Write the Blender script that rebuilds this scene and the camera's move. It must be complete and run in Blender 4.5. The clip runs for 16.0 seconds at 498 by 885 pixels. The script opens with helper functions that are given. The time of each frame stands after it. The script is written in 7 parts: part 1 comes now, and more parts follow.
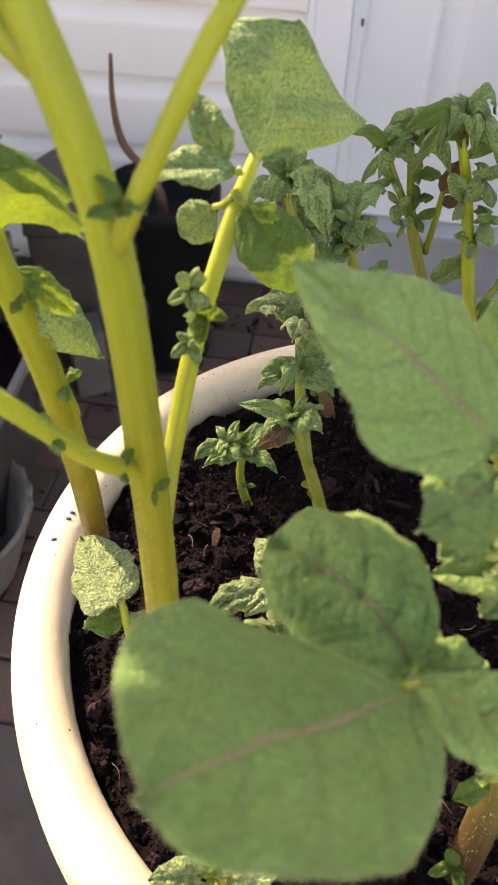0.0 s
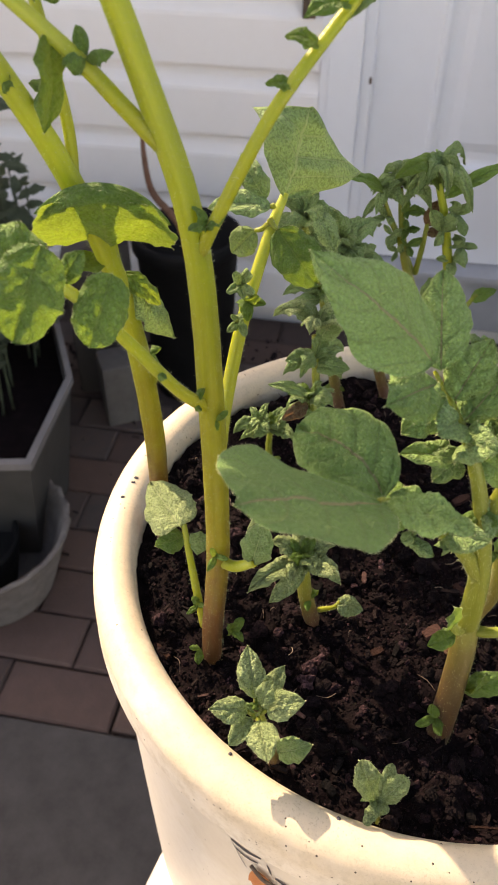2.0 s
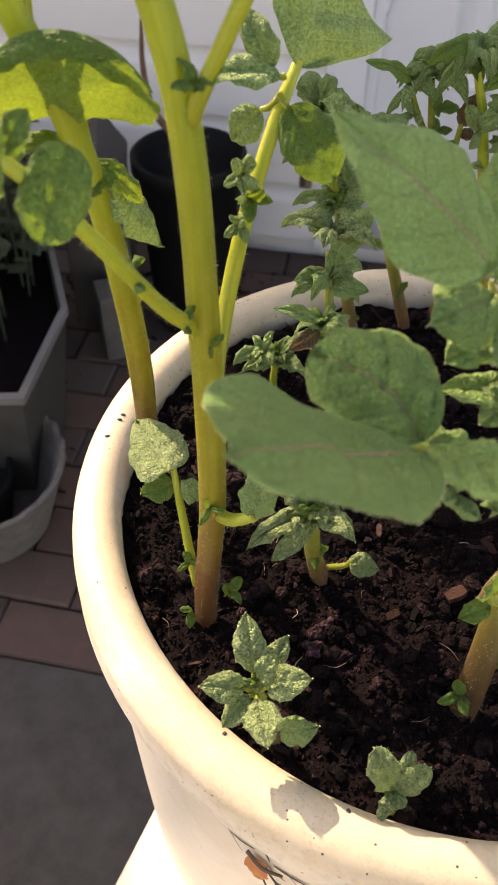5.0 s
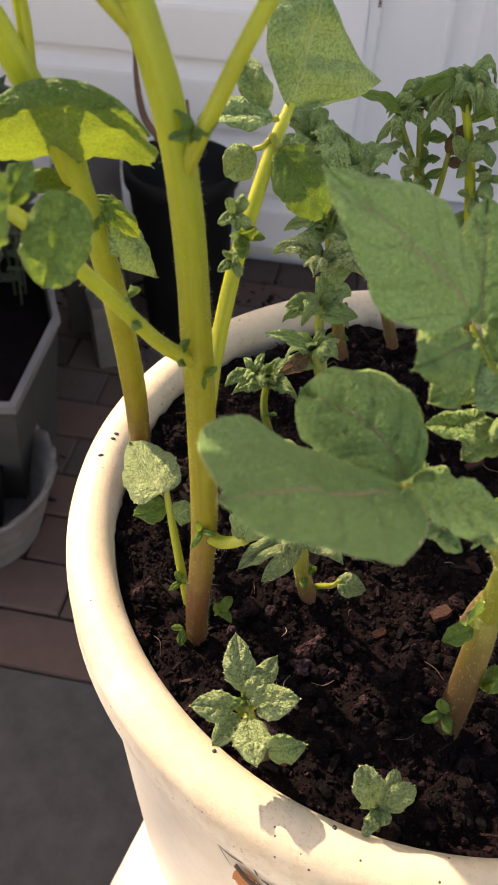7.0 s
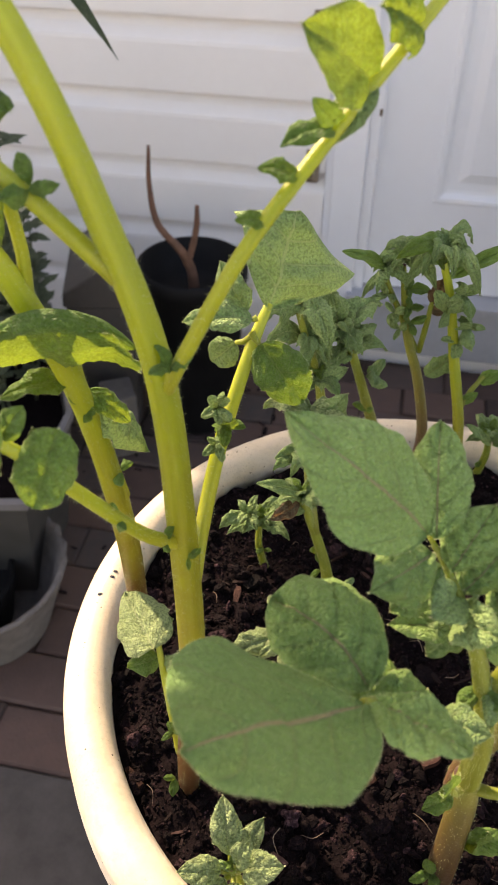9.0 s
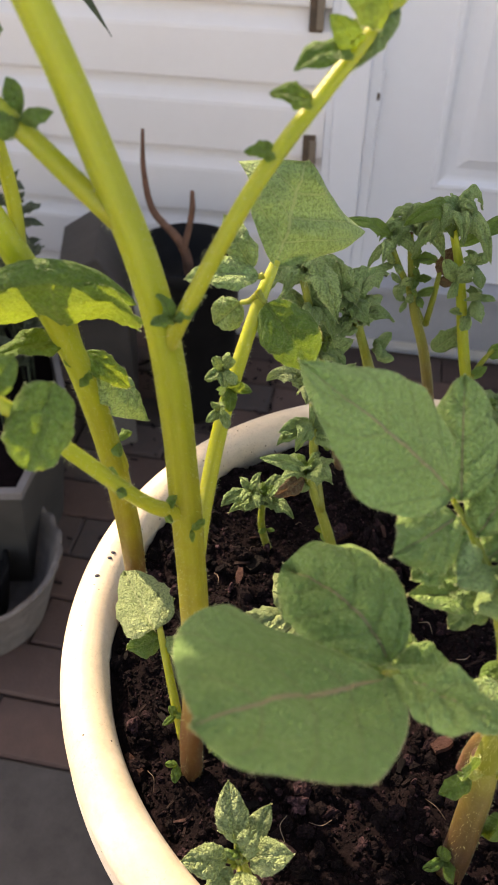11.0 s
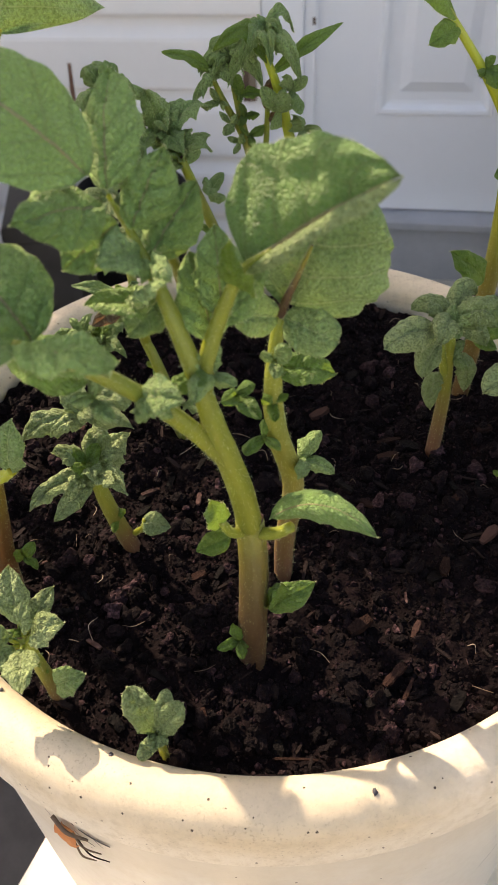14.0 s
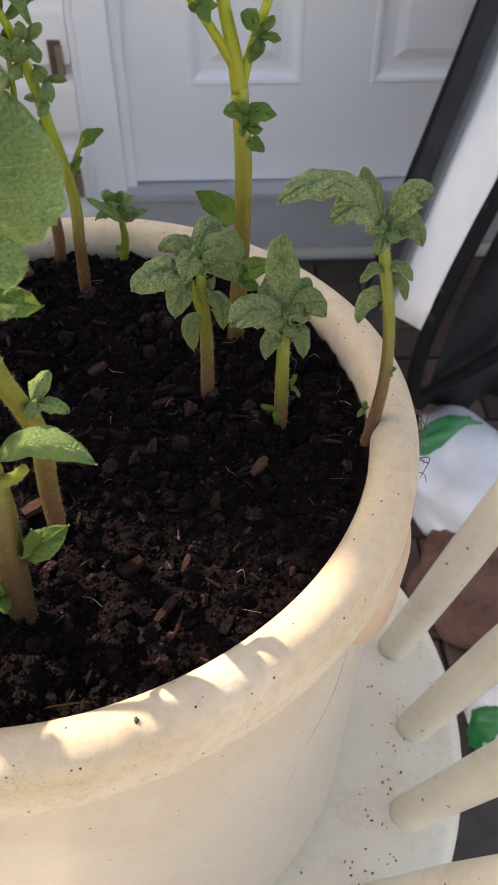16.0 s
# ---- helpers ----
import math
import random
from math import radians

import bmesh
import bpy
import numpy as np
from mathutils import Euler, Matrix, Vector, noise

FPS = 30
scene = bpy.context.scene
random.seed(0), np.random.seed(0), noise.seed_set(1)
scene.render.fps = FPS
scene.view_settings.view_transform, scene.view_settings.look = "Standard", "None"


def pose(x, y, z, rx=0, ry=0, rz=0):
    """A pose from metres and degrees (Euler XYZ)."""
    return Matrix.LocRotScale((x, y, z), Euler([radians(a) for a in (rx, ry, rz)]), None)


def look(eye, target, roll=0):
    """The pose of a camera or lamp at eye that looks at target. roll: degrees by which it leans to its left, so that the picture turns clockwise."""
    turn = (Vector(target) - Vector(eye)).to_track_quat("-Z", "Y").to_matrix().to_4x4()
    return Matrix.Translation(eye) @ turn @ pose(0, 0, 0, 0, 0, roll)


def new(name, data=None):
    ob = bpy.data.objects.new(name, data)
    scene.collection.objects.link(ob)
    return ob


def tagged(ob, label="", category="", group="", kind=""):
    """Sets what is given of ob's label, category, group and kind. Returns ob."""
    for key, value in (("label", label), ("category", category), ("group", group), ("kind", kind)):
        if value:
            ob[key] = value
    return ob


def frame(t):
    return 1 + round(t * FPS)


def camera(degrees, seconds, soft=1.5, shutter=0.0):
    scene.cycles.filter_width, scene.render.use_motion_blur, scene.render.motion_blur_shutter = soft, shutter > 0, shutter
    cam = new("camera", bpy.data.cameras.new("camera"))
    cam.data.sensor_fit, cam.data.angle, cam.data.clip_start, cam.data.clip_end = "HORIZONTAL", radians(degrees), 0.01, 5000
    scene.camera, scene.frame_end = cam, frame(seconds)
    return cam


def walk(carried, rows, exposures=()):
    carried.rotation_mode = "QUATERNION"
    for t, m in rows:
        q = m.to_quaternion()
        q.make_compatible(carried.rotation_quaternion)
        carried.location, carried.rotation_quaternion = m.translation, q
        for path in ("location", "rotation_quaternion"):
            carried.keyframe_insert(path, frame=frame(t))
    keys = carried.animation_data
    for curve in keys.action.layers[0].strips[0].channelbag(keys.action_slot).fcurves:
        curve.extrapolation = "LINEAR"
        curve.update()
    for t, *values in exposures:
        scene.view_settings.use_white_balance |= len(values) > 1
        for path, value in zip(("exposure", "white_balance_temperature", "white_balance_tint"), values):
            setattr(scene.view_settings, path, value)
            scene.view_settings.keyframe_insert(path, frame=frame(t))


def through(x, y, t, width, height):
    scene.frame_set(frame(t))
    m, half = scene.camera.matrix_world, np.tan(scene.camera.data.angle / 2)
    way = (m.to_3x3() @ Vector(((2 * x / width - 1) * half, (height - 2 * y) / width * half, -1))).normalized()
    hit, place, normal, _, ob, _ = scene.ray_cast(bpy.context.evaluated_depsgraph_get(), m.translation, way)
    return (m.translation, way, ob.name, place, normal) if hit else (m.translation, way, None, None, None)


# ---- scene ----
cam = camera(35.0, 16.0)
# seconds, eye, target, roll
PATH = [
    (0, (0.059, 0.075, 1.036), (0.15, 1.478, -0.386), 1.9),
    (0.5, (0.041, 0.085, 1.031), (0.188, 1.466, -0.408), 4.5),
    (1, (0.033, 0.061, 1.038), (0.154, 1.48, -0.366), 3.5),
    (1.5, (0.05, -0.002, 1.073), (0.08, 1.489, -0.259), 0.0),
    (2, (0.047, -0.027, 1.081), (0.098, 1.453, -0.263), 0.4),
    (2.5, (0.064, -0.004, 1.05), (0.066, 1.46, -0.312), -0.5),
    (3, (0.064, 0.001, 1.039), (0.079, 1.438, -0.352), -0.4),
    (3.5, (0.051, 0.003, 1.034), (0.093, 1.431, -0.366), 0.2),
    (4, (0.049, 0.008, 1.031), (0.089, 1.417, -0.389), 0.3),
    (6.5, (0.051, 0.018, 1.056), (0.107, 1.363, -0.424), 2.0),
    (7, (0.049, 0.015, 1.052), (0.114, 1.393, -0.395), 2.0),
    (7.5, (0.062, 0.034, 1.09), (0.081, 1.47, -0.302), 0.7),
    (8, (0.06, 0.03, 1.095), (0.092, 1.532, -0.225), 1.0),
    (10.5, (0.063, 0.033, 1.083), (0.076, 1.531, -0.243), -0.1),
    (11, (0.057, 0.036, 1.075), (0.096, 1.527, -0.257), 0.7),
    (11.5, (0.053, 0.036, 1.068), (0.102, 1.527, -0.264), 1.1),
    (12, (0.064, 0.034, 1.069), (0.075, 1.515, -0.275), -0.2),
    (12.5, (0.109, 0.021, 1.045), (0.15, 1.503, -0.298), -1.7),
    (13, (0.122, -0.021, 1.031), (0.175, 1.449, -0.325), -1.7),
    (13.5, (0.127, -0.051, 1.041), (0.174, 1.442, -0.289), -2.7),
    (14, (0.151, -0.022, 1.018), (0.175, 1.425, -0.362), -3.2),
    (14.5, (0.15, -0.022, 1.012), (0.19, 1.409, -0.385), -2.8),
    (15, (0.168, -0.013, 1.009), (0.314, 1.382, -0.417), -2.8),
    (15.5, (0.188, -0.019, 0.995), (0.476, 1.341, -0.442), -0.2),
    (16, (0.201, -0.043, 1.003), (0.537, 1.329, -0.413), -0.2),
]
walk(cam, [(t, look(e, g, r)) for t, e, g, r in PATH], [(t, e, 9250 if t < 13 else 8850, 22 if t < 13 else 19) for t, e in ((0.0, 1.60), (1.0, 1.46), (1.5, 1.36), (2.5, 1.26), (4.0, 1.25), (7.0, 1.24), (8.0, 1.38), (10.5, 1.36), (12.5, 1.38), (13.5, 1.24), (16.0, 1.22))])
cam.data.dof.use_dof = True
cam.data.dof.focus_distance = 0.37
cam.data.dof.aperture_fstop = 30.0

# ---------------------------------------------------------------- light
SUN_TO = Vector((-0.64, 0.77, 0.76)).normalized()
world = bpy.data.worlds.new("sky")
scene.world = world
world.use_nodes = True
_nt = world.node_tree
_sky = _nt.nodes.new("ShaderNodeTexSky")
_sky.sky_type = "NISHITA"
_sky.sun_disc = False
_sky.sun_elevation = math.asin(SUN_TO.z)
_sky.sun_rotation = math.atan2(SUN_TO.x, SUN_TO.y)
_sky.air_density = 1.0
_sky.dust_density = 2.0
_nt.links.new(_sky.outputs[0], _nt.nodes["Background"].inputs[0])
_nt.nodes["Background"].inputs[1].default_value = 0.17
sun = new("sun", bpy.data.lights.new("sun", "SUN"))
sun.data.energy = 3.6
sun.data.angle = radians(0.6)
sun.data.color = (1.0, 0.93, 0.82)
sun.matrix_world = look((-3, 3, 4), Vector((-3, 3, 4)) - SUN_TO)

# ---------------------------------------------------------------- materials


def mat(name, base=(0.5, 0.5, 0.5), rough=0.5):
    m = bpy.data.materials.new(name)
    m.use_nodes = True
    b = m.node_tree.nodes["Principled BSDF"]
    b.inputs["Base Color"].default_value = (*base, 1)
    b.inputs["Roughness"].default_value = rough
    return m, m.node_tree, b


def nd(nt, kind, **values):
    n = nt.nodes.new("ShaderNode" + kind)
    for k, v in values.items():
        n.inputs[k.replace("_", " ")].default_value = v
    return n


def ramp(nt, fac, stops):
    r = nt.nodes.new("ShaderNodeValToRGB")
    e = r.color_ramp.elements
    while len(e) < len(stops):
        e.new(0.5)
    for el, (p, c) in zip(e, stops):
        el.position = p
        el.color = (*c, 1) if len(c) == 3 else c
    nt.links.new(fac, r.inputs[0])
    return r.outputs[0]


def coords(nt, kind="Object"):
    return nt.nodes.new("ShaderNodeTexCoord").outputs[kind]


def noise_of(nt, vec, scale, detail=4.0, rough=0.55):
    n = nd(nt, "TexNoise", Scale=scale, Detail=detail, Roughness=rough)
    nt.links.new(vec, n.inputs["Vector"])
    return n.outputs["Fac"]


def mix(nt, fac, a, b, blend="MIX"):
    n = nt.nodes.new("ShaderNodeMix")
    n.data_type = "RGBA"
    n.blend_type = blend
    for sock, v in ((n.inputs[0], fac), (n.inputs[6], a), (n.inputs[7], b)):
        if hasattr(v, "links"):
            nt.links.new(v, sock)
        elif isinstance(v, tuple):
            sock.default_value = (*v, 1)
        else:
            sock.default_value = v
    return n.outputs[2]


def calc(nt, op, a, b=None):
    n = nt.nodes.new("ShaderNodeMath")
    n.operation = op
    for sock, v in zip(n.inputs, (a, b)):
        if v is None:
            continue
        if hasattr(v, "links"):
            nt.links.new(v, sock)
        else:
            sock.default_value = v
    return n.outputs[0]


def bump(nt, b, height, strength, distance):
    n = nd(nt, "Bump", Strength=strength, Distance=distance)
    nt.links.new(height, n.inputs["Height"])
    nt.links.new(n.outputs[0], b.inputs["Normal"])
    return n


def leaf_material(name, dark, light, vein, glow, clear=0.35, fuzz=0.3, strong=0.8, mottle=0.5, ribs=0.6, relief=0.9, cells=560.0):
    """Hairy potato foliage: pale veins by the leaf's own length and breadth, fine down, light through the blade."""
    m, nt, b = mat(name, light, 0.55)
    uv = coords(nt, "UV")
    ob = coords(nt, "Object")
    wander = nd(nt, "TexNoise", Scale=90.0, Detail=3.0)
    nt.links.new(ob, wander.inputs["Vector"])
    drift = nt.nodes.new("ShaderNodeVectorMath")
    drift.operation = "MULTIPLY_ADD"
    nt.links.new(wander.outputs["Color"], drift.inputs[0])
    drift.inputs[1].default_value = (0.035, 0.018, 0.0)
    nt.links.new(uv, drift.inputs[2])
    sep = nt.nodes.new("ShaderNodeSeparateXYZ")
    nt.links.new(drift.outputs[0], sep.inputs[0])
    u, v = calc(nt, "SUBTRACT", sep.outputs[0], 0.017), calc(nt, "SUBTRACT", sep.outputs[1], 0.009)
    side = calc(nt, "ABSOLUTE", calc(nt, "SUBTRACT", v, 0.5))
    lateral = calc(nt, "SUBTRACT", calc(nt, "MULTIPLY", u, 4.2), calc(nt, "MULTIPLY", calc(nt, "POWER", side, 1.25), 3.1))
    saw = calc(nt, "ABSOLUTE", calc(nt, "SUBTRACT", calc(nt, "FRACT", lateral), 0.5))
    away = calc(nt, "SUBTRACT", 0.5, saw)
    lat = calc(nt, "SUBTRACT", 1.0, calc(nt, "MULTIPLY", away, calc(nt, "ADD", 17.0, calc(nt, "MULTIPLY", side, 34.0))))
    mid = calc(nt, "SUBTRACT", 1.0, calc(nt, "MULTIPLY", side, calc(nt, "ADD", 34.0, calc(nt, "MULTIPLY", u, 55.0))))
    warp = nt.nodes.new("ShaderNodeVectorMath")
    warp.operation = "MULTIPLY_ADD"
    nt.links.new(wander.outputs["Color"], warp.inputs[0])
    warp.inputs[1].default_value = (0.006, 0.006, 0.006)
    nt.links.new(ob, warp.inputs[2])
    cell = nd(nt, "TexVoronoi", Scale=cells)
    cell.feature = "DISTANCE_TO_EDGE"
    nt.links.new(warp.outputs[0], cell.inputs["Vector"])
    net = calc(nt, "MAXIMUM", calc(nt, "SUBTRACT", 1.0, calc(nt, "MULTIPLY", cell.outputs["Distance"], 5.0)), 0.0)
    sharp = [calc(nt, "MINIMUM", calc(nt, "MAXIMUM", calc(nt, "MULTIPLY", q, 2.0), 0.0), 1.0) for q in (lat, mid)]
    lines = calc(nt, "MAXIMUM", calc(nt, "MULTIPLY", sharp[0], ribs), sharp[1])
    patch = noise_of(nt, ob, 45.0, 5.0)
    info = nt.nodes.new("ShaderNodeObjectInfo")
    shade = calc(nt, "ADD", patch, calc(nt, "MULTIPLY", calc(nt, "SUBTRACT", info.outputs["Random"], 0.5), 0.5))
    col = ramp(nt, shade, [(0.25, dark), (0.75, light)])
    small = nd(nt, "TexVoronoi", Scale=cells * 2.6)
    small.feature = "DISTANCE_TO_EDGE"
    nt.links.new(warp.outputs[0], small.inputs["Vector"])
    hair = noise_of(nt, ob, 1500.0, 3.0, 0.75)
    down = calc(nt, "MULTIPLY", ramp(nt, hair, [(0.46, (0, 0, 0)), (0.62, (1, 1, 1))]), ramp(nt, patch, [(0.3, (0.55, 0.55, 0.55)), (0.65, (1, 1, 1))]))
    col = mix(nt, calc(nt, "MULTIPLY", down, min(0.85, 1.45 * fuzz)), col, (0.36, 0.46, 0.25))
    dots = noise_of(nt, ob, 800.0, 3.0, 0.65)
    col = mix(nt, calc(nt, "MULTIPLY", ramp(nt, dots, [(0.40, (1, 1, 1)), (0.52, (0, 0, 0))]), min(0.9, 1.5 * mottle)), col, tuple(0.55 * q for q in dark))
    gap = calc(nt, "MAXIMUM", calc(nt, "SUBTRACT", 1.0, calc(nt, "MULTIPLY", cell.outputs["Distance"], 9.0)), 0.0)
    col = mix(nt, calc(nt, "MULTIPLY", gap, 0.25), col, tuple(0.5 * q for q in dark))
    # Shade in the grooves along the veins is put into the colour.
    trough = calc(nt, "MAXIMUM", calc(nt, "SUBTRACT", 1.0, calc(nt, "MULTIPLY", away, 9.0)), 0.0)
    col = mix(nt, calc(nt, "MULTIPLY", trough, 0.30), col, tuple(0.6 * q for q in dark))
    col = mix(nt, calc(nt, "MULTIPLY", lines, strong), col, vein)
    nt.links.new(col, b.inputs["Base Color"])
    b.inputs["Sheen Weight"].default_value = 0.10
    b.inputs["Sheen Roughness"].default_value = 0.4
    b.inputs["Sheen Tint"].default_value = (0.85, 1.0, 0.6, 1)
    b.inputs["Specular IOR Level"].default_value = 0.35
    b.inputs["Roughness"].default_value = 0.5
    dome = calc(nt, "POWER", calc(nt, "MINIMUM", calc(nt, "MULTIPLY", cell.outputs["Distance"], 3.0), 1.0), 0.6)
    grain = calc(nt, "MINIMUM", calc(nt, "MULTIPLY", small.outputs["Distance"], 2.6), 1.0)
    h = calc(nt, "SUBTRACT", calc(nt, "ADD", dome, calc(nt, "MULTIPLY", grain, 0.35)), calc(nt, "MULTIPLY", calc(nt, "MAXIMUM", lines, calc(nt, "MULTIPLY", trough, 0.8)), 0.9))
    h = calc(nt, "ADD", h, calc(nt, "MULTIPLY", hair, 0.75))
    h = calc(nt, "ADD", h, calc(nt, "MULTIPLY", dots, 0.9))
    bump(nt, b, h, relief, 0.0010)
    t = nt.nodes.new("ShaderNodeBsdfTranslucent")
    tc = mix(nt, calc(nt, "MULTIPLY", calc(nt, "MAXIMUM", lines, calc(nt, "MULTIPLY", net, 0.3)), 0.55), glow, tuple(0.45 * g for g in glow))
    nt.links.new(tc, t.inputs[0])
    mx = nt.nodes.new("ShaderNodeMixShader")
    mx.inputs[0].default_value = clear
    nt.links.new(b.outputs[0], mx.inputs[1])
    nt.links.new(t.outputs[0], mx.inputs[2])
    nt.links.new(mx.outputs[0], nt.nodes["Material Output"].inputs[0])
    return m


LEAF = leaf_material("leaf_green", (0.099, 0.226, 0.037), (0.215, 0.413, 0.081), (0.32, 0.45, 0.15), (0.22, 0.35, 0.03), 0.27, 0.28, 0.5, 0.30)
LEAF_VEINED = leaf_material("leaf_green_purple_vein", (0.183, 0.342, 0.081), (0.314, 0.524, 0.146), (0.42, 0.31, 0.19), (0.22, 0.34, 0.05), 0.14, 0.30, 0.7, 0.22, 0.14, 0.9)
# Darker copy of the purple-veined leaf; the shade is put into its colour.
LEAF_SHADED = leaf_material("leaf_green_shaded", (0.129, 0.273, 0.066), (0.216, 0.409, 0.109), (0.40, 0.29, 0.18), (0.18, 0.30, 0.05), 0.12, 0.30, 0.8, 0.25, 0.14, 0.9)
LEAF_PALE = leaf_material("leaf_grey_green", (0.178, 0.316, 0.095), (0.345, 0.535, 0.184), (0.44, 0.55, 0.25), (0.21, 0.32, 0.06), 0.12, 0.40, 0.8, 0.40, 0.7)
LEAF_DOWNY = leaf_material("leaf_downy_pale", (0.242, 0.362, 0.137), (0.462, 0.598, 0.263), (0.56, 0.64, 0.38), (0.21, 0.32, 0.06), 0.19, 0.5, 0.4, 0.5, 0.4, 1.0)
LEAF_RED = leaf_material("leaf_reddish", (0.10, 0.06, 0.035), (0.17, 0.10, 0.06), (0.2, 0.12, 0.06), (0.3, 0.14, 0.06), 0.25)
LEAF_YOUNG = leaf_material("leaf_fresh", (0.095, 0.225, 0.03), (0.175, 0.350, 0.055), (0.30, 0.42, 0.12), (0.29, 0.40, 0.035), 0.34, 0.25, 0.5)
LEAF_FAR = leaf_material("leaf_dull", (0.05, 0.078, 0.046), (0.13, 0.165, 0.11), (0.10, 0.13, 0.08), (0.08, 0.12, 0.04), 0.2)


def stem_material(name, stops, through=0.25):
    m, nt, b = mat(name, (0.4, 0.45, 0.08), 0.4)
    uv = coords(nt, "UV")
    sep = nt.nodes.new("ShaderNodeSeparateXYZ")
    nt.links.new(uv, sep.inputs[0])
    ob = coords(nt, "Object")
    wob = noise_of(nt, ob, 90.0, 4.0)
    f = calc(nt, "ADD", sep.outputs[1], calc(nt, "MULTIPLY", calc(nt, "SUBTRACT", wob, 0.5), 0.16))
    col = ramp(nt, f, stops)
    streak = noise_of(nt, nt.nodes.new("ShaderNodeMapping").outputs[0], 1.0)
    mp = [n for n in nt.nodes if n.bl_idname == "ShaderNodeMapping"][0]
    mp.inputs["Scale"].default_value = (14.0, 3.0, 1.0)
    nt.links.new(uv, mp.inputs[0])
    col = mix(nt, calc(nt, "MULTIPLY", streak, 0.6), col, (0.30, 0.36, 0.06), "MULTIPLY")
    fine = noise_of(nt, ob, 900.0, 2.0)
    col = mix(nt, calc(nt, "MULTIPLY", ramp(nt, fine, [(0.6, (0, 0, 0)), (0.75, (1, 1, 1))]), 0.14), col, (0.6, 0.6, 0.35))
    nt.links.new(col, b.inputs["Base Color"])
    b.inputs["Subsurface Weight"].default_value = 0.5
    b.inputs["Subsurface Radius"].default_value = (0.006, 0.006, 0.0015)
    b.inputs["Subsurface Scale"].default_value = 1.0
    bump(nt, b, calc(nt, "ADD", fine, calc(nt, "MULTIPLY", streak, 0.8)), 0.35, 0.0006)
    t = nt.nodes.new("ShaderNodeBsdfTranslucent")
    nt.links.new(col, t.inputs[0])
    mx = nt.nodes.new("ShaderNodeMixShader")
    mx.inputs[0].default_value = through
    nt.links.new(b.outputs[0], mx.inputs[1])
    nt.links.new(t.outputs[0], mx.inputs[2])
    nt.links.new(mx.outputs[0], nt.nodes["Material Output"].inputs[0])
    return m


BROWN, OLIVE, LIME, GREEN = (0.18, 0.08, 0.04), (0.38, 0.33, 0.035), (0.50, 0.56, 0.055), (0.36, 0.43, 0.085)
STEM_TALL = stem_material("stem_tall", [(0.0, BROWN), (0.18, (0.25, 0.12, 0.05)), (0.32, OLIVE), (0.55, LIME), (1.0, (0.62, 0.70, 0.10))], 0.34)
STEM_SIDE = stem_material("stem_side", [(0.0, (0.50, 0.50, 0.06)), (0.5, LIME), (1.0, (0.58, 0.64, 0.13))], 0.3)
STEM_RED = stem_material("stem_purple_base", [(0.0, (0.26, 0.11, 0.10)), (0.22, (0.27, 0.17, 0.09)), (0.5, (0.34, 0.33, 0.08)), (1.0, GREEN)])
STEM_C = stem_material("stem_hairy", [(0.0, (0.085, 0.040, 0.031)), (0.45, (0.105, 0.060, 0.030)), (0.75, (0.165, 0.135, 0.036)), (1.0, (0.26, 0.28, 0.055))], 0.05)
STEM_BACK = stem_material("stem_brown_green", [(0.0, (0.20, 0.10, 0.05)), (0.3, (0.28, 0.20, 0.06)), (0.7, (0.38, 0.37, 0.06)), (1.0, (0.46, 0.49, 0.07))], 0.2)
STEM_TOP = stem_material("stem_top", [(0.0, (0.30, 0.33, 0.055)), (1.0, (0.34, 0.40, 0.08))])
HAIR, _nt, _b = mat("plant_hair", (0.56, 0.60, 0.32), 0.5)


def plain(name, stops, scale, rough, bump_size=0.0, bump_scale=200.0, coat=0.0, kind="Object", spots=None):
    """A surface with stains at a large scale and grain at a small one."""
    m, nt, b = mat(name, stops[-1][1], rough)
    ob = coords(nt, kind)
    big = noise_of(nt, ob, scale, 6.0, 0.6)
    small = noise_of(nt, ob, scale * 14, 4.0)
    f = calc(nt, "ADD", calc(nt, "MULTIPLY", big, 0.75), calc(nt, "MULTIPLY", small, 0.25))
    col = ramp(nt, f, stops)
    if spots:
        size, amount, tint = spots
        vor = nd(nt, "TexVoronoi", Scale=size)
        nt.links.new(ob, vor.inputs["Vector"])
        near = calc(nt, "LESS_THAN", vor.outputs["Distance"], 0.13)
        sep = nt.nodes.new("ShaderNodeSeparateColor")
        nt.links.new(vor.outputs["Color"], sep.inputs[0])
        near = calc(nt, "MULTIPLY", near, calc(nt, "LESS_THAN", sep.outputs[0], amount))
        col = mix(nt, near, col, tint)
    nt.links.new(col, b.inputs["Base Color"])
    rr = calc(nt, "ADD", calc(nt, "MULTIPLY", small, 0.2), rough - 0.1)
    nt.links.new(rr, b.inputs["Roughness"])
    b.inputs["Coat Weight"].default_value = coat
    b.inputs["Coat Roughness"].default_value = 0.15
    if bump_size:
        bump(nt, b, noise_of(nt, ob, bump_scale, 5.0), 0.6, bump_size)
    return m


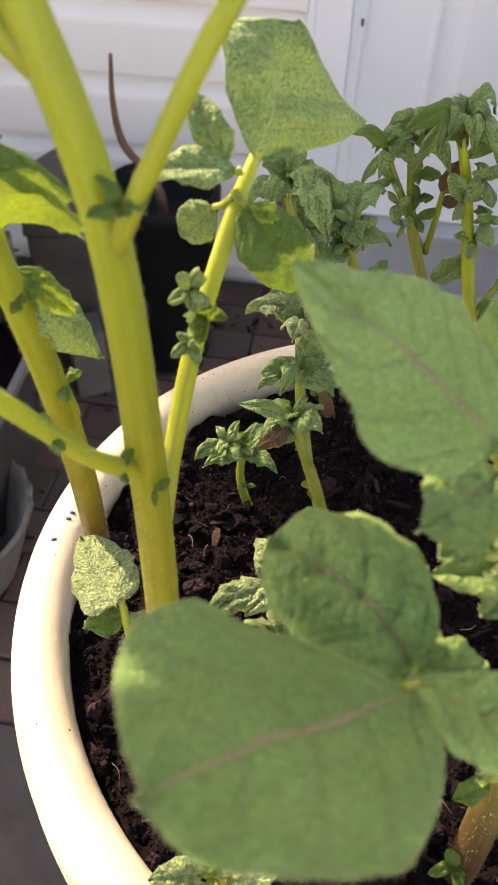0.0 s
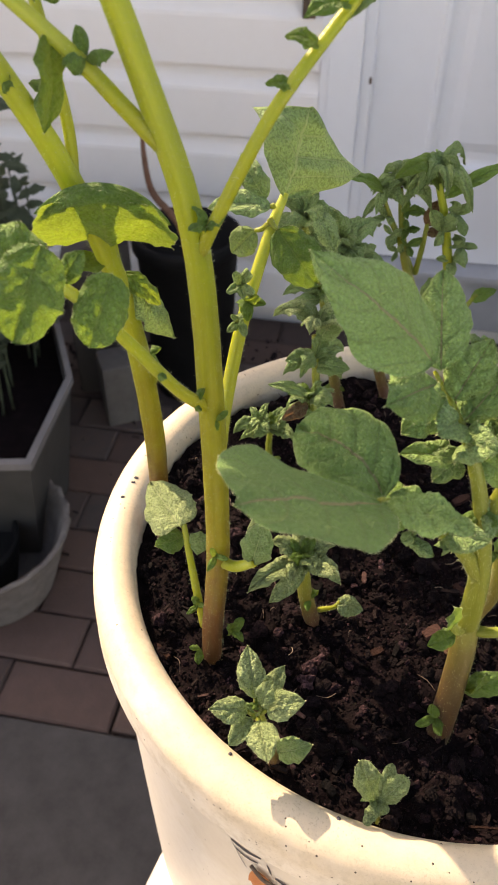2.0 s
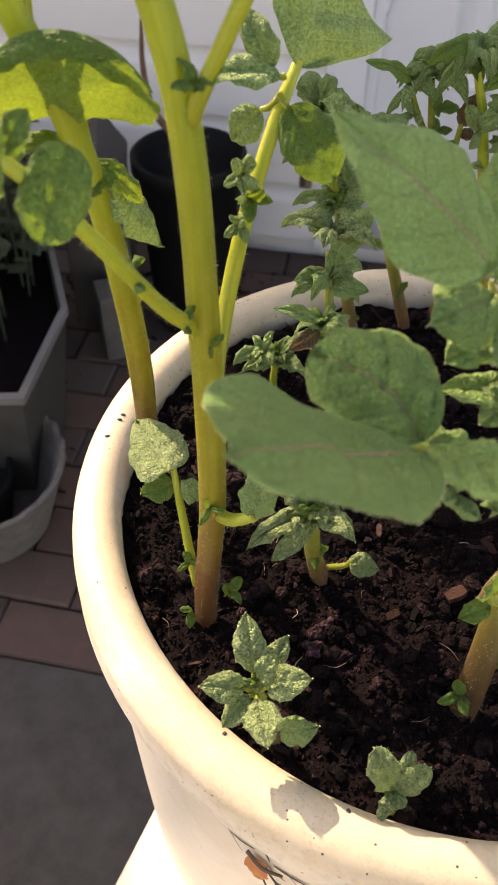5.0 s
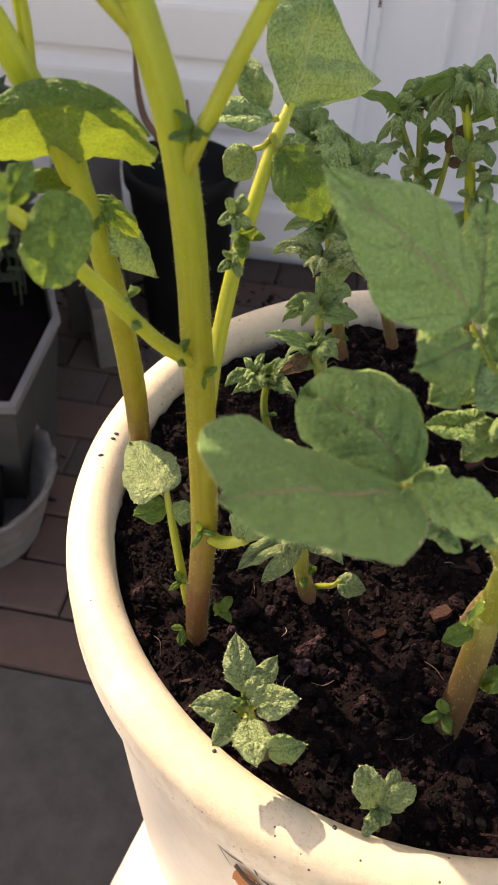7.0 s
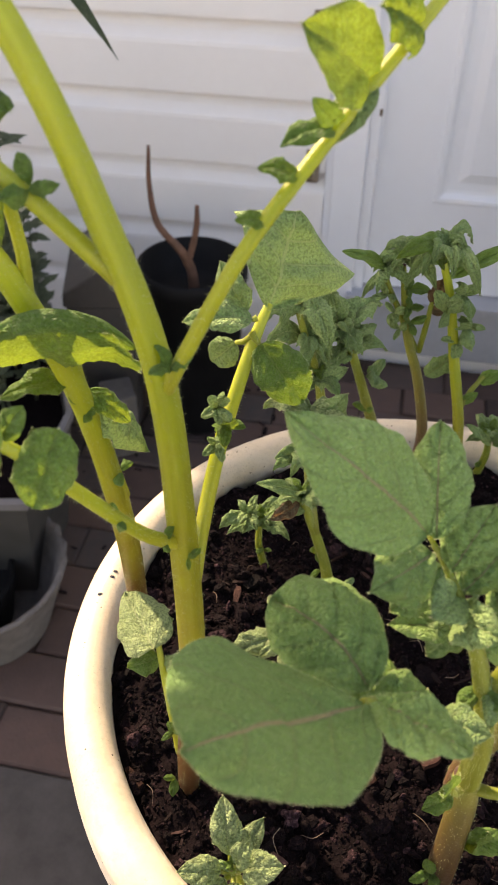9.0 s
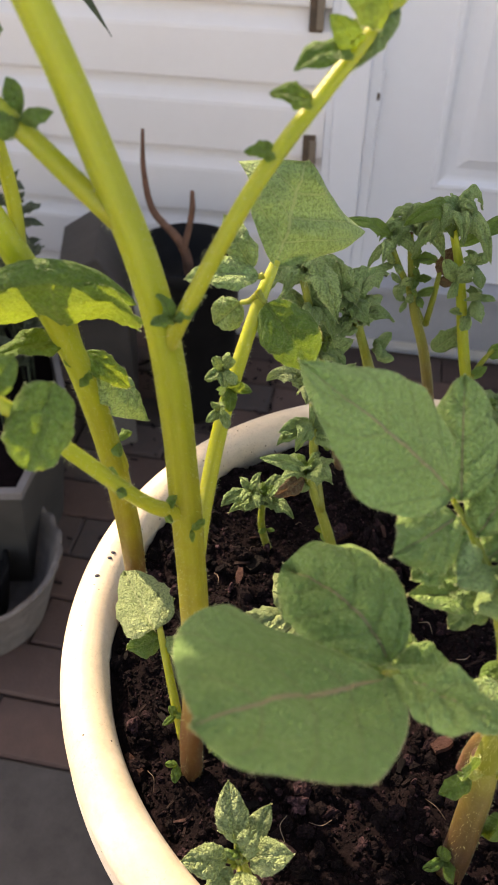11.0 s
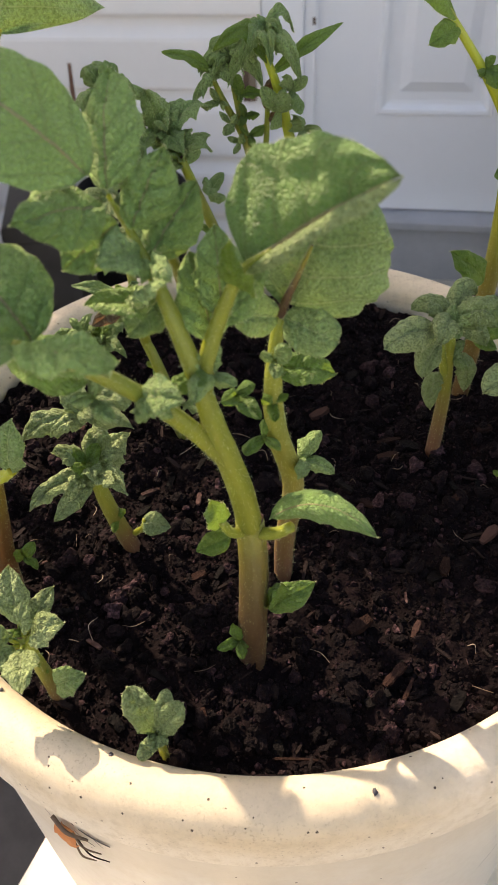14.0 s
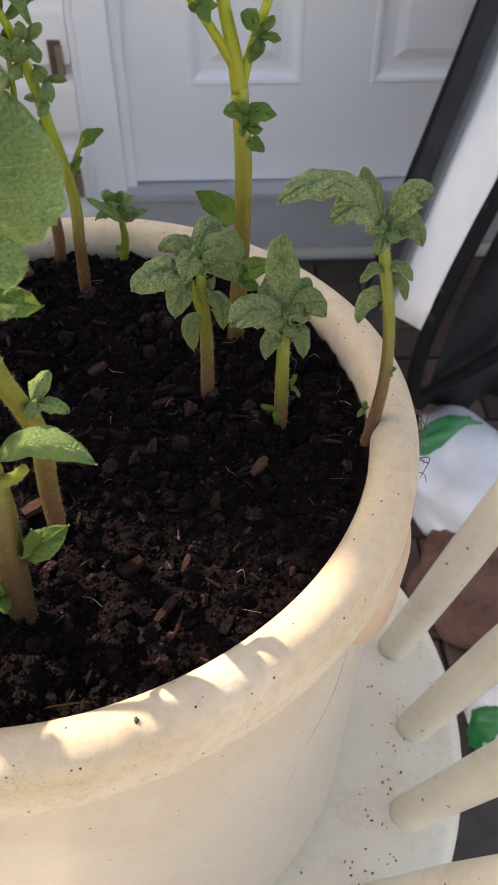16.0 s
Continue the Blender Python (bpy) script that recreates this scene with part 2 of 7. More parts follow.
def glaze(name, low, high, z0, z1, clean, dust, grit, rough, lumps=1.0):
    """Old cream glaze: dusty and yellowed above, whiter where rain washes it; grit, stains and a lumpy skin."""
    m, nt, b = mat(name, clean, rough)
    ob = coords(nt, "Object")
    sep = nt.nodes.new("ShaderNodeSeparateXYZ")
    nt.links.new(ob, sep.inputs[0])
    big = noise_of(nt, ob, 14.0, 6.0, 0.65)
    fine = noise_of(nt, ob, 150.0, 5.0, 0.7)
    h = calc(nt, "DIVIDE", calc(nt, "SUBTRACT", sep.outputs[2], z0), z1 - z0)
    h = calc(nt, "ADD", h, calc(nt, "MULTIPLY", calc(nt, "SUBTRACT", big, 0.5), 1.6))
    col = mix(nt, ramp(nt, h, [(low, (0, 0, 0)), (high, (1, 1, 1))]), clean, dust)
    col = mix(nt, calc(nt, "MULTIPLY", ramp(nt, fine, [(0.45, (0, 0, 0)), (0.75, (1, 1, 1))]), 0.10 + 0.45 * lumps), col, tuple(0.72 * q for q in dust))
    g = noise_of(nt, ob, 800.0, 3.0, 0.6)
    where = ramp(nt, big, [(0.42, (0.1, 0.1, 0.1)), (0.62, (1, 1, 1))])
    col = mix(nt, calc(nt, "MULTIPLY", calc(nt, "MULTIPLY", ramp(nt, g, [(0.57, (0, 0, 0)), (0.66, (1, 1, 1))]), where), grit), col, (0.16, 0.10, 0.06))
    vor = nd(nt, "TexVoronoi", Scale=310.0)
    nt.links.new(ob, vor.inputs["Vector"])
    sc = nt.nodes.new("ShaderNodeSeparateColor")
    nt.links.new(vor.outputs["Color"], sc.inputs[0])
    speck = calc(nt, "MULTIPLY", calc(nt, "LESS_THAN", vor.outputs["Distance"], 0.17), calc(nt, "LESS_THAN", sc.outputs[0], 0.09 * lumps + 0.01))
    col = mix(nt, speck, col, (0.06, 0.04, 0.03))
    nt.links.new(col, b.inputs["Base Color"])
    nt.links.new(calc(nt, "ADD", rough - 0.12, calc(nt, "MULTIPLY", fine, 0.3)), b.inputs["Roughness"])
    b.inputs["Coat Weight"].default_value = 0.08
    b.inputs["Coat Roughness"].default_value = 0.3
    bump(nt, b, calc(nt, "ADD", noise_of(nt, ob, 55.0, 4.0), calc(nt, "MULTIPLY", g, 0.12)), 0.55 * lumps, 0.0016)
    return m


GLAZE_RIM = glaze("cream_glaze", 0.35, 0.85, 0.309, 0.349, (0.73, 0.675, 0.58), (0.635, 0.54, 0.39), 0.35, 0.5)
GLAZE_BODY = glaze("white_glaze", 0.75, 1.6, 0.0, 0.31, (0.685, 0.65, 0.585), (0.64, 0.59, 0.505), 0.05, 0.42, 0.1)
BARE_CLAY = plain("bare_clay", [(0.3, (0.54, 0.40, 0.30)), (0.7, (0.66, 0.52, 0.40))], 30.0, 0.7, 0.0008)
DARK_LINE = plain("dark_mark", [(0.3, (0.02, 0.02, 0.03)), (0.7, (0.05, 0.05, 0.07))], 40.0, 0.6)
WHITE_PAINT = plain("white_chair_paint", [(0.25, (0.62, 0.54, 0.40)), (0.5, (0.82, 0.76, 0.635)), (0.7, (0.86, 0.81, 0.695))], 14.0, 0.45, 0.0004, 120.0, 0.05, spots=(100.0, 0.16, (0.26, 0.22, 0.15)))
VINYL = plain("white_vinyl", [(0.3, (0.84, 0.805, 0.775)), (0.7, (0.89, 0.86, 0.835))], 3.0, 0.45, 0.0003, 300.0)
DOOR_WHITE = plain("door_white", [(0.3, (0.80, 0.81, 0.83)), (0.7, (0.85, 0.86, 0.88))], 2.5, 0.4, 0.0002, 400.0)
SILL_GREY = plain("sill_grey", [(0.3, (0.34, 0.345, 0.36)), (0.7, (0.46, 0.465, 0.48))], 6.0, 0.5, 0.0005)
BLACK_PLASTIC = plain("black_plastic", [(0.3, (0.006, 0.006, 0.0065)), (0.7, (0.013, 0.013, 0.0135))], 12.0, 0.55, 0.0003)
RUST = plain("rusty_metal", [(0.3, (0.05, 0.035, 0.025)), (0.7, (0.16, 0.10, 0.06))], 40.0, 0.6, 0.0006)
RUST_PALE = plain("worn_metal", [(0.3, (0.16, 0.12, 0.085)), (0.7, (0.27, 0.21, 0.15))], 40.0, 0.55, 0.0006)
TWIG = plain("dry_twig", [(0.3, (0.10, 0.05, 0.03)), (0.7, (0.24, 0.12, 0.08))], 40.0, 0.7, 0.0008)
WICKER = plain("pale_wicker", [(0.3, (0.105, 0.09, 0.08)), (0.7, (0.22, 0.195, 0.18))], 40.0, 0.8, 0.003, 160.0)
CRATE = plain("grey_wood", [(0.3, (0.045, 0.038, 0.034)), (0.7, (0.085, 0.074, 0.068))], 10.0, 0.75, 0.001, 90.0)
TROUGH = plain("grey_green_plastic", [(0.3, (0.040, 0.039, 0.036)), (0.7, (0.075, 0.071, 0.066))], 10.0, 0.6, 0.0004)
PALE_EDGE = plain("pale_grey_rim", [(0.3, (0.132, 0.123, 0.120)), (0.7, (0.204, 0.192, 0.189))], 12.0, 0.6, 0.0004)
BLOCK = plain("grey_stone", [(0.3, (0.09, 0.078, 0.07)), (0.7, (0.16, 0.145, 0.13))], 20.0, 0.85, 0.002, 80.0)
BAG_WHITE = plain("white_bag", [(0.3, (0.68, 0.70, 0.73)), (0.7, (0.80, 0.82, 0.85))], 20.0, 0.35, 0.001, 60.0, 0.2)
BAG_GREEN = plain("green_print", [(0.3, (0.01, 0.16, 0.05)), (0.7, (0.02, 0.25, 0.08))], 20.0, 0.35)
MULCH = plain("red_brown_mulch", [(0.3, (0.06, 0.028, 0.02)), (0.7, (0.24, 0.12, 0.085))], 25.0, 0.9, 0.004, 60.0)
SLAB = plain("grey_slab", [(0.3, (0.036, 0.032, 0.029)), (0.7, (0.080, 0.072, 0.066))], 20.0, 0.85, 0.001, 120.0)
ORANGE = plain("dry_orange_leaf", [(0.3, (0.42, 0.14, 0.05)), (0.7, (0.62, 0.26, 0.10))], 60.0, 0.7, 0.0006)


def piece_material(name, stops, grain, rough, relief):
    """Pieces that differ from one to the next."""
    m, nt, b = mat(name, stops[0][1], rough)
    info = nt.nodes.new("ShaderNodeObjectInfo")
    ob = coords(nt, "Object")
    g = noise_of(nt, ob, grain, 5.0)
    f = calc(nt, "ADD", calc(nt, "MULTIPLY", info.outputs["Random"], 0.75), calc(nt, "MULTIPLY", g, 0.3))
    nt.links.new(ramp(nt, f, stops), b.inputs["Base Color"])
    bump(nt, b, noise_of(nt, ob, grain * 6, 5.0), 0.7, relief)
    return m


PAVER = piece_material("brick_paver", [(0.1, (0.036, 0.026, 0.023)), (0.4, (0.078, 0.047, 0.038)), (0.65, (0.125, 0.074, 0.058)), (0.9, (0.075, 0.059, 0.053))], 30.0, 0.85, 0.0015)
# Pale so that the unseen ground beyond the paving bounces light onto the wall.
GROUND = plain("bounce_ground", [(0.3, (0.36, 0.34, 0.31)), (0.7, (0.50, 0.48, 0.45))], 3.0, 0.9, 0.002, 60.0)
DIRT = plain("joint_dirt", [(0.3, (0.05, 0.038, 0.03)), (0.7, (0.12, 0.09, 0.07))], 9.0, 0.95, 0.003, 80.0)


def island_material(name, stops, rough, grain, relief):
    m, nt, b = mat(name, stops[0][1], rough)
    geo = nt.nodes.new("ShaderNodeNewGeometry")
    ob = coords(nt, "Object")
    g = noise_of(nt, ob, grain, 4.0)
    f = calc(nt, "ADD", calc(nt, "MULTIPLY", geo.outputs["Random Per Island"], 0.85), calc(nt, "MULTIPLY", calc(nt, "SUBTRACT", g, 0.5), 0.5))
    nt.links.new(ramp(nt, f, stops), b.inputs["Base Color"])
    bump(nt, b, noise_of(nt, ob, grain * 2.5, 4.0), 0.8, relief)
    return m


SOIL = plain("potting_soil", [(0.3, (0.0034, 0.0025, 0.0028)), (0.55, (0.0070, 0.0042, 0.0048)), (0.8, (0.018, 0.0098, 0.0114))], 70.0, 0.9, 0.003, 420.0)
CRUMB = island_material("soil_crumb", [(0.0, (0.0050, 0.0036, 0.0041)), (0.66, (0.0090, 0.0056, 0.0064)), (0.84, (0.036, 0.0195, 0.0225)), (1.0, (0.17, 0.096, 0.108))], 0.75, 500.0, 0.0014)
FLAKE = island_material("black_bark_flake", [(0.0, (0.0025, 0.0022, 0.0022)), (0.75, (0.006, 0.0045, 0.0044)), (0.90, (0.032, 0.019, 0.018)), (1.0, (0.11, 0.064, 0.058))], 0.7, 300.0, 0.0010)
BARK = island_material("bark_bits", [(0.0, (0.008, 0.0055, 0.0052)), (0.6, (0.020, 0.0115, 0.0105)), (0.88, (0.070, 0.038, 0.034)), (1.0, (0.20, 0.125, 0.11))], 0.8, 300.0, 0.0008)
BARK_PIECE = piece_material("bark_chip", [(0.1, (0.014, 0.0075, 0.006)), (0.5, (0.034, 0.0175, 0.014)), (0.9, (0.085, 0.046, 0.038))], 160.0, 0.95, 0.0025)
FIBRE = island_material("dry_fibre", [(0.0, (0.05, 0.03, 0.02)), (0.6, (0.20, 0.14, 0.10)), (1.0, (0.42, 0.34, 0.26))], 0.7, 300.0, 0.0004)
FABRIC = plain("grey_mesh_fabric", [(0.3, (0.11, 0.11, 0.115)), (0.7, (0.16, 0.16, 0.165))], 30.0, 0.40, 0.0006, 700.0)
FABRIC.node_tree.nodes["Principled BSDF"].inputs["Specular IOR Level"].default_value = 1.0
# Sunlit part of the grey mesh, with the sunlight put into its colour.
SUNLIT_MESH = plain("sunlit_mesh_fabric", [(0.3, (0.88, 0.87, 0.85)), (0.7, (0.93, 0.92, 0.90))], 30.0, 0.5, 0.0006, 700.0)
BLACK_CLOTH = plain("black_cloth", [(0.3, (0.012, 0.012, 0.014)), (0.7, (0.03, 0.03, 0.034))], 20.0, 0.7, 0.002, 120.0)

for m_, gloss in ((SOIL, 0.06), (CRUMB, 0.07), (FLAKE, 0.08), (BARK, 0.12), (BARK_PIECE, 0.08), (BLACK_CLOTH, 0.3), (BLACK_PLASTIC, 0.10), (TROUGH, 0.3)):
    m_.node_tree.nodes["Principled BSDF"].inputs["Specular IOR Level"].default_value = gloss

# ---------------------------------------------------------------- building helpers


def thing(name, at, label, category, group="", kind=""):
    ob = new(name)
    ob.location = at
    ob.empty_display_size = 0.02
    return tagged(ob, label, category, group, kind)


def part(name, bm, material, parent, label="", smooth=True):
    """One mesh under a thing; the bmesh is in world metres."""
    me = bpy.data.meshes.new(name)
    if parent is not None:
        root, off = parent, Vector((0, 0, 0))
        while root is not None:
            off += root.location
            root = root.parent
        bmesh.ops.translate(bm, verts=bm.verts, vec=-off)
    for f in bm.faces:
        f.smooth = smooth
    bm.to_mesh(me)
    bm.free()
    me.materials.append(material)
    ob = new(name, me)
    ob.parent = parent
    if label:
        ob["label"] = label
    return ob


def solo(name, bm, material, at, label, category, group="", kind="", smooth=True):
    """A thing of one mesh, with its origin at `at`."""
    me = bpy.data.meshes.new(name)
    bmesh.ops.translate(bm, verts=bm.verts, vec=-Vector(at))
    for f in bm.faces:
        f.smooth = smooth
    bm.to_mesh(me)
    bm.free()
    me.materials.append(material)
    ob = new(name, me)
    ob.location = at
    return tagged(ob, label, category, group, kind)


def box(bm, lo, hi, bevel=0.0, m=None):
    lo, hi = Vector(lo), Vector(hi)
    mid, size = (lo + hi) / 2, hi - lo
    r = bmesh.ops.create_cube(bm, size=1.0)
    vs = r["verts"]
    for v in vs:
        v.co = Vector((v.co.x * size.x, v.co.y * size.y, v.co.z * size.z))
    if bevel:
        es = list({e for v in vs for e in v.link_edges})
        out = bmesh.ops.bevel(bm, geom=es, offset=bevel, segments=2, affect="EDGES", profile=0.7)
        vs = list({v for f in out["faces"] for v in f.verts} | {v for v in vs if v.is_valid})
    for v in vs:
        v.co = (m @ (v.co) if m else v.co) + mid
    return vs


def curve_points(points, radii, steps):
    """A smooth line through the points (Catmull-Rom), with radii."""
    P = [Vector(p) for p in points]
    P = [2 * P[0] - P[1]] + P + [2 * P[-1] - P[-2]]
    R = [radii[0]] + list(radii) + [radii[-1]]
    out = []
    n = len(P) - 3
    for i in range(n):
        a, b, c, d = P[i:i + 4]
        for k in range(steps + (i == n - 1)):
            t = k / steps
            p = 0.5 * ((2 * b) + (c - a) * t + (2 * a - 5 * b + 4 * c - d) * t * t + (3 * b - a - 3 * c + d) * t ** 3)
            out.append((p, R[i + 1] + (R[i + 2] - R[i + 1]) * t))
    return out


def tube(bm, points, radii, sides=12, steps=8, ridge=0.0, seed=0.0, cap=True):
    """A tube with its length in the UV's second value."""
    line = curve_points(points, radii, steps)
    uvl = bm.loops.layers.uv.verify()
    rings = []
    x = None
    for i, (p, r) in enumerate(line):
        d = (line[min(i + 1, len(line) - 1)][0] - line[max(i - 1, 0)][0]).normalized()
        if x is None:
            x = d.orthogonal().normalized()
        x = (x - d * x.dot(d)).normalized()
        y = d.cross(x)
        ring = []
        for k in range(sides):
            a = 2 * math.pi * k / sides
            rr = r * (1 + ridge * math.cos(3 * a + 0.4) + 0.08 * ridge * 10 * (noise.noise(Vector((math.cos(a), math.sin(a), i * 0.35 + seed))) * 0.5))
            ring.append(bm.verts.new(p + (x * math.cos(a) + y * math.sin(a)) * rr))
        rings.append(ring)
    n = len(rings) - 1
    for i in range(n):
        for k in range(sides):
            k2 = (k + 1) % sides
            f = bm.faces.new((rings[i][k], rings[i][k2], rings[i + 1][k2], rings[i + 1][k]))
            for loop, (uu, vv) in zip(f.loops, ((k, i), (k + 1, i), (k + 1, i + 1), (k, i + 1))):
                loop[uvl].uv = (uu / sides, vv / n)
    if cap:
        bm.faces.new(list(reversed(rings[0])))
        bm.faces.new(rings[-1])
    return line


def hairs(bm, line, density, length, rnd):
    """Fine hairs standing off a stem."""
    for i in range(len(line) - 1):
        (p, r), (q, s) = line[i], line[i + 1]
        d = q - p
        if d.length < 1e-6:
            continue
        ax = d.normalized()
        x = ax.orthogonal().normalized()
        y = ax.cross(x)
        for _ in range(max(1, int(d.length * density))):
            t, a = rnd.random(), rnd.random() * 6.283
            o = x * math.cos(a) + y * math.sin(a)
            side = ax.cross(o)
            base = p + d * t + o * (r + (s - r) * t) * 0.96
            L = length * rnd.uniform(0.4, 1.2)
            tip = base + (o + ax * rnd.uniform(-0.3, 0.4) + side * rnd.uniform(-0.3, 0.3)) * L
            w = 0.00006
            v = [bm.verts.new(base + side * w), bm.verts.new(base - side * w), bm.verts.new(base + ax * w * 1.6), bm.verts.new(tip)]
            bm.faces.new((v[0], v[2], v[3]))
            bm.faces.new((v[2], v[1], v[3]))
            bm.faces.new((v[1], v[0], v[3]))


def blade(bm, base, tip, width, up, mid=None, bend=0.1, fold=0.24, roll=0.2, wave=0.10, quilt=0.03, seed=0.0, nu=38, nv=24, butt=0.55, point=0.78, twist=0.0, lobes=0.10, span=(-1.0, 1.0), right=None, wedge=None, uneven=0.0):
    """A leaf blade from its base to its tip. up: the way its upper face looks; mid: the point the midrib bows towards (else by bend);
    fold: how far the halves rise (minus: hang); roll: how far the margin turns under; wave: the margin's ripple;
    butt, point: how blunt the two ends are; quilt: the swelling between the side veins; span: the part of the breadth that is spread;
    right: bluntness of the ends on the right half, where it differs; wedge: where the left and right corners of a three-cornered leaf lie;
    uneven: how much broader the right half is than the left."""
    base, tip, up = Vector(base), Vector(tip), Vector(up)
    quilt, wave, lobes = quilt * 1.45, wave * 1.0, lobes * 0.36
    chord = tip - base
    L = chord.length
    axis = chord / L
    n0 = (up - axis * up.dot(axis)).normalized()
    ctrl = Vector(mid) * 2 - (base + tip) / 2 if mid else (base + tip) / 2 + n0 * (bend * L)
    uvl = bm.loops.layers.uv.verify()
    peak = butt / (butt + point)
    top = peak ** butt * (1 - peak) ** point
    rb, rp = right or (butt, point)
    far = rb / (rb + rp)
    rtop = far ** rb * (1 - far) ** rp
    grid = []
    for i in range(nu + 1):
        u = i / nu
        w = width * 0.5 * (max(u, 0.0) ** butt * max(1 - u, 0.0) ** point) / top
        wr = width * 0.5 * (max(u, 0.0) ** rb * max(1 - u, 0.0) ** rp) / rtop
        if wedge:
            w, wr = (width * 0.5 * min(u / q, (1 - u) / (1 - q)) ** 0.7 for q in wedge)
        w, wr = w * (1 - uneven), wr * (1 + uneven)
        c = base * (1 - u) ** 2 + ctrl * (2 * u * (1 - u)) + tip * u * u
        t = ((ctrl - base) * (1 - u) + (tip - ctrl) * u).normalized()
        n = (up - t * up.dot(t))
        n = (n0 if n.length < 0.05 else n).normalized()
        n = Matrix.Rotation(twist * (u - 0.3), 3, t) @ n
        s = t.cross(n)
        row = []
        for j in range(nv + 1):
            v = span[0] + (span[1] - span[0]) * j / nv
            av = abs(v)
            hand = 1.0 if v > 0 else 0.0
            edge = 1 + av ** 2 * (lobes * math.sin(u * 17 + seed * 5 + 1.7 * hand) + 0.6 * lobes * math.sin(u * 41 + seed * 3 + 2.1 * hand) + 0.10 * noise.noise(Vector((u * 2.2, hand * 5, seed * 2))))
            lat = abs(math.sin(math.pi * (u * 4.2 - 1.3 * av ** 1.25)))
            z = w * (fold * av - roll * 1.5 * av ** 3)
            z += wave * width * math.sin(u * 11 + seed + 2.0 * hand) * av ** 2 * (0.25 + u * (1 - u) * 2.4)
            z += 0.3 * wave * width * math.sin(u * 25 + seed * 4 + 3.0 * hand) * av ** 3 * min(1, 5 * u, 5 * (1 - u))
            z += quilt * width * (lat ** 0.5 - 0.6) * (1 - av ** 6) * min(1, 6 * u, 6 * (1 - u)) - quilt * width * 1.1 * math.exp(-(v * 8) ** 2)
            z += 0.5 * quilt * width * abs(math.sin(math.pi * (u * 12.6 + 3.2 * av))) * (1 - av ** 6) * min(1, 6 * u, 6 * (1 - u))
            z += 0.05 * width * noise.noise(Vector((u * 3.1 + seed * 3.3, v * 1.6, seed))) + 0.5 * quilt * width * noise.noise(Vector((u * 12 + seed, v * 5, 3)))
            drop = 1 - 0.4 * min(1.0, abs(fold) * av * 0.7 + roll * av * av)
            row.append(bm.verts.new(c + s * ((wr if v > 0 else w) * v * edge * drop) + n * z))
        grid.append(row)
    for i in range(nu):
        for j in range(nv):
            f = bm.faces.new((grid[i][j], grid[i + 1][j], grid[i + 1][j + 1], grid[i][j + 1]))
            for loop, (a, c2) in zip(f.loops, ((i, j), (i + 1, j), (i + 1, j + 1), (i, j + 1))):
                loop[uvl].uv = (a / nu, 0.5 + 0.5 * (span[0] + (span[1] - span[0]) * c2 / nv))
    bmesh.ops.remove_doubles(bm, verts=grid[0] + grid[nu], dist=1e-6)


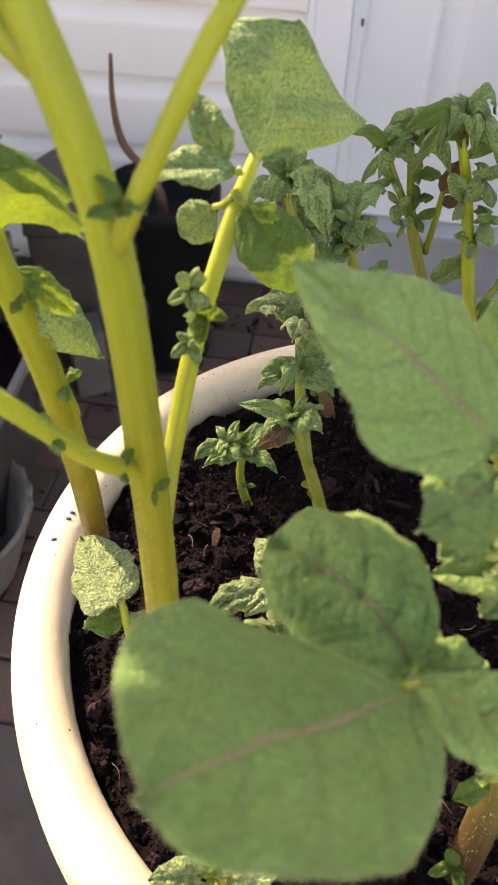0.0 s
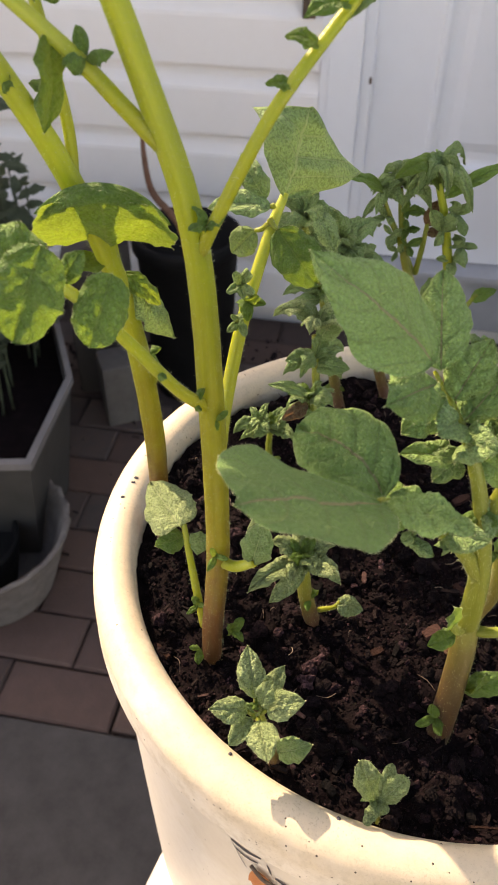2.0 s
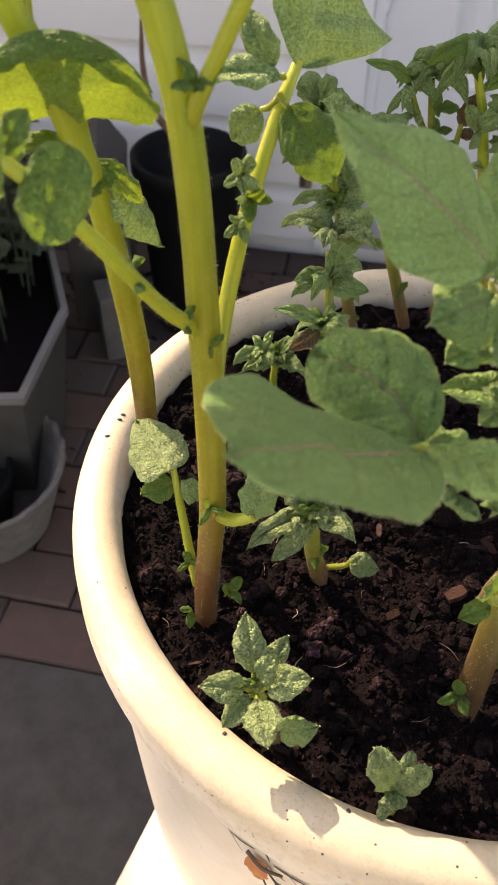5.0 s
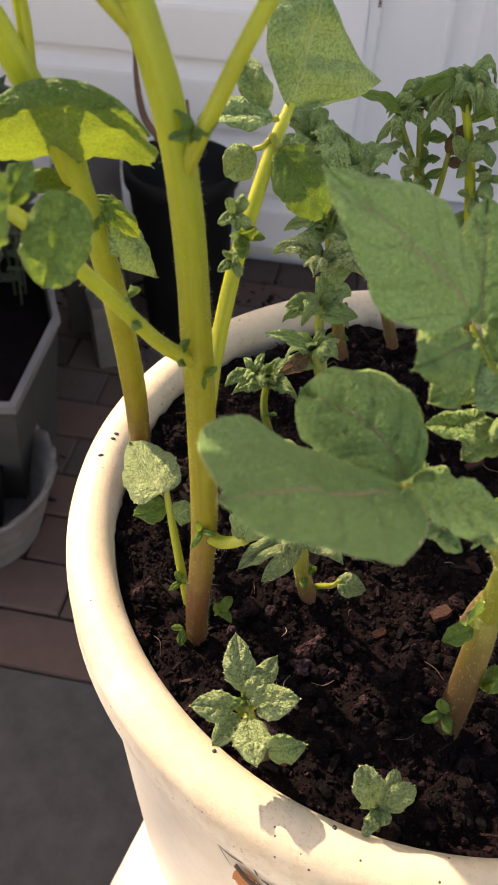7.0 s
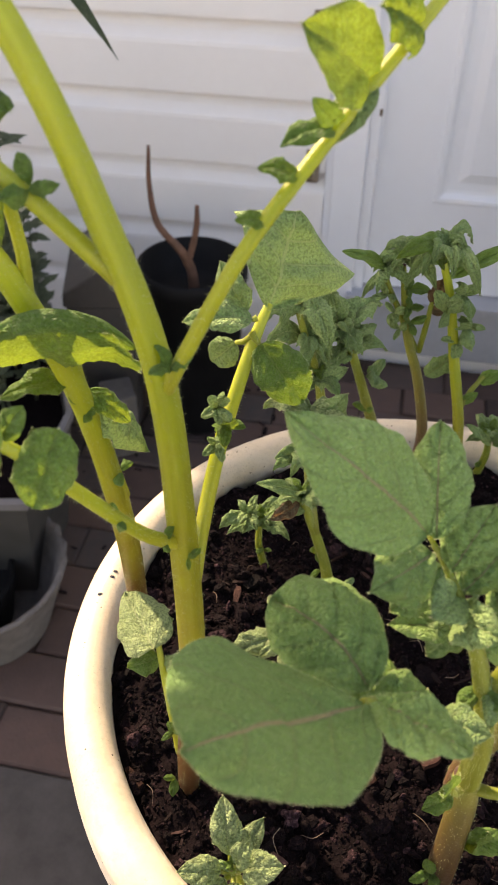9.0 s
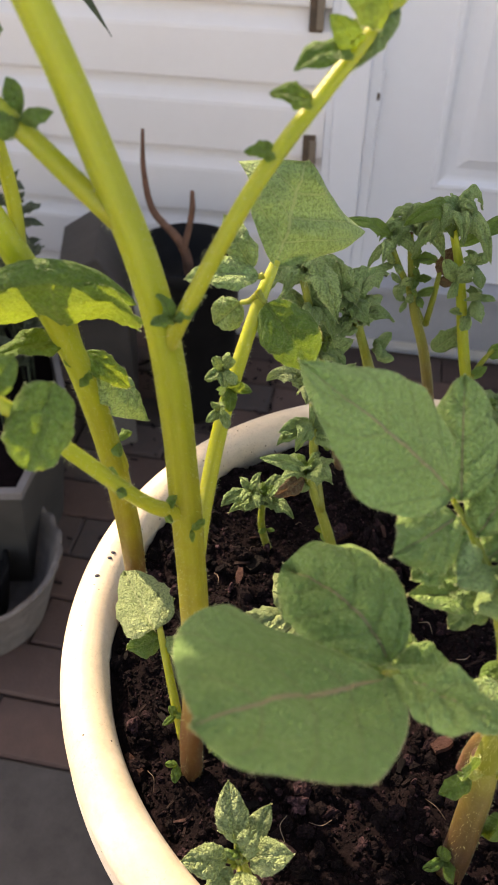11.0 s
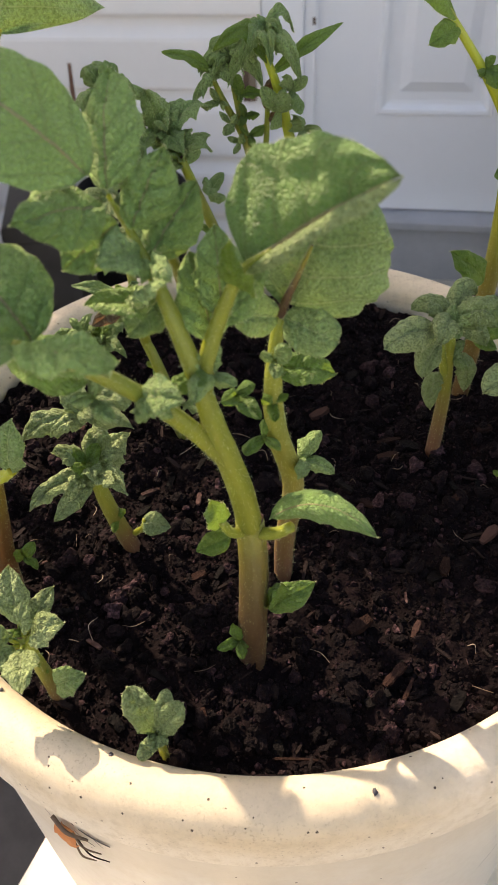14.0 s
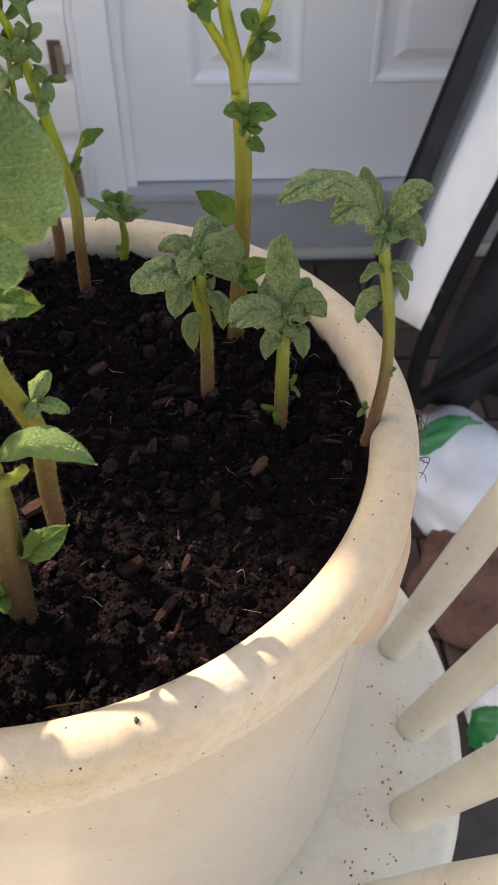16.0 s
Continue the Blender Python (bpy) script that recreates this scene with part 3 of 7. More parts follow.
class Plant:
    """A potato shoot: its stems, hairs and leaves hang on one Empty at its foot."""

    def __init__(self, foot, label, seed, name="potato_plant"):
        self.ob = thing(name, foot, label, "plant", "potato plants in the pot")
        self.rnd = random.Random(seed)
        self.hair = bmesh.new()

    def stem(self, points, radii, material, name="stem", hair=5000, steps=8, ridge=0.05, sides=12):
        bm = bmesh.new()
        line = tube(bm, points, radii, sides, steps, ridge, self.rnd.random() * 9)
        part(name, bm, material, self.ob)
        if hair:
            hairs(self.hair, line, hair * 1.0, 0.0014, self.rnd)
        return line

    def leaf(self, base, tip, width, up=(0, 0, 1), material=None, name="leaf", label="", **kw):
        bm = bmesh.new()
        blade(bm, base, tip, width, up, seed=self.rnd.random() * 10, **kw)
        if width > 0.0115:
            self.fringe(bm)
        return part(name, bm, material or LEAF, self.ob, label)

    def fringe(self, bm):
        """The down that stands out along a leaf's margin and over its face."""
        rnd = self.rnd
        for e in bm.edges:
            if len(e.link_faces) == 1:
                a, b = e.verts[0].co, e.verts[1].co
                n = (e.link_faces[0].verts[1].co - e.link_faces[0].verts[0].co).cross(e.link_faces[0].verts[2].co - e.link_faces[0].verts[0].co).normalized()
                out = ((a + b) / 2 - e.link_faces[0].calc_center_median()).normalized()
                for _ in range(max(1, int((b - a).length * 2600))):
                    self.spike(a.lerp(b, rnd.random()), (out + n * rnd.uniform(-0.7, 0.7) + (b - a).normalized() * rnd.uniform(-0.5, 0.5)), rnd.uniform(0.0003, 0.0009))

    def spike(self, at, way, length):
        way = way.normalized()
        side = way.orthogonal().normalized() * 0.00005
        other = way.cross(side)
        v = [self.hair.verts.new(q) for q in (at + side, at - side, at + other * 1.6, at + way * length)]
        self.hair.faces.new((v[0], v[2], v[3]))
        self.hair.faces.new((v[2], v[1], v[3]))
        self.hair.faces.new((v[1], v[0], v[3]))

    def stalked(self, root, base, tip, width, up=(0, 0, 1), material=None, r=0.0012, stalk=None, **kw):
        """A leaf on its stalk."""
        root, base = Vector(root), Vector(base)
        mid = (root + base) / 2 - Vector((0, 0, (base - root).length * 0.12))
        self.stem((root, mid, base), (r * 1.2, r, r * 0.8), stalk or STEM_TOP, "leaf_stalk", 2500, 4, 0.02, 8)
        return self.leaf(base, tip, width, up, material, **kw)

    def crown(self, at, out, size, count, material=None, spread=1.0, droop=0.5):
        """A spreading head of leaves, the outer ones long and arched."""
        at, out = Vector(at), Vector(out).normalized()
        x = out.orthogonal().normalized()
        y = out.cross(x)
        for k in range(count):
            a = k * 2.4 + self.rnd.uniform(-0.4, 0.4)
            lift = 0.15 + 1.1 * k / count
            d = ((x * math.cos(a) + y * math.sin(a)) * spread + out * lift).normalized()
            s = size * self.rnd.uniform(0.8, 1.2) * (1.05 - 0.5 * k / count)
            root = at - out * size * 0.45 * (1 - k / count) * self.rnd.uniform(0.4, 1.0)
            tip = root + d * s - Vector((0, 0, droop * s * 0.34))
            mid = root + d * s * 0.5 + out * s * 0.2
            self.leaf(root, tip, s * self.rnd.uniform(0.46, 0.64), out - d * 0.2 + Vector((0, -0.25, 0.1)), material or LEAF_PALE, mid=mid,
                      fold=self.rnd.uniform(-0.15, 0.5), roll=self.rnd.uniform(0.1, 0.6), quilt=0.05, wave=0.15, nu=28, nv=18, lobes=0.26, butt=0.55, point=0.85, twist=self.rnd.uniform(-0.9, 0.9))

    def tuft(self, at, size, count=3, out=(0, 0, 1), material=None, spread=0.9):
        """A bud of small curled leaves."""
        at, out = Vector(at), Vector(out).normalized()
        x = out.orthogonal().normalized()
        y = out.cross(x)
        a0 = self.rnd.random() * 6.28
        for k in range(count):
            a = a0 + k * 6.283 / count + self.rnd.uniform(-0.4, 0.4)
            d = (out * self.rnd.uniform(0.5, 1.0) + (x * math.cos(a) + y * math.sin(a)) * spread).normalized()
            s = size * self.rnd.uniform(0.7, 1.15)
            self.leaf(at, at + d * s, s * self.rnd.uniform(0.55, 0.8), out * 0.8 - d * 0.2 + Vector((0, 0, 0.3)), material or LEAF_PALE, "leaflet",
                      bend=self.rnd.uniform(0.15, 0.6), fold=self.rnd.uniform(-0.3, 0.5), roll=self.rnd.uniform(0.2, 0.9), wave=0.12, quilt=0.05, nu=16, nv=12, butt=0.5, point=0.5, twist=self.rnd.uniform(-0.8, 0.8))

    def done(self):
        if len(self.hair.verts):
            part("stem_hair", self.hair, HAIR, self.ob, "fine pale hairs on the stems", False)
        return self.ob


def lathe(bm, profile, centre, sides=96, turn=2 * math.pi, wobble=0.0):
    """A turned form: profile of (radius, height), closed to itself where the last point is the first."""
    rings = []
    for r, z in profile:
        ring = []
        for k in range(sides):
            a = turn * k / sides
            w = 1 + wobble * noise.noise(Vector((math.cos(a) * 1.5, math.sin(a) * 1.5, z * 6)))
            ring.append(bm.verts.new((centre[0] + math.cos(a) * r * w, centre[1] + math.sin(a) * r * w, z)))
        rings.append(ring)
    for a, b in zip(rings, rings[1:]):
        for k in range(sides):
            k2 = (k + 1) % sides
            bm.faces.new((a[k], a[k2], b[k2], b[k]))
    return rings


def arc(cx, cz, rx, rz, a0, a1, n):
    return [(cx + rx * math.cos(radians(a0 + (a1 - a0) * i / n)), cz + rz * math.sin(radians(a0 + (a1 - a0) * i / n))) for i in range(n + 1)]


# ---------------------------------------------------------------- the setting
GZ = -0.10      # the ground
WY = 1.75       # the house wall's face
POT = (0.166, 0.285)
RIM_Z = 0.713
SOIL_Z = 0.703
SEAT_Z = 0.375
SHADE_WALL_TOP = 2.31

bm = bmesh.new()
bmesh.ops.create_grid(bm, x_segments=4, y_segments=4, size=300.0, matrix=Matrix.Translation((0, 0, GZ - 0.03)))
ob = part("ground", bm, GROUND, None)
tagged(ob, "unseen ground around the paving, pale to bounce light", "ground", kind="structure")
bm = bmesh.new()
box(bm, (-1.64, -1.4, GZ - 0.03), (2.05, WY + 0.01, GZ - 0.018))
bedding = part("bedding", bm, DIRT, None, smooth=False)
tagged(bedding, "dark dirt in the joints under the paving", "ground", kind="structure")

# wall behind the siding
bm = bmesh.new()
box(bm, (0.27, WY + 0.012, GZ - 0.03), (1.38, WY + 0.20, 0.07))
box(bm, (-1.39, WY + 0.012, GZ - 0.03), (0.27, WY + 0.20, 2.75))
box(bm, (1.38, WY + 0.012, GZ - 0.03), (4.0, WY + 0.20, 2.75))
box(bm, (0.27, WY + 0.012, 2.2), (1.38, WY + 0.20, 2.75))
wall = part("wall_north", bm, VINYL, None, smooth=False)
tagged(wall, "house wall clad in white lapped vinyl siding", "wall", kind="structure")
house = [wall, bedding]


def siding(x0, x1, z):
    """One lapped course: a proud butt edge below, a flat face, a hollow at its top."""
    prof = [(0.010, 0.003), (-0.016, 0.003), (-0.019, 0.005), (-0.0195, 0.010), (-0.017, 0.090), (-0.0155, 0.097), (-0.009, 0.106), (-0.001, 0.116), (0.004, 0.126), (0.008, 0.136), (0.010, 0.138)]
    b = bmesh.new()
    a = [b.verts.new((x0, WY + y, z + h * COURSE / 0.133)) for y, h in prof]
    c = [b.verts.new((x1, WY + y, z + h * COURSE / 0.133)) for y, h in prof]
    for i in range(len(prof) - 1):
        b.faces.new((a[i], c[i], c[i + 1], a[i + 1]))
    return b


COURSE = 0.149
for i in range(-4, 14):
    z = 0.530 + i * COURSE
    if z + COURSE > GZ:
        part("siding_course", siding(-1.39, 0.256, z), VINYL, wall, smooth=False)
        part("siding_course", siding(1.40, 3.2, z), VINYL, wall, smooth=False)


def frame_board(lo, hi, name, material=None):
    b = bmesh.new()
    box(b, lo, hi, 0.003)
    return part(name, b, material or DOOR_WHITE, None, smooth=False)


for name, lo, hi, label in (("trim_channel", (0.256, WY - 0.016, GZ + 0.02), (0.274, WY + 0.02, 2.2), "white vinyl channel where the siding ends beside the door"),
                            ("trim_1", (0.274, WY - 0.024, GZ + 0.02), (0.343, WY + 0.05, 2.2), "white painted door casing board"),
                            ("jamb_1", (0.343, WY - 0.004, 0.10), (0.366, WY + 0.05, 2.2), "white painted door jamb"),
                            ("jamb_2", (1.286, WY - 0.004, 0.10), (1.31, WY + 0.05, 2.2), "white painted door jamb"),
                            ("trim_2", (1.31, WY - 0.024, GZ + 0.02), (1.40, WY + 0.05, 2.2), "white painted door casing board")):
    house.append(tagged(frame_board(lo, hi, name), label, "trim", kind="structure"))


def door():
    """A six-panel door: a slab with raised fields in moulded frames."""
    y = WY + 0.018
    xs = [(0.358, 0.500), (0.752, 0.902), (1.154, 1.296)]
    panels_x = [(0.500, 0.752), (0.902, 1.154)]
    rows = [(0.325, 0.90), (1.02, 1.62), (1.72, 1.97)]
    d = thing("door_1", (0.86, y, 0.10), "closed white six-panel house door", "door", kind="structure")
    b = bmesh.new()
    for x0, x1 in xs:
        box(b, (x0, y, 0.104), (x1, y + 0.04, 2.11))
    zs = [(0.104, 0.325), (0.90, 1.02), (1.62, 1.72), (1.97, 2.11)]
    for x0, x1 in panels_x:
        for z0, z1 in zs:
            box(b, (x0, y, z0), (x1, y + 0.04, z1))
    part("slab", b, DOOR_WHITE, d, smooth=False)
    for x0, x1 in panels_x:
        for z0, z1 in rows:
            b = bmesh.new()
            loops = []
            for inset, depth in ((0, 0.0), (0.004, -0.004), (0.012, -0.003), (0.022, 0.007), (0.030, 0.009), (0.048, 0.009), (0.068, 0.002), (0.07, 0.001)):
                loops.append([b.verts.new((px, y + depth, pz)) for px, pz in ((x0 + inset, z0 + inset), (x1 - inset, z0 + inset), (x1 - inset, z1 - inset), (x0 + inset, z1 - inset))])
            for a, c in zip(loops, loops[1:]):
                for k in range(4):
                    b.faces.new((a[k], a[(k + 1) % 4], c[(k + 1) % 4], c[k]))
            b.faces.new(loops[-1])
            part("panel", b, DOOR_WHITE, d, smooth=False)
    return d


house.append(door())
house.append(tagged(frame_board((0.330, WY - 0.045, 0.082), (1.322, WY + 0.06, 0.100), "threshold", SILL_GREY), "grey metal door threshold with a rounded lip", "threshold", kind="structure"))
house.append(tagged(frame_board((0.320, WY - 0.030, -0.058), (1.332, WY + 0.06, 0.080), "sill_base", SILL_GREY), "grey painted board below the threshold", "sill", kind="structure"))

for z in (0.52, 0.95):
    bm = bmesh.new()
    tube(bm, [(0.3665, WY + 0.004, z - 0.05 + 0.02 * k) for k in range(6)], [0.0045] * 6, 10, 2)
    hinge = thing("door_hinge", (0.3665, WY + 0.004, z - 0.05), "worn pale metal door hinge in the jamb", "hinge", "hinges of the door")
    part("knuckle", bm, DOOR_WHITE, hinge)
    bm = bmesh.new()
    box(bm, (0.361, WY - 0.0062, z - 0.006), (0.367, WY - 0.0042, z + 0.008), 0.0008)
    part("screw_rust", bm, RUST, hinge, "small rusty screw spot", False)
    house.append(hinge)

for z in (0.675, 0.400, 0.121):
    bm = bmesh.new()
    box(bm, (0.213, WY - 0.024, z - 0.036), (0.241, WY - 0.006, z + 0.036), 0.003)
    clip = thing("metal_clip", (0.227, WY - 0.012, z - 0.036), "dark rusty metal clip fixed to the siding's edge", "bracket", "clips beside the door")
    part("plate", bm, RUST, clip, smooth=False)
    bm = bmesh.new()
    box(bm, (0.228, WY - 0.030, z - 0.030), (0.243, WY - 0.022, z + 0.026), 0.003)
    part("tongue", bm, RUST_PALE, clip, "paler worn tongue", False)
    house.append(clip)

# the house stands askew to the pot and the chair
SKEW = Matrix.Translation((0.3, WY, 0)) @ Matrix.Rotation(radians(-12), 4, "Z") @ Matrix.Translation((-0.3, -WY, 0))
for ob in house:
    ob.matrix_basis = SKEW @ ob.matrix_basis

# ---------------------------------------------------------------- the chair
chair = thing("chair", (0.19, 0.285, GZ), "white painted wooden spindle chair used as a plant stand", "chair")
SEAT_C = (0.180, 0.282)
bm = bmesh.new()
rings = []
for inset, z in ((1.0, 0.0), (0.012, 0.0), (0.004, -0.002), (0.0, -0.009), (0.0, -0.024), (0.006, -0.032), (1.0, -0.033)):
    ring = []
    for q in range(90):
        a = 6.28318 * q / 90
        r = 0.285 if math.cos(a) > -0.05 else min(0.285, 0.146 / -math.cos(a))
        r = 0.0 if inset == 1.0 else r - inset
        ring.append(bm.verts.new((0.168 + r * math.cos(a - 0.45), 0.285 + r * math.sin(a - 0.45), SEAT_Z + z)))
    rings.append(ring)
for p_, q_ in zip(rings, rings[1:]):
    for k in range(90):
        bm.faces.new((p_[k], p_[(k + 1) % 90], q_[(k + 1) % 90], q_[k]))
bmesh.ops.remove_doubles(bm, verts=bm.verts, dist=1e-6)
part("seat", bm, WHITE_PAINT, chair, "flat white rounded seat with dirt stains")
for a in (20, 110, 200, 290):
    x, y = math.cos(radians(a)), math.sin(radians(a))
    bm = bmesh.new()
    foot = Vector((SEAT_C[0] + 0.20 * x, SEAT_C[1] + 0.20 * y, GZ))
    head = Vector((SEAT_C[0] + 0.12 * x, SEAT_C[1] + 0.12 * y, SEAT_Z - 0.032))
    tube(bm, [foot + (head - foot) * k for k in (0, 0.3, 0.6, 1)], (0.012, 0.018, 0.016, 0.015), 14, 5)
    part("leg", bm, WHITE_PAINT, chair)
spindle_top = []
for a in (-120, -102, -85, -67.5, -50, -33.8, -17.4, -0.2):
    x, y = math.cos(radians(a)), math.sin(radians(a))
    foot = Vector((0.166 + 0.246 * x, 0.285 + 0.246 * y, SEAT_Z - 0.004))
    top = foot + Vector((0.15 * x, 0.15 * y, 0.42))
    bm = bmesh.new()
    tube(bm, [foot + (top - foot) * k for k in (0, 0.1, 0.3, 0.6, 1)], (0.0135, 0.014, 0.0155, 0.0145, 0.011), 16, 6)
    part("spindle", bm, WHITE_PAINT, chair)
    spindle_top.append(top)
bm = bmesh.new()
tube(bm, [spindle_top[0] + Vector((-0.06, 0.0, 0))] + spindle_top + [spindle_top[-1] + Vector((-0.01, 0.06, 0))], [0.019] * 10, 14, 6)
part("top_rail", bm, WHITE_PAINT, chair)

# ---------------------------------------------------------------- the pot
pot = thing("plant_pot", (*POT, SEAT_Z), "large round cream glazed ceramic pot filled with soil", "pot")
RC = 0.1885
bm = bmesh.new()
prof = arc(RC, RIM_Z - 0.002, 0.0125, 0.0125, 180, 0, 14) + [(RC + 0.0128, RIM_Z - 0.016)] + arc(RC + 0.0045, RIM_Z - 0.020, 0.0085, 0.009, 0, -90, 6) + [(RC - 0.006, RIM_Z - 0.029), (RC - 0.0125, RIM_Z - 0.026)]
prof.append(prof[0])
lathe(bm, prof, POT, 160, wobble=0.006)
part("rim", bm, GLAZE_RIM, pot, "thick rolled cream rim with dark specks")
bm = bmesh.new()
prof = [(RC - 0.012, RIM_Z - 0.002), (RC - 0.0125, RIM_Z - 0.06), (RC - 0.02, SEAT_Z + 0.02), (0.0, SEAT_Z + 0.02)]
prof += [(0.0, SEAT_Z), (0.176, SEAT_Z), (0.183, SEAT_Z + 0.004), (0.187, SEAT_Z + 0.012), (0.189, SEAT_Z + 0.10), (0.191, SEAT_Z + 0.22), (0.1925, RIM_Z - 0.045), (0.1920, RIM_Z - 0.027)]
lathe(bm, prof, POT, 128, wobble=0.005)
part("body", bm, GLAZE_BODY, pot, "whitish glazed straight pot wall with scratches")


def lug(angle):
    """A moulded ear handle under the rim."""
    c, s = math.cos(radians(angle)), math.sin(radians(angle))
    out, side = Vector((c, s, 0)), Vector((-s, c, 0))
    b = bmesh.new()
    rows = []
    for i in range(15):
        a = -1 + 2 * i / 14
        reach = 0.016 * max(0.0, 1 - a * a) ** 0.7 + 0.001
        drop = 0.052 * max(0.0, 1 - abs(a) ** 2.4) + 0.004
        r = 0.188
        th = a * 0.26
        o = Vector((c * math.cos(th) - s * math.sin(th), s * math.cos(th) + c * math.sin(th), 0))
        base = Vector((POT[0], POT[1], 0)) + o * r
        top = RIM_Z - 0.024
        rows.append([b.verts.new(base + o * d + Vector((0, 0, top - h))) for d, h in ((0.0, 0.0), (reach * 0.8, 0.0), (reach, 0.005), (reach * 0.9, drop * 0.75), (reach * 0.6, drop), (0.0, drop * 1.05))])
    for p, q in zip(rows, rows[1:]):
        for k in range(5):
            b.faces.new((p[k], q[k], q[k + 1], p[k + 1]))
    return b


part("lug_handle", lug(-36), BARE_CLAY, pot, "tan moulded ear handle under the rim")
part("lug_handle", lug(144), BARE_CLAY, pot, "tan moulded ear handle under the rim")


def on_pot(angle, z, lift=0.0006):
    r = 0.1922 + lift
    return Vector((POT[0] + r * math.cos(radians(angle)), POT[1] + r * math.sin(radians(angle)), z))


def mark(points, width):
    """A dark stroke on the pot's wall."""
    b = bmesh.new()
    prev = None
    for i, (a, z) in enumerate(points):
        w = width * (0.6 + 0.4 * math.sin(3.1 * i / max(1, len(points) - 1)))
        pair = [b.verts.new(on_pot(a, z + w)), b.verts.new(on_pot(a, z - w))]
        if prev:
            b.faces.new((prev[0], pair[0], pair[1], prev[1]))
        prev = pair
    return b


def stroke(a0, z0, a1, z1, width, sag=0.0):
    n = 10
    return mark([(a0 + (a1 - a0) * i / n, z0 + (z1 - z0) * i / n - sag * math.sin(math.pi * i / n)) for i in range(n + 1)], width)


# the maker's drawing, as plain strokes
for s in ((-129.0, 0.662, -126.0, 0.640, 0.0008, 0.001), (-129.0, 0.662, -123.5, 0.664, 0.0016, 0.002), (-128.0, 0.655, -124.0, 0.656, 0.0010, 0.002), (-122.5, 0.661, -121.6, 0.652, 0.0022, 0.0),
          (-121.0, 0.650, -116.0, 0.648, 0.0014, 0.001), (-122.0, 0.644, -119.0, 0.637, 0.0007, 0.001), (-119.5, 0.652, -117.5, 0.641, 0.0006, 0.0)):
    part("printed_stroke", stroke(*s), DARK_LINE, pot, "dark blue printed stroke")
for s in ((-47.5, 0.652, -50.5, 0.622, 0.0011, 0.002), (-50.3, 0.624, -57.0, 0.600, 0.0005, 0.002), (-58.0, 0.588, -61.0, 0.570, 0.0003, 0.001), ):
    part("crack", stroke(*s), DARK_LINE, pot, "thin dirty crack in the glaze")


def seam(a0, a1, width):
    """A dirty seam where the rolled rim meets the wall."""
    b = bmesh.new()
    prev = None
    for i in range(25):
        a = a0 + (a1 - a0) * i / 24
        z = RIM_Z - 0.0278 + 0.0006 * noise.noise(Vector((a * 0.35, 1, 4)))
        w = width * (0.35 + abs(noise.noise(Vector((a * 0.6, 2, 7)))) * 1.6)
        pair = [b.verts.new(on_pot(a, z + w, 0.0046)), b.verts.new(on_pot(a, z - w, 0.0036))]
        if prev:
            b.faces.new((prev[0], pair[0], pair[1], prev[1]))
        prev = pair
    return b


for a0, a1, w in ((-118.0, -98.0, 0.0005), (-96.5, -88.0, 0.0006), (-86.0, -75.0, 0.0004), (-72.0, -56.0, 0.0005)):
    part("seam_line", seam(a0, a1, w), DARK_LINE, pot, "dirty hairline seam under the rim")

# ---------------------------------------------------------------- soil
rnd = random.Random(5)


def soil_height(x, y):
    h = 0.006 * noise.noise(Vector((x * 14, y * 14, 0))) + 0.006 * noise.noise(Vector((x * 45, y * 45, 3))) + 0.004 * (0.4 - abs(noise.noise(Vector((x * 85, y * 85, 5))))) + 0.0032 * noise.noise(Vector((x * 120, y * 120, 7))) + 0.0018 * noise.noise(Vector((x * 300, y * 300, 9)))
    return SOIL_Z + h


def on_soil(x, y, dz=0.0):
    return Vector((x, y, soil_height(x, y) + dz))


bm = bmesh.new()
rings, sides = 110, 320
prev = None
for i in range(rings + 1):
    r = 0.1755 * i / rings
    ring = []
    for k in range(sides if i else 1):
        a = 6.28318 * k / sides
        x, y = POT[0] + r * math.cos(a), POT[1] + r * math.sin(a)
        ring.append(bm.verts.new((x, y, soil_height(x, y))))
    if prev:
        for k in range(sides):
            k2 = (k + 1) % sides
            if len(prev) == 1:
                bm.faces.new((prev[0], ring[k], ring[k2]))
            else:
                bm.faces.new((prev[k], ring[k], ring[k2], prev[k2]))
    prev = ring
soil = solo("potting_soil", bm, SOIL, (*POT, SOIL_Z), "dark moist crumbly potting soil filling the pot", "soil", kind="stuff")


def lump(bm, at, size, squash, turn, seed):
    r = bmesh.ops.create_icosphere(bm, subdivisions=1, radius=1.0)
    m = Matrix.Translation(at) @ turn.to_4x4()
    for v in r["verts"]:
        k = 1 + 0.45 * noise.noise(v.co * 1.3 + Vector((seed, seed * 2, 0)))
        v.co = m @ Vector((v.co.x * size * k, v.co.y * size * squash[0] * k, v.co.z * size * squash[1] * k))


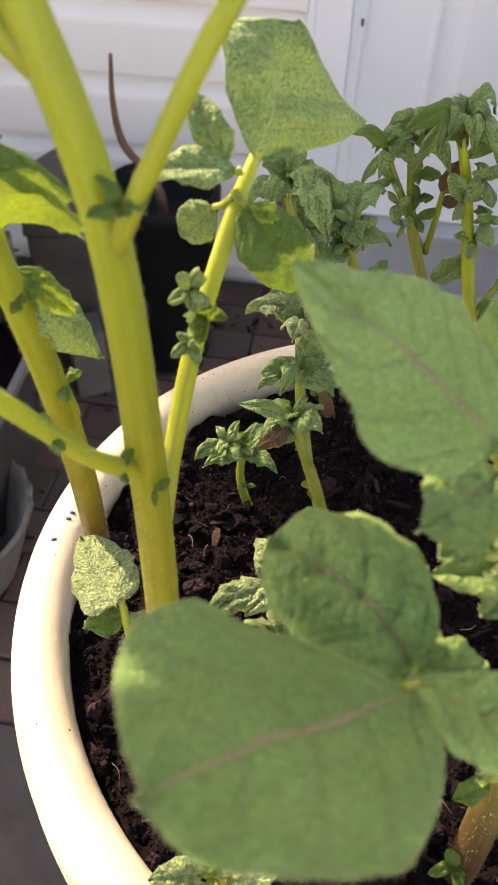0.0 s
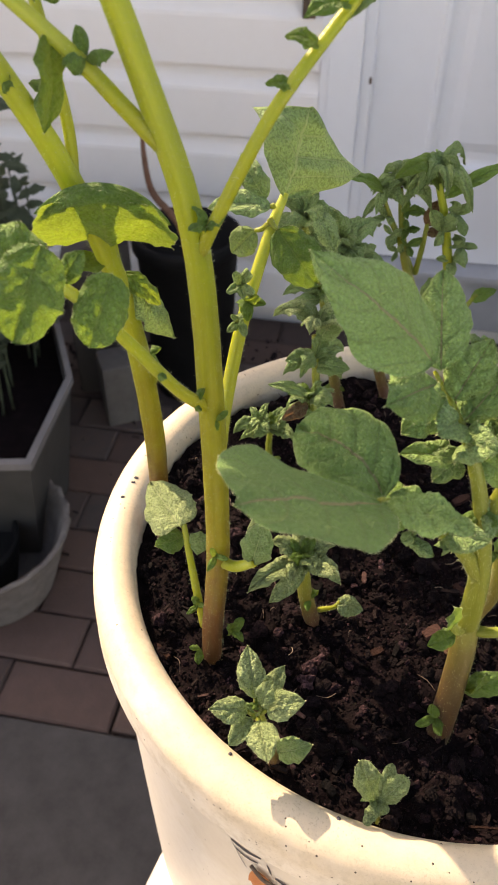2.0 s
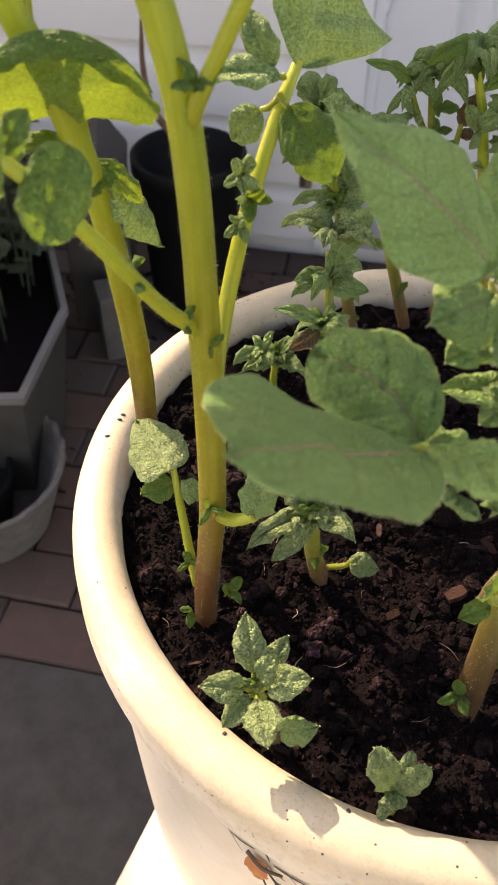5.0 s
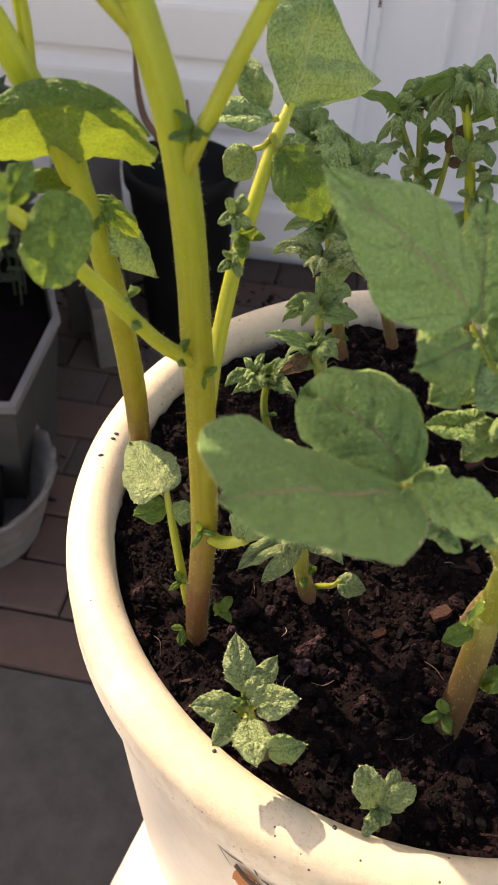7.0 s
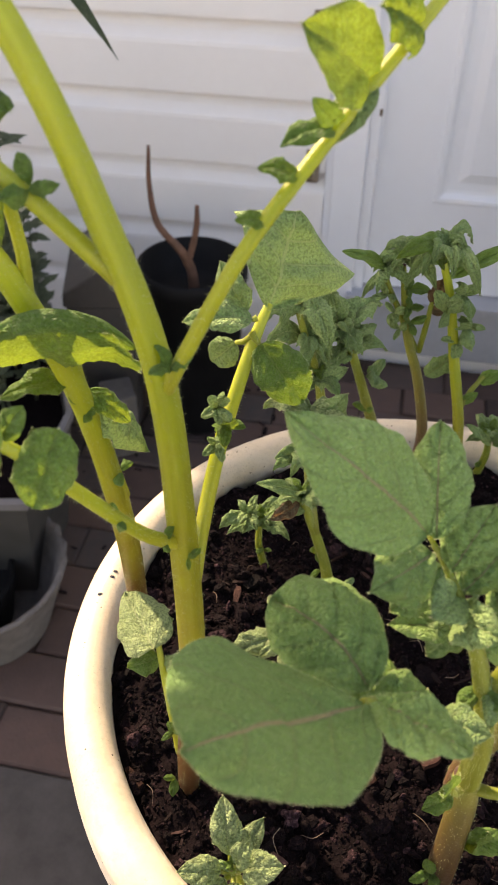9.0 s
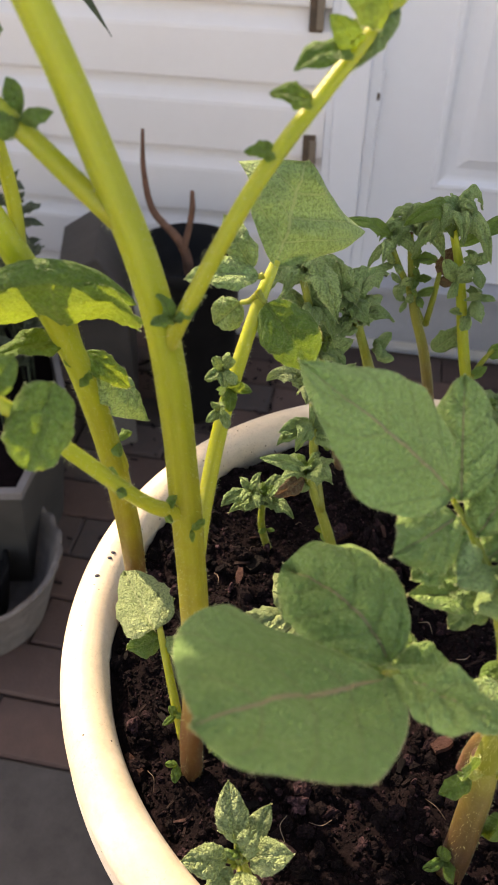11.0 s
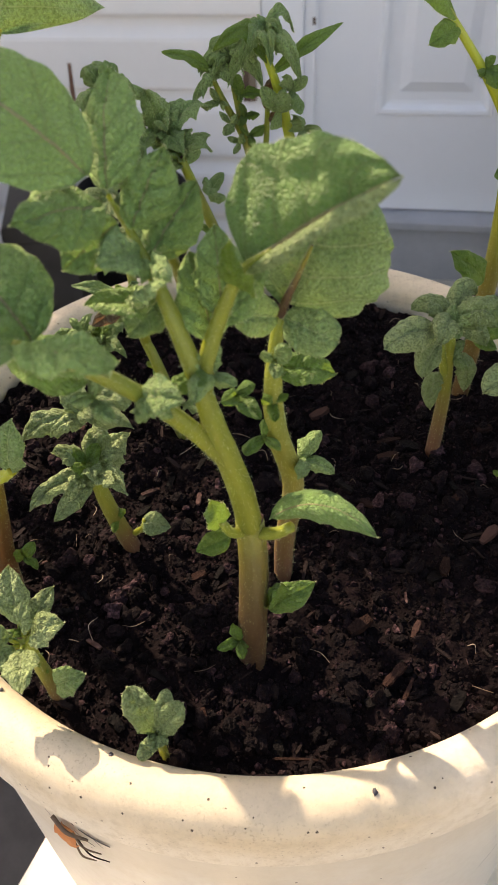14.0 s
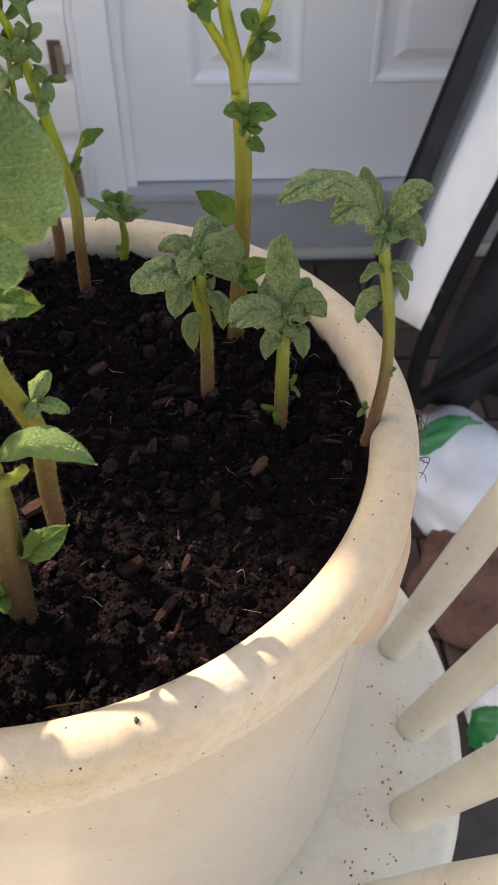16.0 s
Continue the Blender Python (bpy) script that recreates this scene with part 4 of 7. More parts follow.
def crumbs(count, smallest, largest, power, seed, fine=1):
    """Crumbs of soil as arrays, for one mesh."""
    rng = np.random.default_rng(seed)
    b = bmesh.new()
    bmesh.ops.create_icosphere(b, subdivisions=fine, radius=1.0)
    b.verts.ensure_lookup_table()
    base = np.array([v.co[:] for v in b.verts])
    faces = np.array([[v.index for v in f.verts] for f in b.faces])
    b.free()
    V, Fs = [], []
    for i in range(count):
        r, a = 0.172 * math.sqrt(rng.random()), rng.random() * 6.28318
        x, y = POT[0] + r * math.cos(a), POT[1] + r * math.sin(a)
        s = smallest + (largest - smallest) * rng.random() ** power
        q = Euler(rng.random(3) * 6.28).to_matrix()
        scale = np.array([1.0, rng.uniform(0.55, 1.0), rng.uniform(0.4, 0.9)]) * s
        v = base * (1 + rng.uniform(-0.36 + 0.06 * fine, 0.36 - 0.06 * fine, (len(base), 1)) + 0.25 * np.sin(base @ rng.uniform(-4, 4, (3, 1)))) * scale
        v = v @ np.array(q).T
        V.append(v + np.array([x, y, soil_height(x, y) + s * 0.25]))
        Fs.append(faces + i * len(base))
    return np.concatenate(V), np.concatenate(Fs)


parts_ = [crumbs(30000, 0.0003, 0.0013, 1.5, 11), crumbs(2200, 0.0010, 0.0026, 1.6, 13, 2), crumbs(1100, 0.0018, 0.0056, 2.2, 12, 3)]
V = np.concatenate([q[0] for q in parts_])
Fs = np.concatenate([q[1] + sum(len(b[0]) for b in parts_[:k]) for k, q in enumerate(parts_)])
me = bpy.data.meshes.new("crumbs")
me.from_pydata(V.tolist(), [], Fs.tolist())
me.materials.append(CRUMB)
crumb_ob = new("soil_crumbs", me)
tagged(crumb_ob, "loose dark crumbs and clods of potting soil", "soil", kind="stuff")


def chip(bm, at, length, width, turn, rise, rnd):
    """A splinter of bark: a bent, uneven strip."""
    d = Vector((math.cos(turn), math.sin(turn), rise)).normalized()
    s = d.cross(Vector((0, 0, 1))).normalized()
    n = s.cross(d)
    rows = []
    for i in range(5):
        t = i / 4 - 0.5
        w = width * (1 - 1.3 * t * t) * rnd.uniform(0.7, 1.15)
        c = Vector(at) + d * (length * t) + n * (0.12 * length * (0.25 - t * t) + rnd.uniform(-0.05, 0.05) * width)
        h = width * 0.2
        rows.append([bm.verts.new(c + s * w * 0.5 - n * h), bm.verts.new(c - s * w * 0.5 - n * h), bm.verts.new(c - s * w * 0.42 + n * h), bm.verts.new(c + s * w * 0.42 + n * h)])
    for a, b in zip(rows, rows[1:]):
        for k in range(4):
            bm.faces.new((a[k], a[(k + 1) % 4], b[(k + 1) % 4], b[k]))
    bm.faces.new(list(reversed(rows[0])))
    bm.faces.new(rows[-1])


def strew(name, count, material, label, category, longest, power, lean):
    """Bits lying on the soil, joined."""
    b = bmesh.new()
    for _ in range(count):
        r, a = 0.17 * math.sqrt(rnd.random()), rnd.random() * 6.28318
        x, y = POT[0] + r * math.cos(a), POT[1] + r * math.sin(a)
        L = 0.0025 + longest * rnd.random() ** power
        chip(b, on_soil(x, y, 0.0014), L, L * rnd.uniform(*lean), rnd.random() * 6.28, rnd.uniform(-0.3, 0.4), rnd)
    me = bpy.data.meshes.new(name)
    b.to_mesh(me)
    b.free()
    me.materials.append(material)
    return tagged(new(name, me), label, category, kind="stuff")


strew("bark_splinters", 260, BARK, "small brown bark splinters strewn on the soil", "bark", 0.009, 2.0, (0.12, 0.4))
strew("bark_flakes", 110, FLAKE, "flat black flakes of composted bark on soil", "bark", 0.011, 2.2, (0.3, 0.75))
bm = bmesh.new()
for _ in range(85):
    r, a = 0.168 * math.sqrt(rnd.random()), rnd.random() * 6.28318
    x, y = POT[0] + r * math.cos(a), POT[1] + r * math.sin(a)
    L, t = rnd.uniform(0.003, 0.012), rnd.random() * 6.28
    d_ = Vector((math.cos(t), math.sin(t), 0)) * L
    s_ = Vector((-d_.y, d_.x, 0)) * rnd.uniform(-0.3, 0.3)
    p0 = on_soil(x, y, 0.002)
    tube(bm, (p0 - d_ / 2, p0 + s_ + Vector((0, 0, rnd.uniform(0, 0.003))), p0 + d_ / 2 + Vector((0, 0, rnd.uniform(-0.001, 0.002)))), (0.00014, 0.0002, 0.00012), 4, 4)
me = bpy.data.meshes.new("root_fibres")
bm.to_mesh(me)
bm.free()
me.materials.append(FIBRE)
tagged(new("root_fibres", me), "fine pale dry root fibres on dark soil", "roots", kind="stuff")

for x, y, L, w, a, rise in ((0.0085, 0.217, 0.017, 0.0055, -0.9, 0.25), (0.158, 0.224, 0.012, 0.009, 0.4, 0.2), (0.211, 0.153, 0.016, 0.006, 0.7, 0.15), (0.216, 0.146, 0.013, 0.003, 1.0, 0.3), (0.262, 0.25, 0.014, 0.006, 0.6, 0.1),
                            (0.232, 0.284, 0.013, 0.006, 0.0, 0.1), (0.20, 0.33, 0.014, 0.008, 0.3, 0.3), (0.16, 0.352, 0.016, 0.005, -0.5, 0.1), (0.125, 0.36, 0.014, 0.004, 0.5, 0.2), (0.165, 0.121, 0.022, 0.002, -0.15, 0.1), (0.06, 0.33, 0.012, 0.006, 1.4, 0.3), (0.236, 0.30, 0.016, 0.005, 0.1, 0.1), (0.272, 0.225, 0.015, 0.007, 0.7, 0.15), (0.245, 0.205, 0.011, 0.006, 1.2, 0.2), (0.182, 0.255, 0.012, 0.007, 2.2, 0.2), (0.20, 0.178, 0.014, 0.009, 0.5, 0.1), (0.224, 0.172, 0.010, 0.004, 1.0, 0.3), (0.125, 0.215, 0.013, 0.006, 0.3, 0.2), (0.128, 0.14, 0.010, 0.005, 1.6, 0.2), (0.29, 0.30, 0.010, 0.006, 0.2, 0.1), (0.215, 0.25, 0.009, 0.005, 2.6, 0.2)):
    bm = bmesh.new()
    chip(bm, on_soil(x, y, 0.003), L * 0.85, w * 0.8, a, rise, rnd)
    solo("bark_chip", bm, BARK_PIECE, on_soil(x, y), "pinkish brown chip of bark on dark soil", "bark", "bark chips on the soil", smooth=False)

# ---------------------------------------------------------------- potato plants
# the tallest plant, with its three branches
A = Plant(on_soil(0.036, 0.217, -0.004), "tallest potato plant, thick yellow-green stem, brown foot", 1)
A.stem([(0.036, 0.214, 0.695), (0.037, 0.216, 0.73), (0.041, 0.223, 0.783), (0.040, 0.231, 0.867), (0.036, 0.232, 0.945), (0.022, 0.236, 0.998), (0.008, 0.236, 1.04), (-0.012, 0.236, 1.08)],
       (0.0050, 0.0053, 0.0055, 0.0055, 0.0048, 0.0044, 0.0040, 0.0034), STEM_TALL, "main_stem", 9000, 10, 0.10, 22)
A.stem([(0.037, 0.231, 0.938), (0.044, 0.226, 0.955), (0.062, 0.226, 0.990), (0.082, 0.240, 1.012), (0.105, 0.262, 1.032), (0.125, 0.28, 1.05)], (0.0028, 0.0024, 0.0022, 0.0021, 0.0020, 0.0018), STEM_SIDE, "branch", 5000, 8)
A.stem([(0.038, 0.230, 0.868), (0.028, 0.216, 0.888), (0.015, 0.205, 0.915), (-0.001, 0.199, 0.940), (-0.02, 0.195, 0.96)], (0.0029, 0.0025, 0.0024, 0.0022, 0.0018), STEM_SIDE, "branch", 6000, 8)
# unseen branch added to carry the shading leaves at the head
A.stem([(-0.012, 0.236, 1.08), (-0.022, 0.262, 1.098), (-0.040, 0.296, 1.112), (-0.056, 0.330, 1.122)], (0.0034, 0.003, 0.0026, 0.002), STEM_SIDE, "branch", 3000, 6)
A.stem([(0.028, 0.235, 0.975), (0.016, 0.236, 0.988), (0.002, 0.236, 1.004), (-0.02, 0.236, 1.025)], (0.0030, 0.0029, 0.0027, 0.0024), STEM_SIDE, "branch", 6000, 6)
A.stem([(0.043, 0.233, 0.842), (0.046, 0.252, 0.852), (0.054, 0.268, 0.885), (0.066, 0.286, 0.918), (0.073, 0.296, 0.932)], (0.0032, 0.0032, 0.0030, 0.0026, 0.0018), STEM_SIDE, "branch", 6000, 8)
# the side shoot's leaves
A.leaf((0.072, 0.294, 0.931), (0.083, 0.313, 0.962), 0.070, (0.52, -0.84, 0.33), LEAF_PALE, uneven=0.3, bend=0.10, fold=-0.12, roll=0.16, wave=0.02, quilt=0.010, wedge=(0.84, 0.66), nu=44, nv=30, lobes=0.0, label="broad three-cornered downy leaf with a rolled lower edge")
A.stalked((0.068, 0.289, 0.93), (0.066, 0.288, 0.930), (0.040, 0.285, 0.931), 0.017, (0.1, -0.4, 1), LEAF_PALE, bend=0.2, fold=0.3, quilt=0.028)
A.leaf((0.064, 0.290, 0.932), (0.054, 0.30, 0.948), 0.014, (-0.3, -0.8, 0.4), LEAF_PALE, bend=0.15, quilt=0.028)
A.stalked((0.066, 0.287, 0.925), (0.069, 0.283, 0.922), (0.087, 0.278, 0.898), 0.024, (-0.1, -0.85, 0.5), LEAF, bend=0.12, butt=0.5, point=0.5)
A.stalked((0.066, 0.287, 0.923), (0.060, 0.290, 0.918), (0.050, 0.30, 0.902), 0.015, (0, -0.8, 0.5), LEAF_PALE, bend=0.2)
A.tuft((0.0535, 0.262, 0.908), 0.010, 5, (-0.1, -0.8, 0.3), LEAF_PALE, 0.7)
A.tuft((0.0545, 0.263, 0.900), 0.009, 4, (0.4, -0.6, 0.0), LEAF_YOUNG, 0.7)
A.tuft((0.0525, 0.262, 0.890), 0.008, 4, (-0.3, -0.6, 0.2), LEAF_PALE, 0.7)
A.tuft((0.040, 0.226, 0.951), 0.010, 3, (0.1, -0.3, 1), LEAF)
A.tuft((0.033, 0.223, 0.876), 0.008, 3, (0.4, -0.6, 0.7), LEAF_YOUNG)
A.tuft((0.042, 0.224, 0.866), 0.006, 2, (0.7, -0.7, 0.2), LEAF_YOUNG)
# on the right branch
A.leaf((0.069, 0.229, 0.998), (0.060, 0.228, 0.999), 0.007, (0, -0.5, 1), LEAF_YOUNG, bend=0.3)
A.leaf((0.077, 0.235, 1.008), (0.066, 0.234, 1.011), 0.009, (0, -0.5, 1), LEAF_YOUNG, bend=0.3)
A.leaf((0.087, 0.244, 1.017), (0.072, 0.238, 1.015), 0.010, (0, -0.5, 1), LEAF, bend=0.4)
A.leaf((0.088, 0.245, 1.018), (0.080, 0.24, 1.027), 0.008, (-0.5, -0.5, 0.6), LEAF, bend=0.3)
A.leaf((0.098, 0.255, 1.026), (0.077, 0.246, 1.043), 0.028, (0.1, -0.75, 0.6), LEAF_YOUNG, bend=0.05, quilt=0.008, wave=0.03, roll=0.0, butt=0.6, point=0.9)
A.leaf((0.098, 0.255, 1.026), (0.086, 0.247, 1.012), 0.012, (-0.3, -0.8, 0.4), LEAF_PALE, bend=0.3)
A.leaf((0.112, 0.267, 1.037), (0.098, 0.256, 1.045), 0.024, (0.1, -0.75, 0.6), LEAF_YOUNG, bend=0.1)
# unseen branch end and leaf, added to shade the bushy plant's right-hand leaves
A.stem([(0.125, 0.28, 1.05), (0.118, 0.292, 1.068), (0.098, 0.308, 1.078)], (0.002, 0.0018, 0.0014), STEM_SIDE, "branch", 3000, 5)
A.leaf((0.100, 0.306, 1.077), (0.018, 0.386, 1.074), 0.060, (0.05, -0.1, 1), LEAF, bend=0.05, fold=0.1, quilt=0.02)
# on the low left branch
A.leaf((0.010, 0.201, 0.949), (0.001, 0.191, 0.927), 0.021, (0.05, -0.9, 0.45), LEAF, bend=0.12, butt=0.45, point=0.5, quilt=0.03)
A.leaf((0.009, 0.201, 0.930), (0.001, 0.206, 0.945), 0.016, (0.1, -0.7, 0.7), LEAF, bend=0.2)
A.leaf((-0.010, 0.196, 0.962), (-0.023, 0.188, 0.932), 0.028, (0.1, -0.9, 0.4), LEAF, bend=0.1, butt=0.45, point=0.5, quilt=0.03)
A.leaf((-0.010, 0.197, 0.952), (-0.034, 0.205, 0.960), 0.024, (0.1, -0.7, 0.7), LEAF, bend=0.2)
A.leaf((-0.006, 0.198, 0.948), (0.002, 0.200, 0.958), 0.010, (0.1, -0.7, 0.7), LEAF, bend=0.2)
A.tuft((0.021, 0.209, 0.903), 0.008, 2, (0.3, -0.6, 0.6), LEAF)
# on the upper left branch
A.tuft((0.004, 0.236, 1.003), 0.010, 3, (0.1, -0.5, 0.9), LEAF)
A.leaf((-0.006, 0.236, 1.012), (-0.010, 0.226, 0.985), 0.014, (0.8, -0.5, 0.2), LEAF_YOUNG, bend=0.2)
# unseen leaves added at its head to shade the bushy plant in front
for base, tip, wd in (((-0.052, 0.322, 1.120), (-0.132, 0.322, 1.122), 0.066), ((-0.054, 0.328, 1.122), (-0.020, 0.398, 1.116), 0.056), ((-0.046, 0.308, 1.116), (-0.100, 0.372, 1.118), 0.050), ((-0.056, 0.330, 1.122), (-0.150, 0.396, 1.120), 0.068)):
    A.leaf(base, tip, wd, (0.1, -0.1, 1), LEAF, bend=0.06, fold=0.1, quilt=0.03)
# low shoot beside its foot, with the bright leaf over the rim
A.stem([(0.032, 0.222, 0.722), (0.028, 0.234, 0.742), (0.025, 0.242, 0.762), (0.023, 0.247, 0.777)], (0.0022, 0.0021, 0.0018, 0.0014), STEM_SIDE, "branch", 4000, 6)
A.leaf((0.0215, 0.242, 0.780), (0.0040, 0.279, 0.775), 0.030, (-0.42, 0.20, 0.88), LEAF_DOWNY, bend=0.04, fold=-0.12, roll=0.15, quilt=0.05, wave=0.06, butt=0.5, point=0.7, nu=30, nv=20, label="bright crinkled leaf against the rim")
A.leaf((0.023, 0.246, 0.768), (0.008, 0.243, 0.764), 0.016, (0, -0.8, 0.5), LEAF, bend=0.2)
A.leaf((0.025, 0.243, 0.764), (0.037, 0.243, 0.770), 0.014, (0, -0.8, 0.5), LEAF_PALE, bend=0.2)
A.leaf((0.018, 0.262, 0.772), (0.029, 0.262, 0.776), 0.012, (0, -0.8, 0.5), LEAF, bend=0.2)
A.tuft((0.030, 0.228, 0.733), 0.008, 3, (-0.4, -0.6, 0.4), LEAF_YOUNG)
A.tuft((0.046, 0.216, 0.728), 0.010, 3, (0.6, -0.6, 0.5), LEAF_YOUNG)
A.tuft((0.030, 0.212, 0.716), 0.008, 2, (-0.4, -0.8, 0.3), LEAF_YOUNG)
A.stem([(0.041, 0.222, 0.778), (0.049, 0.214, 0.782), (0.058, 0.208, 0.792)], (0.003, 0.0028, 0.0022), STEM_SIDE, "branch", 5000, 6)
A.tuft((0.040, 0.218, 0.785), 0.009, 3, (0.0, -0.8, 0.5), LEAF_YOUNG)
A.leaf((0.057, 0.208, 0.791), (0.063, 0.212, 0.816), 0.018, (-0.2, -0.7, 0.6), LEAF_PALE, bend=0.2)
A.done()

# the stem behind it
B = Plant(on_soil(0.006, 0.300, -0.004), "tall potato stem with broad rolled leaves beside the rim", 2)
B.stem([(0.006, 0.302, 0.690), (0.006, 0.298, 0.74), (0.008, 0.285, 0.80), (0.006, 0.275, 0.86), (0.0, 0.268, 0.91), (-0.012, 0.262, 0.955), (-0.026, 0.256, 0.99), (-0.04, 0.25, 1.02)],
       (0.0046, 0.0052, 0.0054, 0.0050, 0.0046, 0.0046, 0.0042, 0.0034), STEM_TALL, "main_stem", 9000, 9, 0.05, 16)
B.stem([(0.010, 0.278, 0.845), (0.006, 0.272, 0.88), (0.001, 0.270, 0.912), (0.0, 0.272, 0.925)], (0.003, 0.0029, 0.0026, 0.002), STEM_SIDE, "branch", 5000, 6)
B.stem([(-0.010, 0.262, 0.95), (-0.010, 0.266, 0.975), (-0.016, 0.268, 1.02), (-0.02, 0.27, 1.06)], (0.0022, 0.0022, 0.002, 0.0018), STEM_SIDE, "branch", 5000, 6)
B.leaf((0.026, 0.256, 0.938), (-0.024, 0.250, 0.946), 0.0105, (0.0, -0.6, 0.8), LEAF, mid=(0.003, 0.246, 0.9575), fold=-0.25, roll=0.3, quilt=0.04, wave=0.06, butt=0.4, point=0.4, label="rolled blue-green leaf margin")
B.leaf((0.0, 0.277, 0.922), (0.002, 0.247, 0.953), 0.056, (0.0, 0.75, 0.65), LEAF_YOUNG, mid=(0.001, 0.255, 0.934), fold=0.05, roll=0.1, quilt=0.02, wave=0.02, butt=0.32, point=0.22, nu=34, nv=24, label="broad backlit leaf with a rolled dark edge")
B.leaf((0.0, 0.27, 0.915), (-0.026, 0.258, 0.915), 0.016, (0, -0.1, 1), LEAF_YOUNG, bend=0.2, fold=0.3)
B.leaf((0.004, 0.272, 0.905), (0.022, 0.282, 0.868), 0.022, (0.6, -0.35, 0.6), LEAF_PALE, bend=0.25, fold=-0.4, quilt=0.03)
B.leaf((0.002, 0.272, 0.908), (0.018, 0.272, 0.892), 0.012, (0.5, -0.5, 0.6), LEAF_YOUNG, bend=0.25, fold=0.2)
B.tuft((0.004, 0.268, 0.905), 0.010, 2, (-0.4, -0.6, 0.0), LEAF_YOUNG)
B.tuft((0.010, 0.276, 0.862), 0.009, 2, (0.8, -0.4, 0.1), LEAF)
B.tuft((-0.012, 0.262, 0.985), 0.012, 3, (-0.5, -0.5, 0.4), LEAF)
B.tuft((-0.016, 0.262, 1.02), 0.018, 3, (0.2, -0.5, 0.6), LEAF)
B.tuft((-0.024, 0.253, 0.992), 0.008, 2, (-0.4, -0.5, 0.4), LEAF_YOUNG)
B.done()

# the bushy plant in front
C = Plant(on_soil(0.151, 0.168, -0.004), "bushy potato plant with broad soft leaves and a hairy stem", 3)
C.stem([(0.150, 0.166, 0.690), (0.151, 0.168, 0.72), (0.1535, 0.175, 0.76), (0.153, 0.179, 0.785)], (0.0056, 0.0062, 0.0060, 0.0056), STEM_C, "main_stem", 6000, 8, 0.05, 16)
C.stem([(0.1530, 0.178, 0.782), (0.1505, 0.174, 0.806), (0.1470, 0.169, 0.828), (0.1435, 0.166, 0.846), (0.1400, 0.166, 0.864), (0.1340, 0.170, 0.887), (0.1265, 0.180, 0.904), (0.1185, 0.190, 0.916)], (0.0050, 0.0047, 0.0043, 0.0038, 0.0031, 0.0026, 0.0014, 0.0007), STEM_TOP, "branch", 7000, 8)
C.stem([(0.1410, 0.166, 0.860), (0.1437, 0.1675, 0.875), (0.1485, 0.1690, 0.888), (0.1548, 0.1685, 0.9015), (0.163, 0.1665, 0.909)], (0.0028, 0.0027, 0.0023, 0.0016, 0.0007), STEM_TOP, "branch", 8000, 8)
C.stem([(0.1472, 0.169, 0.826), (0.1360, 0.163, 0.849), (0.1220, 0.157, 0.8700), (0.106, 0.150, 0.889), (0.095, 0.1445, 0.899)], (0.0032, 0.003, 0.0027, 0.0024, 0.0016), STEM_TOP, "leaf_stalk", 8000, 8)
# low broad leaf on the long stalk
C.leaf((0.0955, 0.1445, 0.8990), (0.0485, 0.1145, 0.9320), 0.056, (0.38, 0.34, 0.86), LEAF_SHADED, bend=0.02, fold=0.02, roll=0.06, wave=0.02, quilt=0.008, butt=0.62, point=0.50, right=(0.85, 0.72), uneven=0.15, nu=44, nv=30, lobes=0.02, label="broad near leaf with a purplish midrib")
C.leaf((0.098, 0.151, 0.895), (0.071, 0.1775, 0.9025), 0.034, (-0.05, -0.38, 0.92), LEAF_VEINED, mid=(0.087, 0.163, 0.9045), fold=0.1, quilt=0.04, wave=0.07, roll=0.15, butt=0.5, point=0.38, nu=36, nv=24, lobes=0.08)
C.leaf((0.095, 0.147, 0.896), (0.121, 0.129, 0.900), 0.025, (0.05, 0.32, 0.94), LEAF_VEINED, bend=0.15, fold=0.2, quilt=0.045, wave=0.1, point=0.6)
C.leaf((0.100, 0.152, 0.888), (0.118, 0.160, 0.880), 0.016, (0.0, -0.4, 0.9), LEAF_VEINED, bend=0.2, fold=0.3, quilt=0.028)
C.leaf((0.112, 0.154, 0.880), (0.080, 0.178, 0.876), 0.022, (-0.1, -0.3, 0.9), LEAF, bend=0.1, fold=0.1)
C.leaf((0.122, 0.157, 0.869), (0.136, 0.148, 0.874), 0.015, (0, -0.6, 0.8), LEAF_PALE, bend=0.2, quilt=0.028)
C.tuft((0.126, 0.158, 0.864), 0.011, 3, (0.2, -0.6, 0.6), LEAF_PALE)
C.tuft((0.109, 0.153, 0.872), 0.010, 3, (0.3, -0.5, 0.6), LEAF_PALE)
# upper left compound leaf
C.leaf((0.1155, 0.1820, 0.926), (0.0735, 0.1965, 0.9590), 0.036, (0.32, -0.56, 0.76), LEAF_VEINED, mid=(0.0950, 0.1870, 0.9450), fold=-0.04, roll=0.08, quilt=0.014, wave=0.05, butt=0.62, point=1.0, nu=44, nv=28, lobes=0.06)
C.leaf((0.119, 0.185, 0.920), (0.1215, 0.2115, 0.943), 0.022, (-0.30, -0.78, 0.55), LEAF_VEINED, bend=0.12, fold=-0.1, quilt=0.03, wave=0.05, butt=0.6, point=0.7, lobes=0.12)
C.leaf((0.118, 0.182, 0.917), (0.0965, 0.164, 0.922), 0.024, (0.2, -0.55, 0.8), LEAF_VEINED, bend=0.15, fold=-0.05, quilt=0.03, wave=0.06, butt=0.6, point=1.05, lobes=0.14)
C.leaf((0.121, 0.181, 0.912), (0.1055, 0.171, 0.904), 0.019, (0.2, -0.75, 0.6), LEAF_VEINED, bend=0.2, quilt=0.045, wave=0.1)
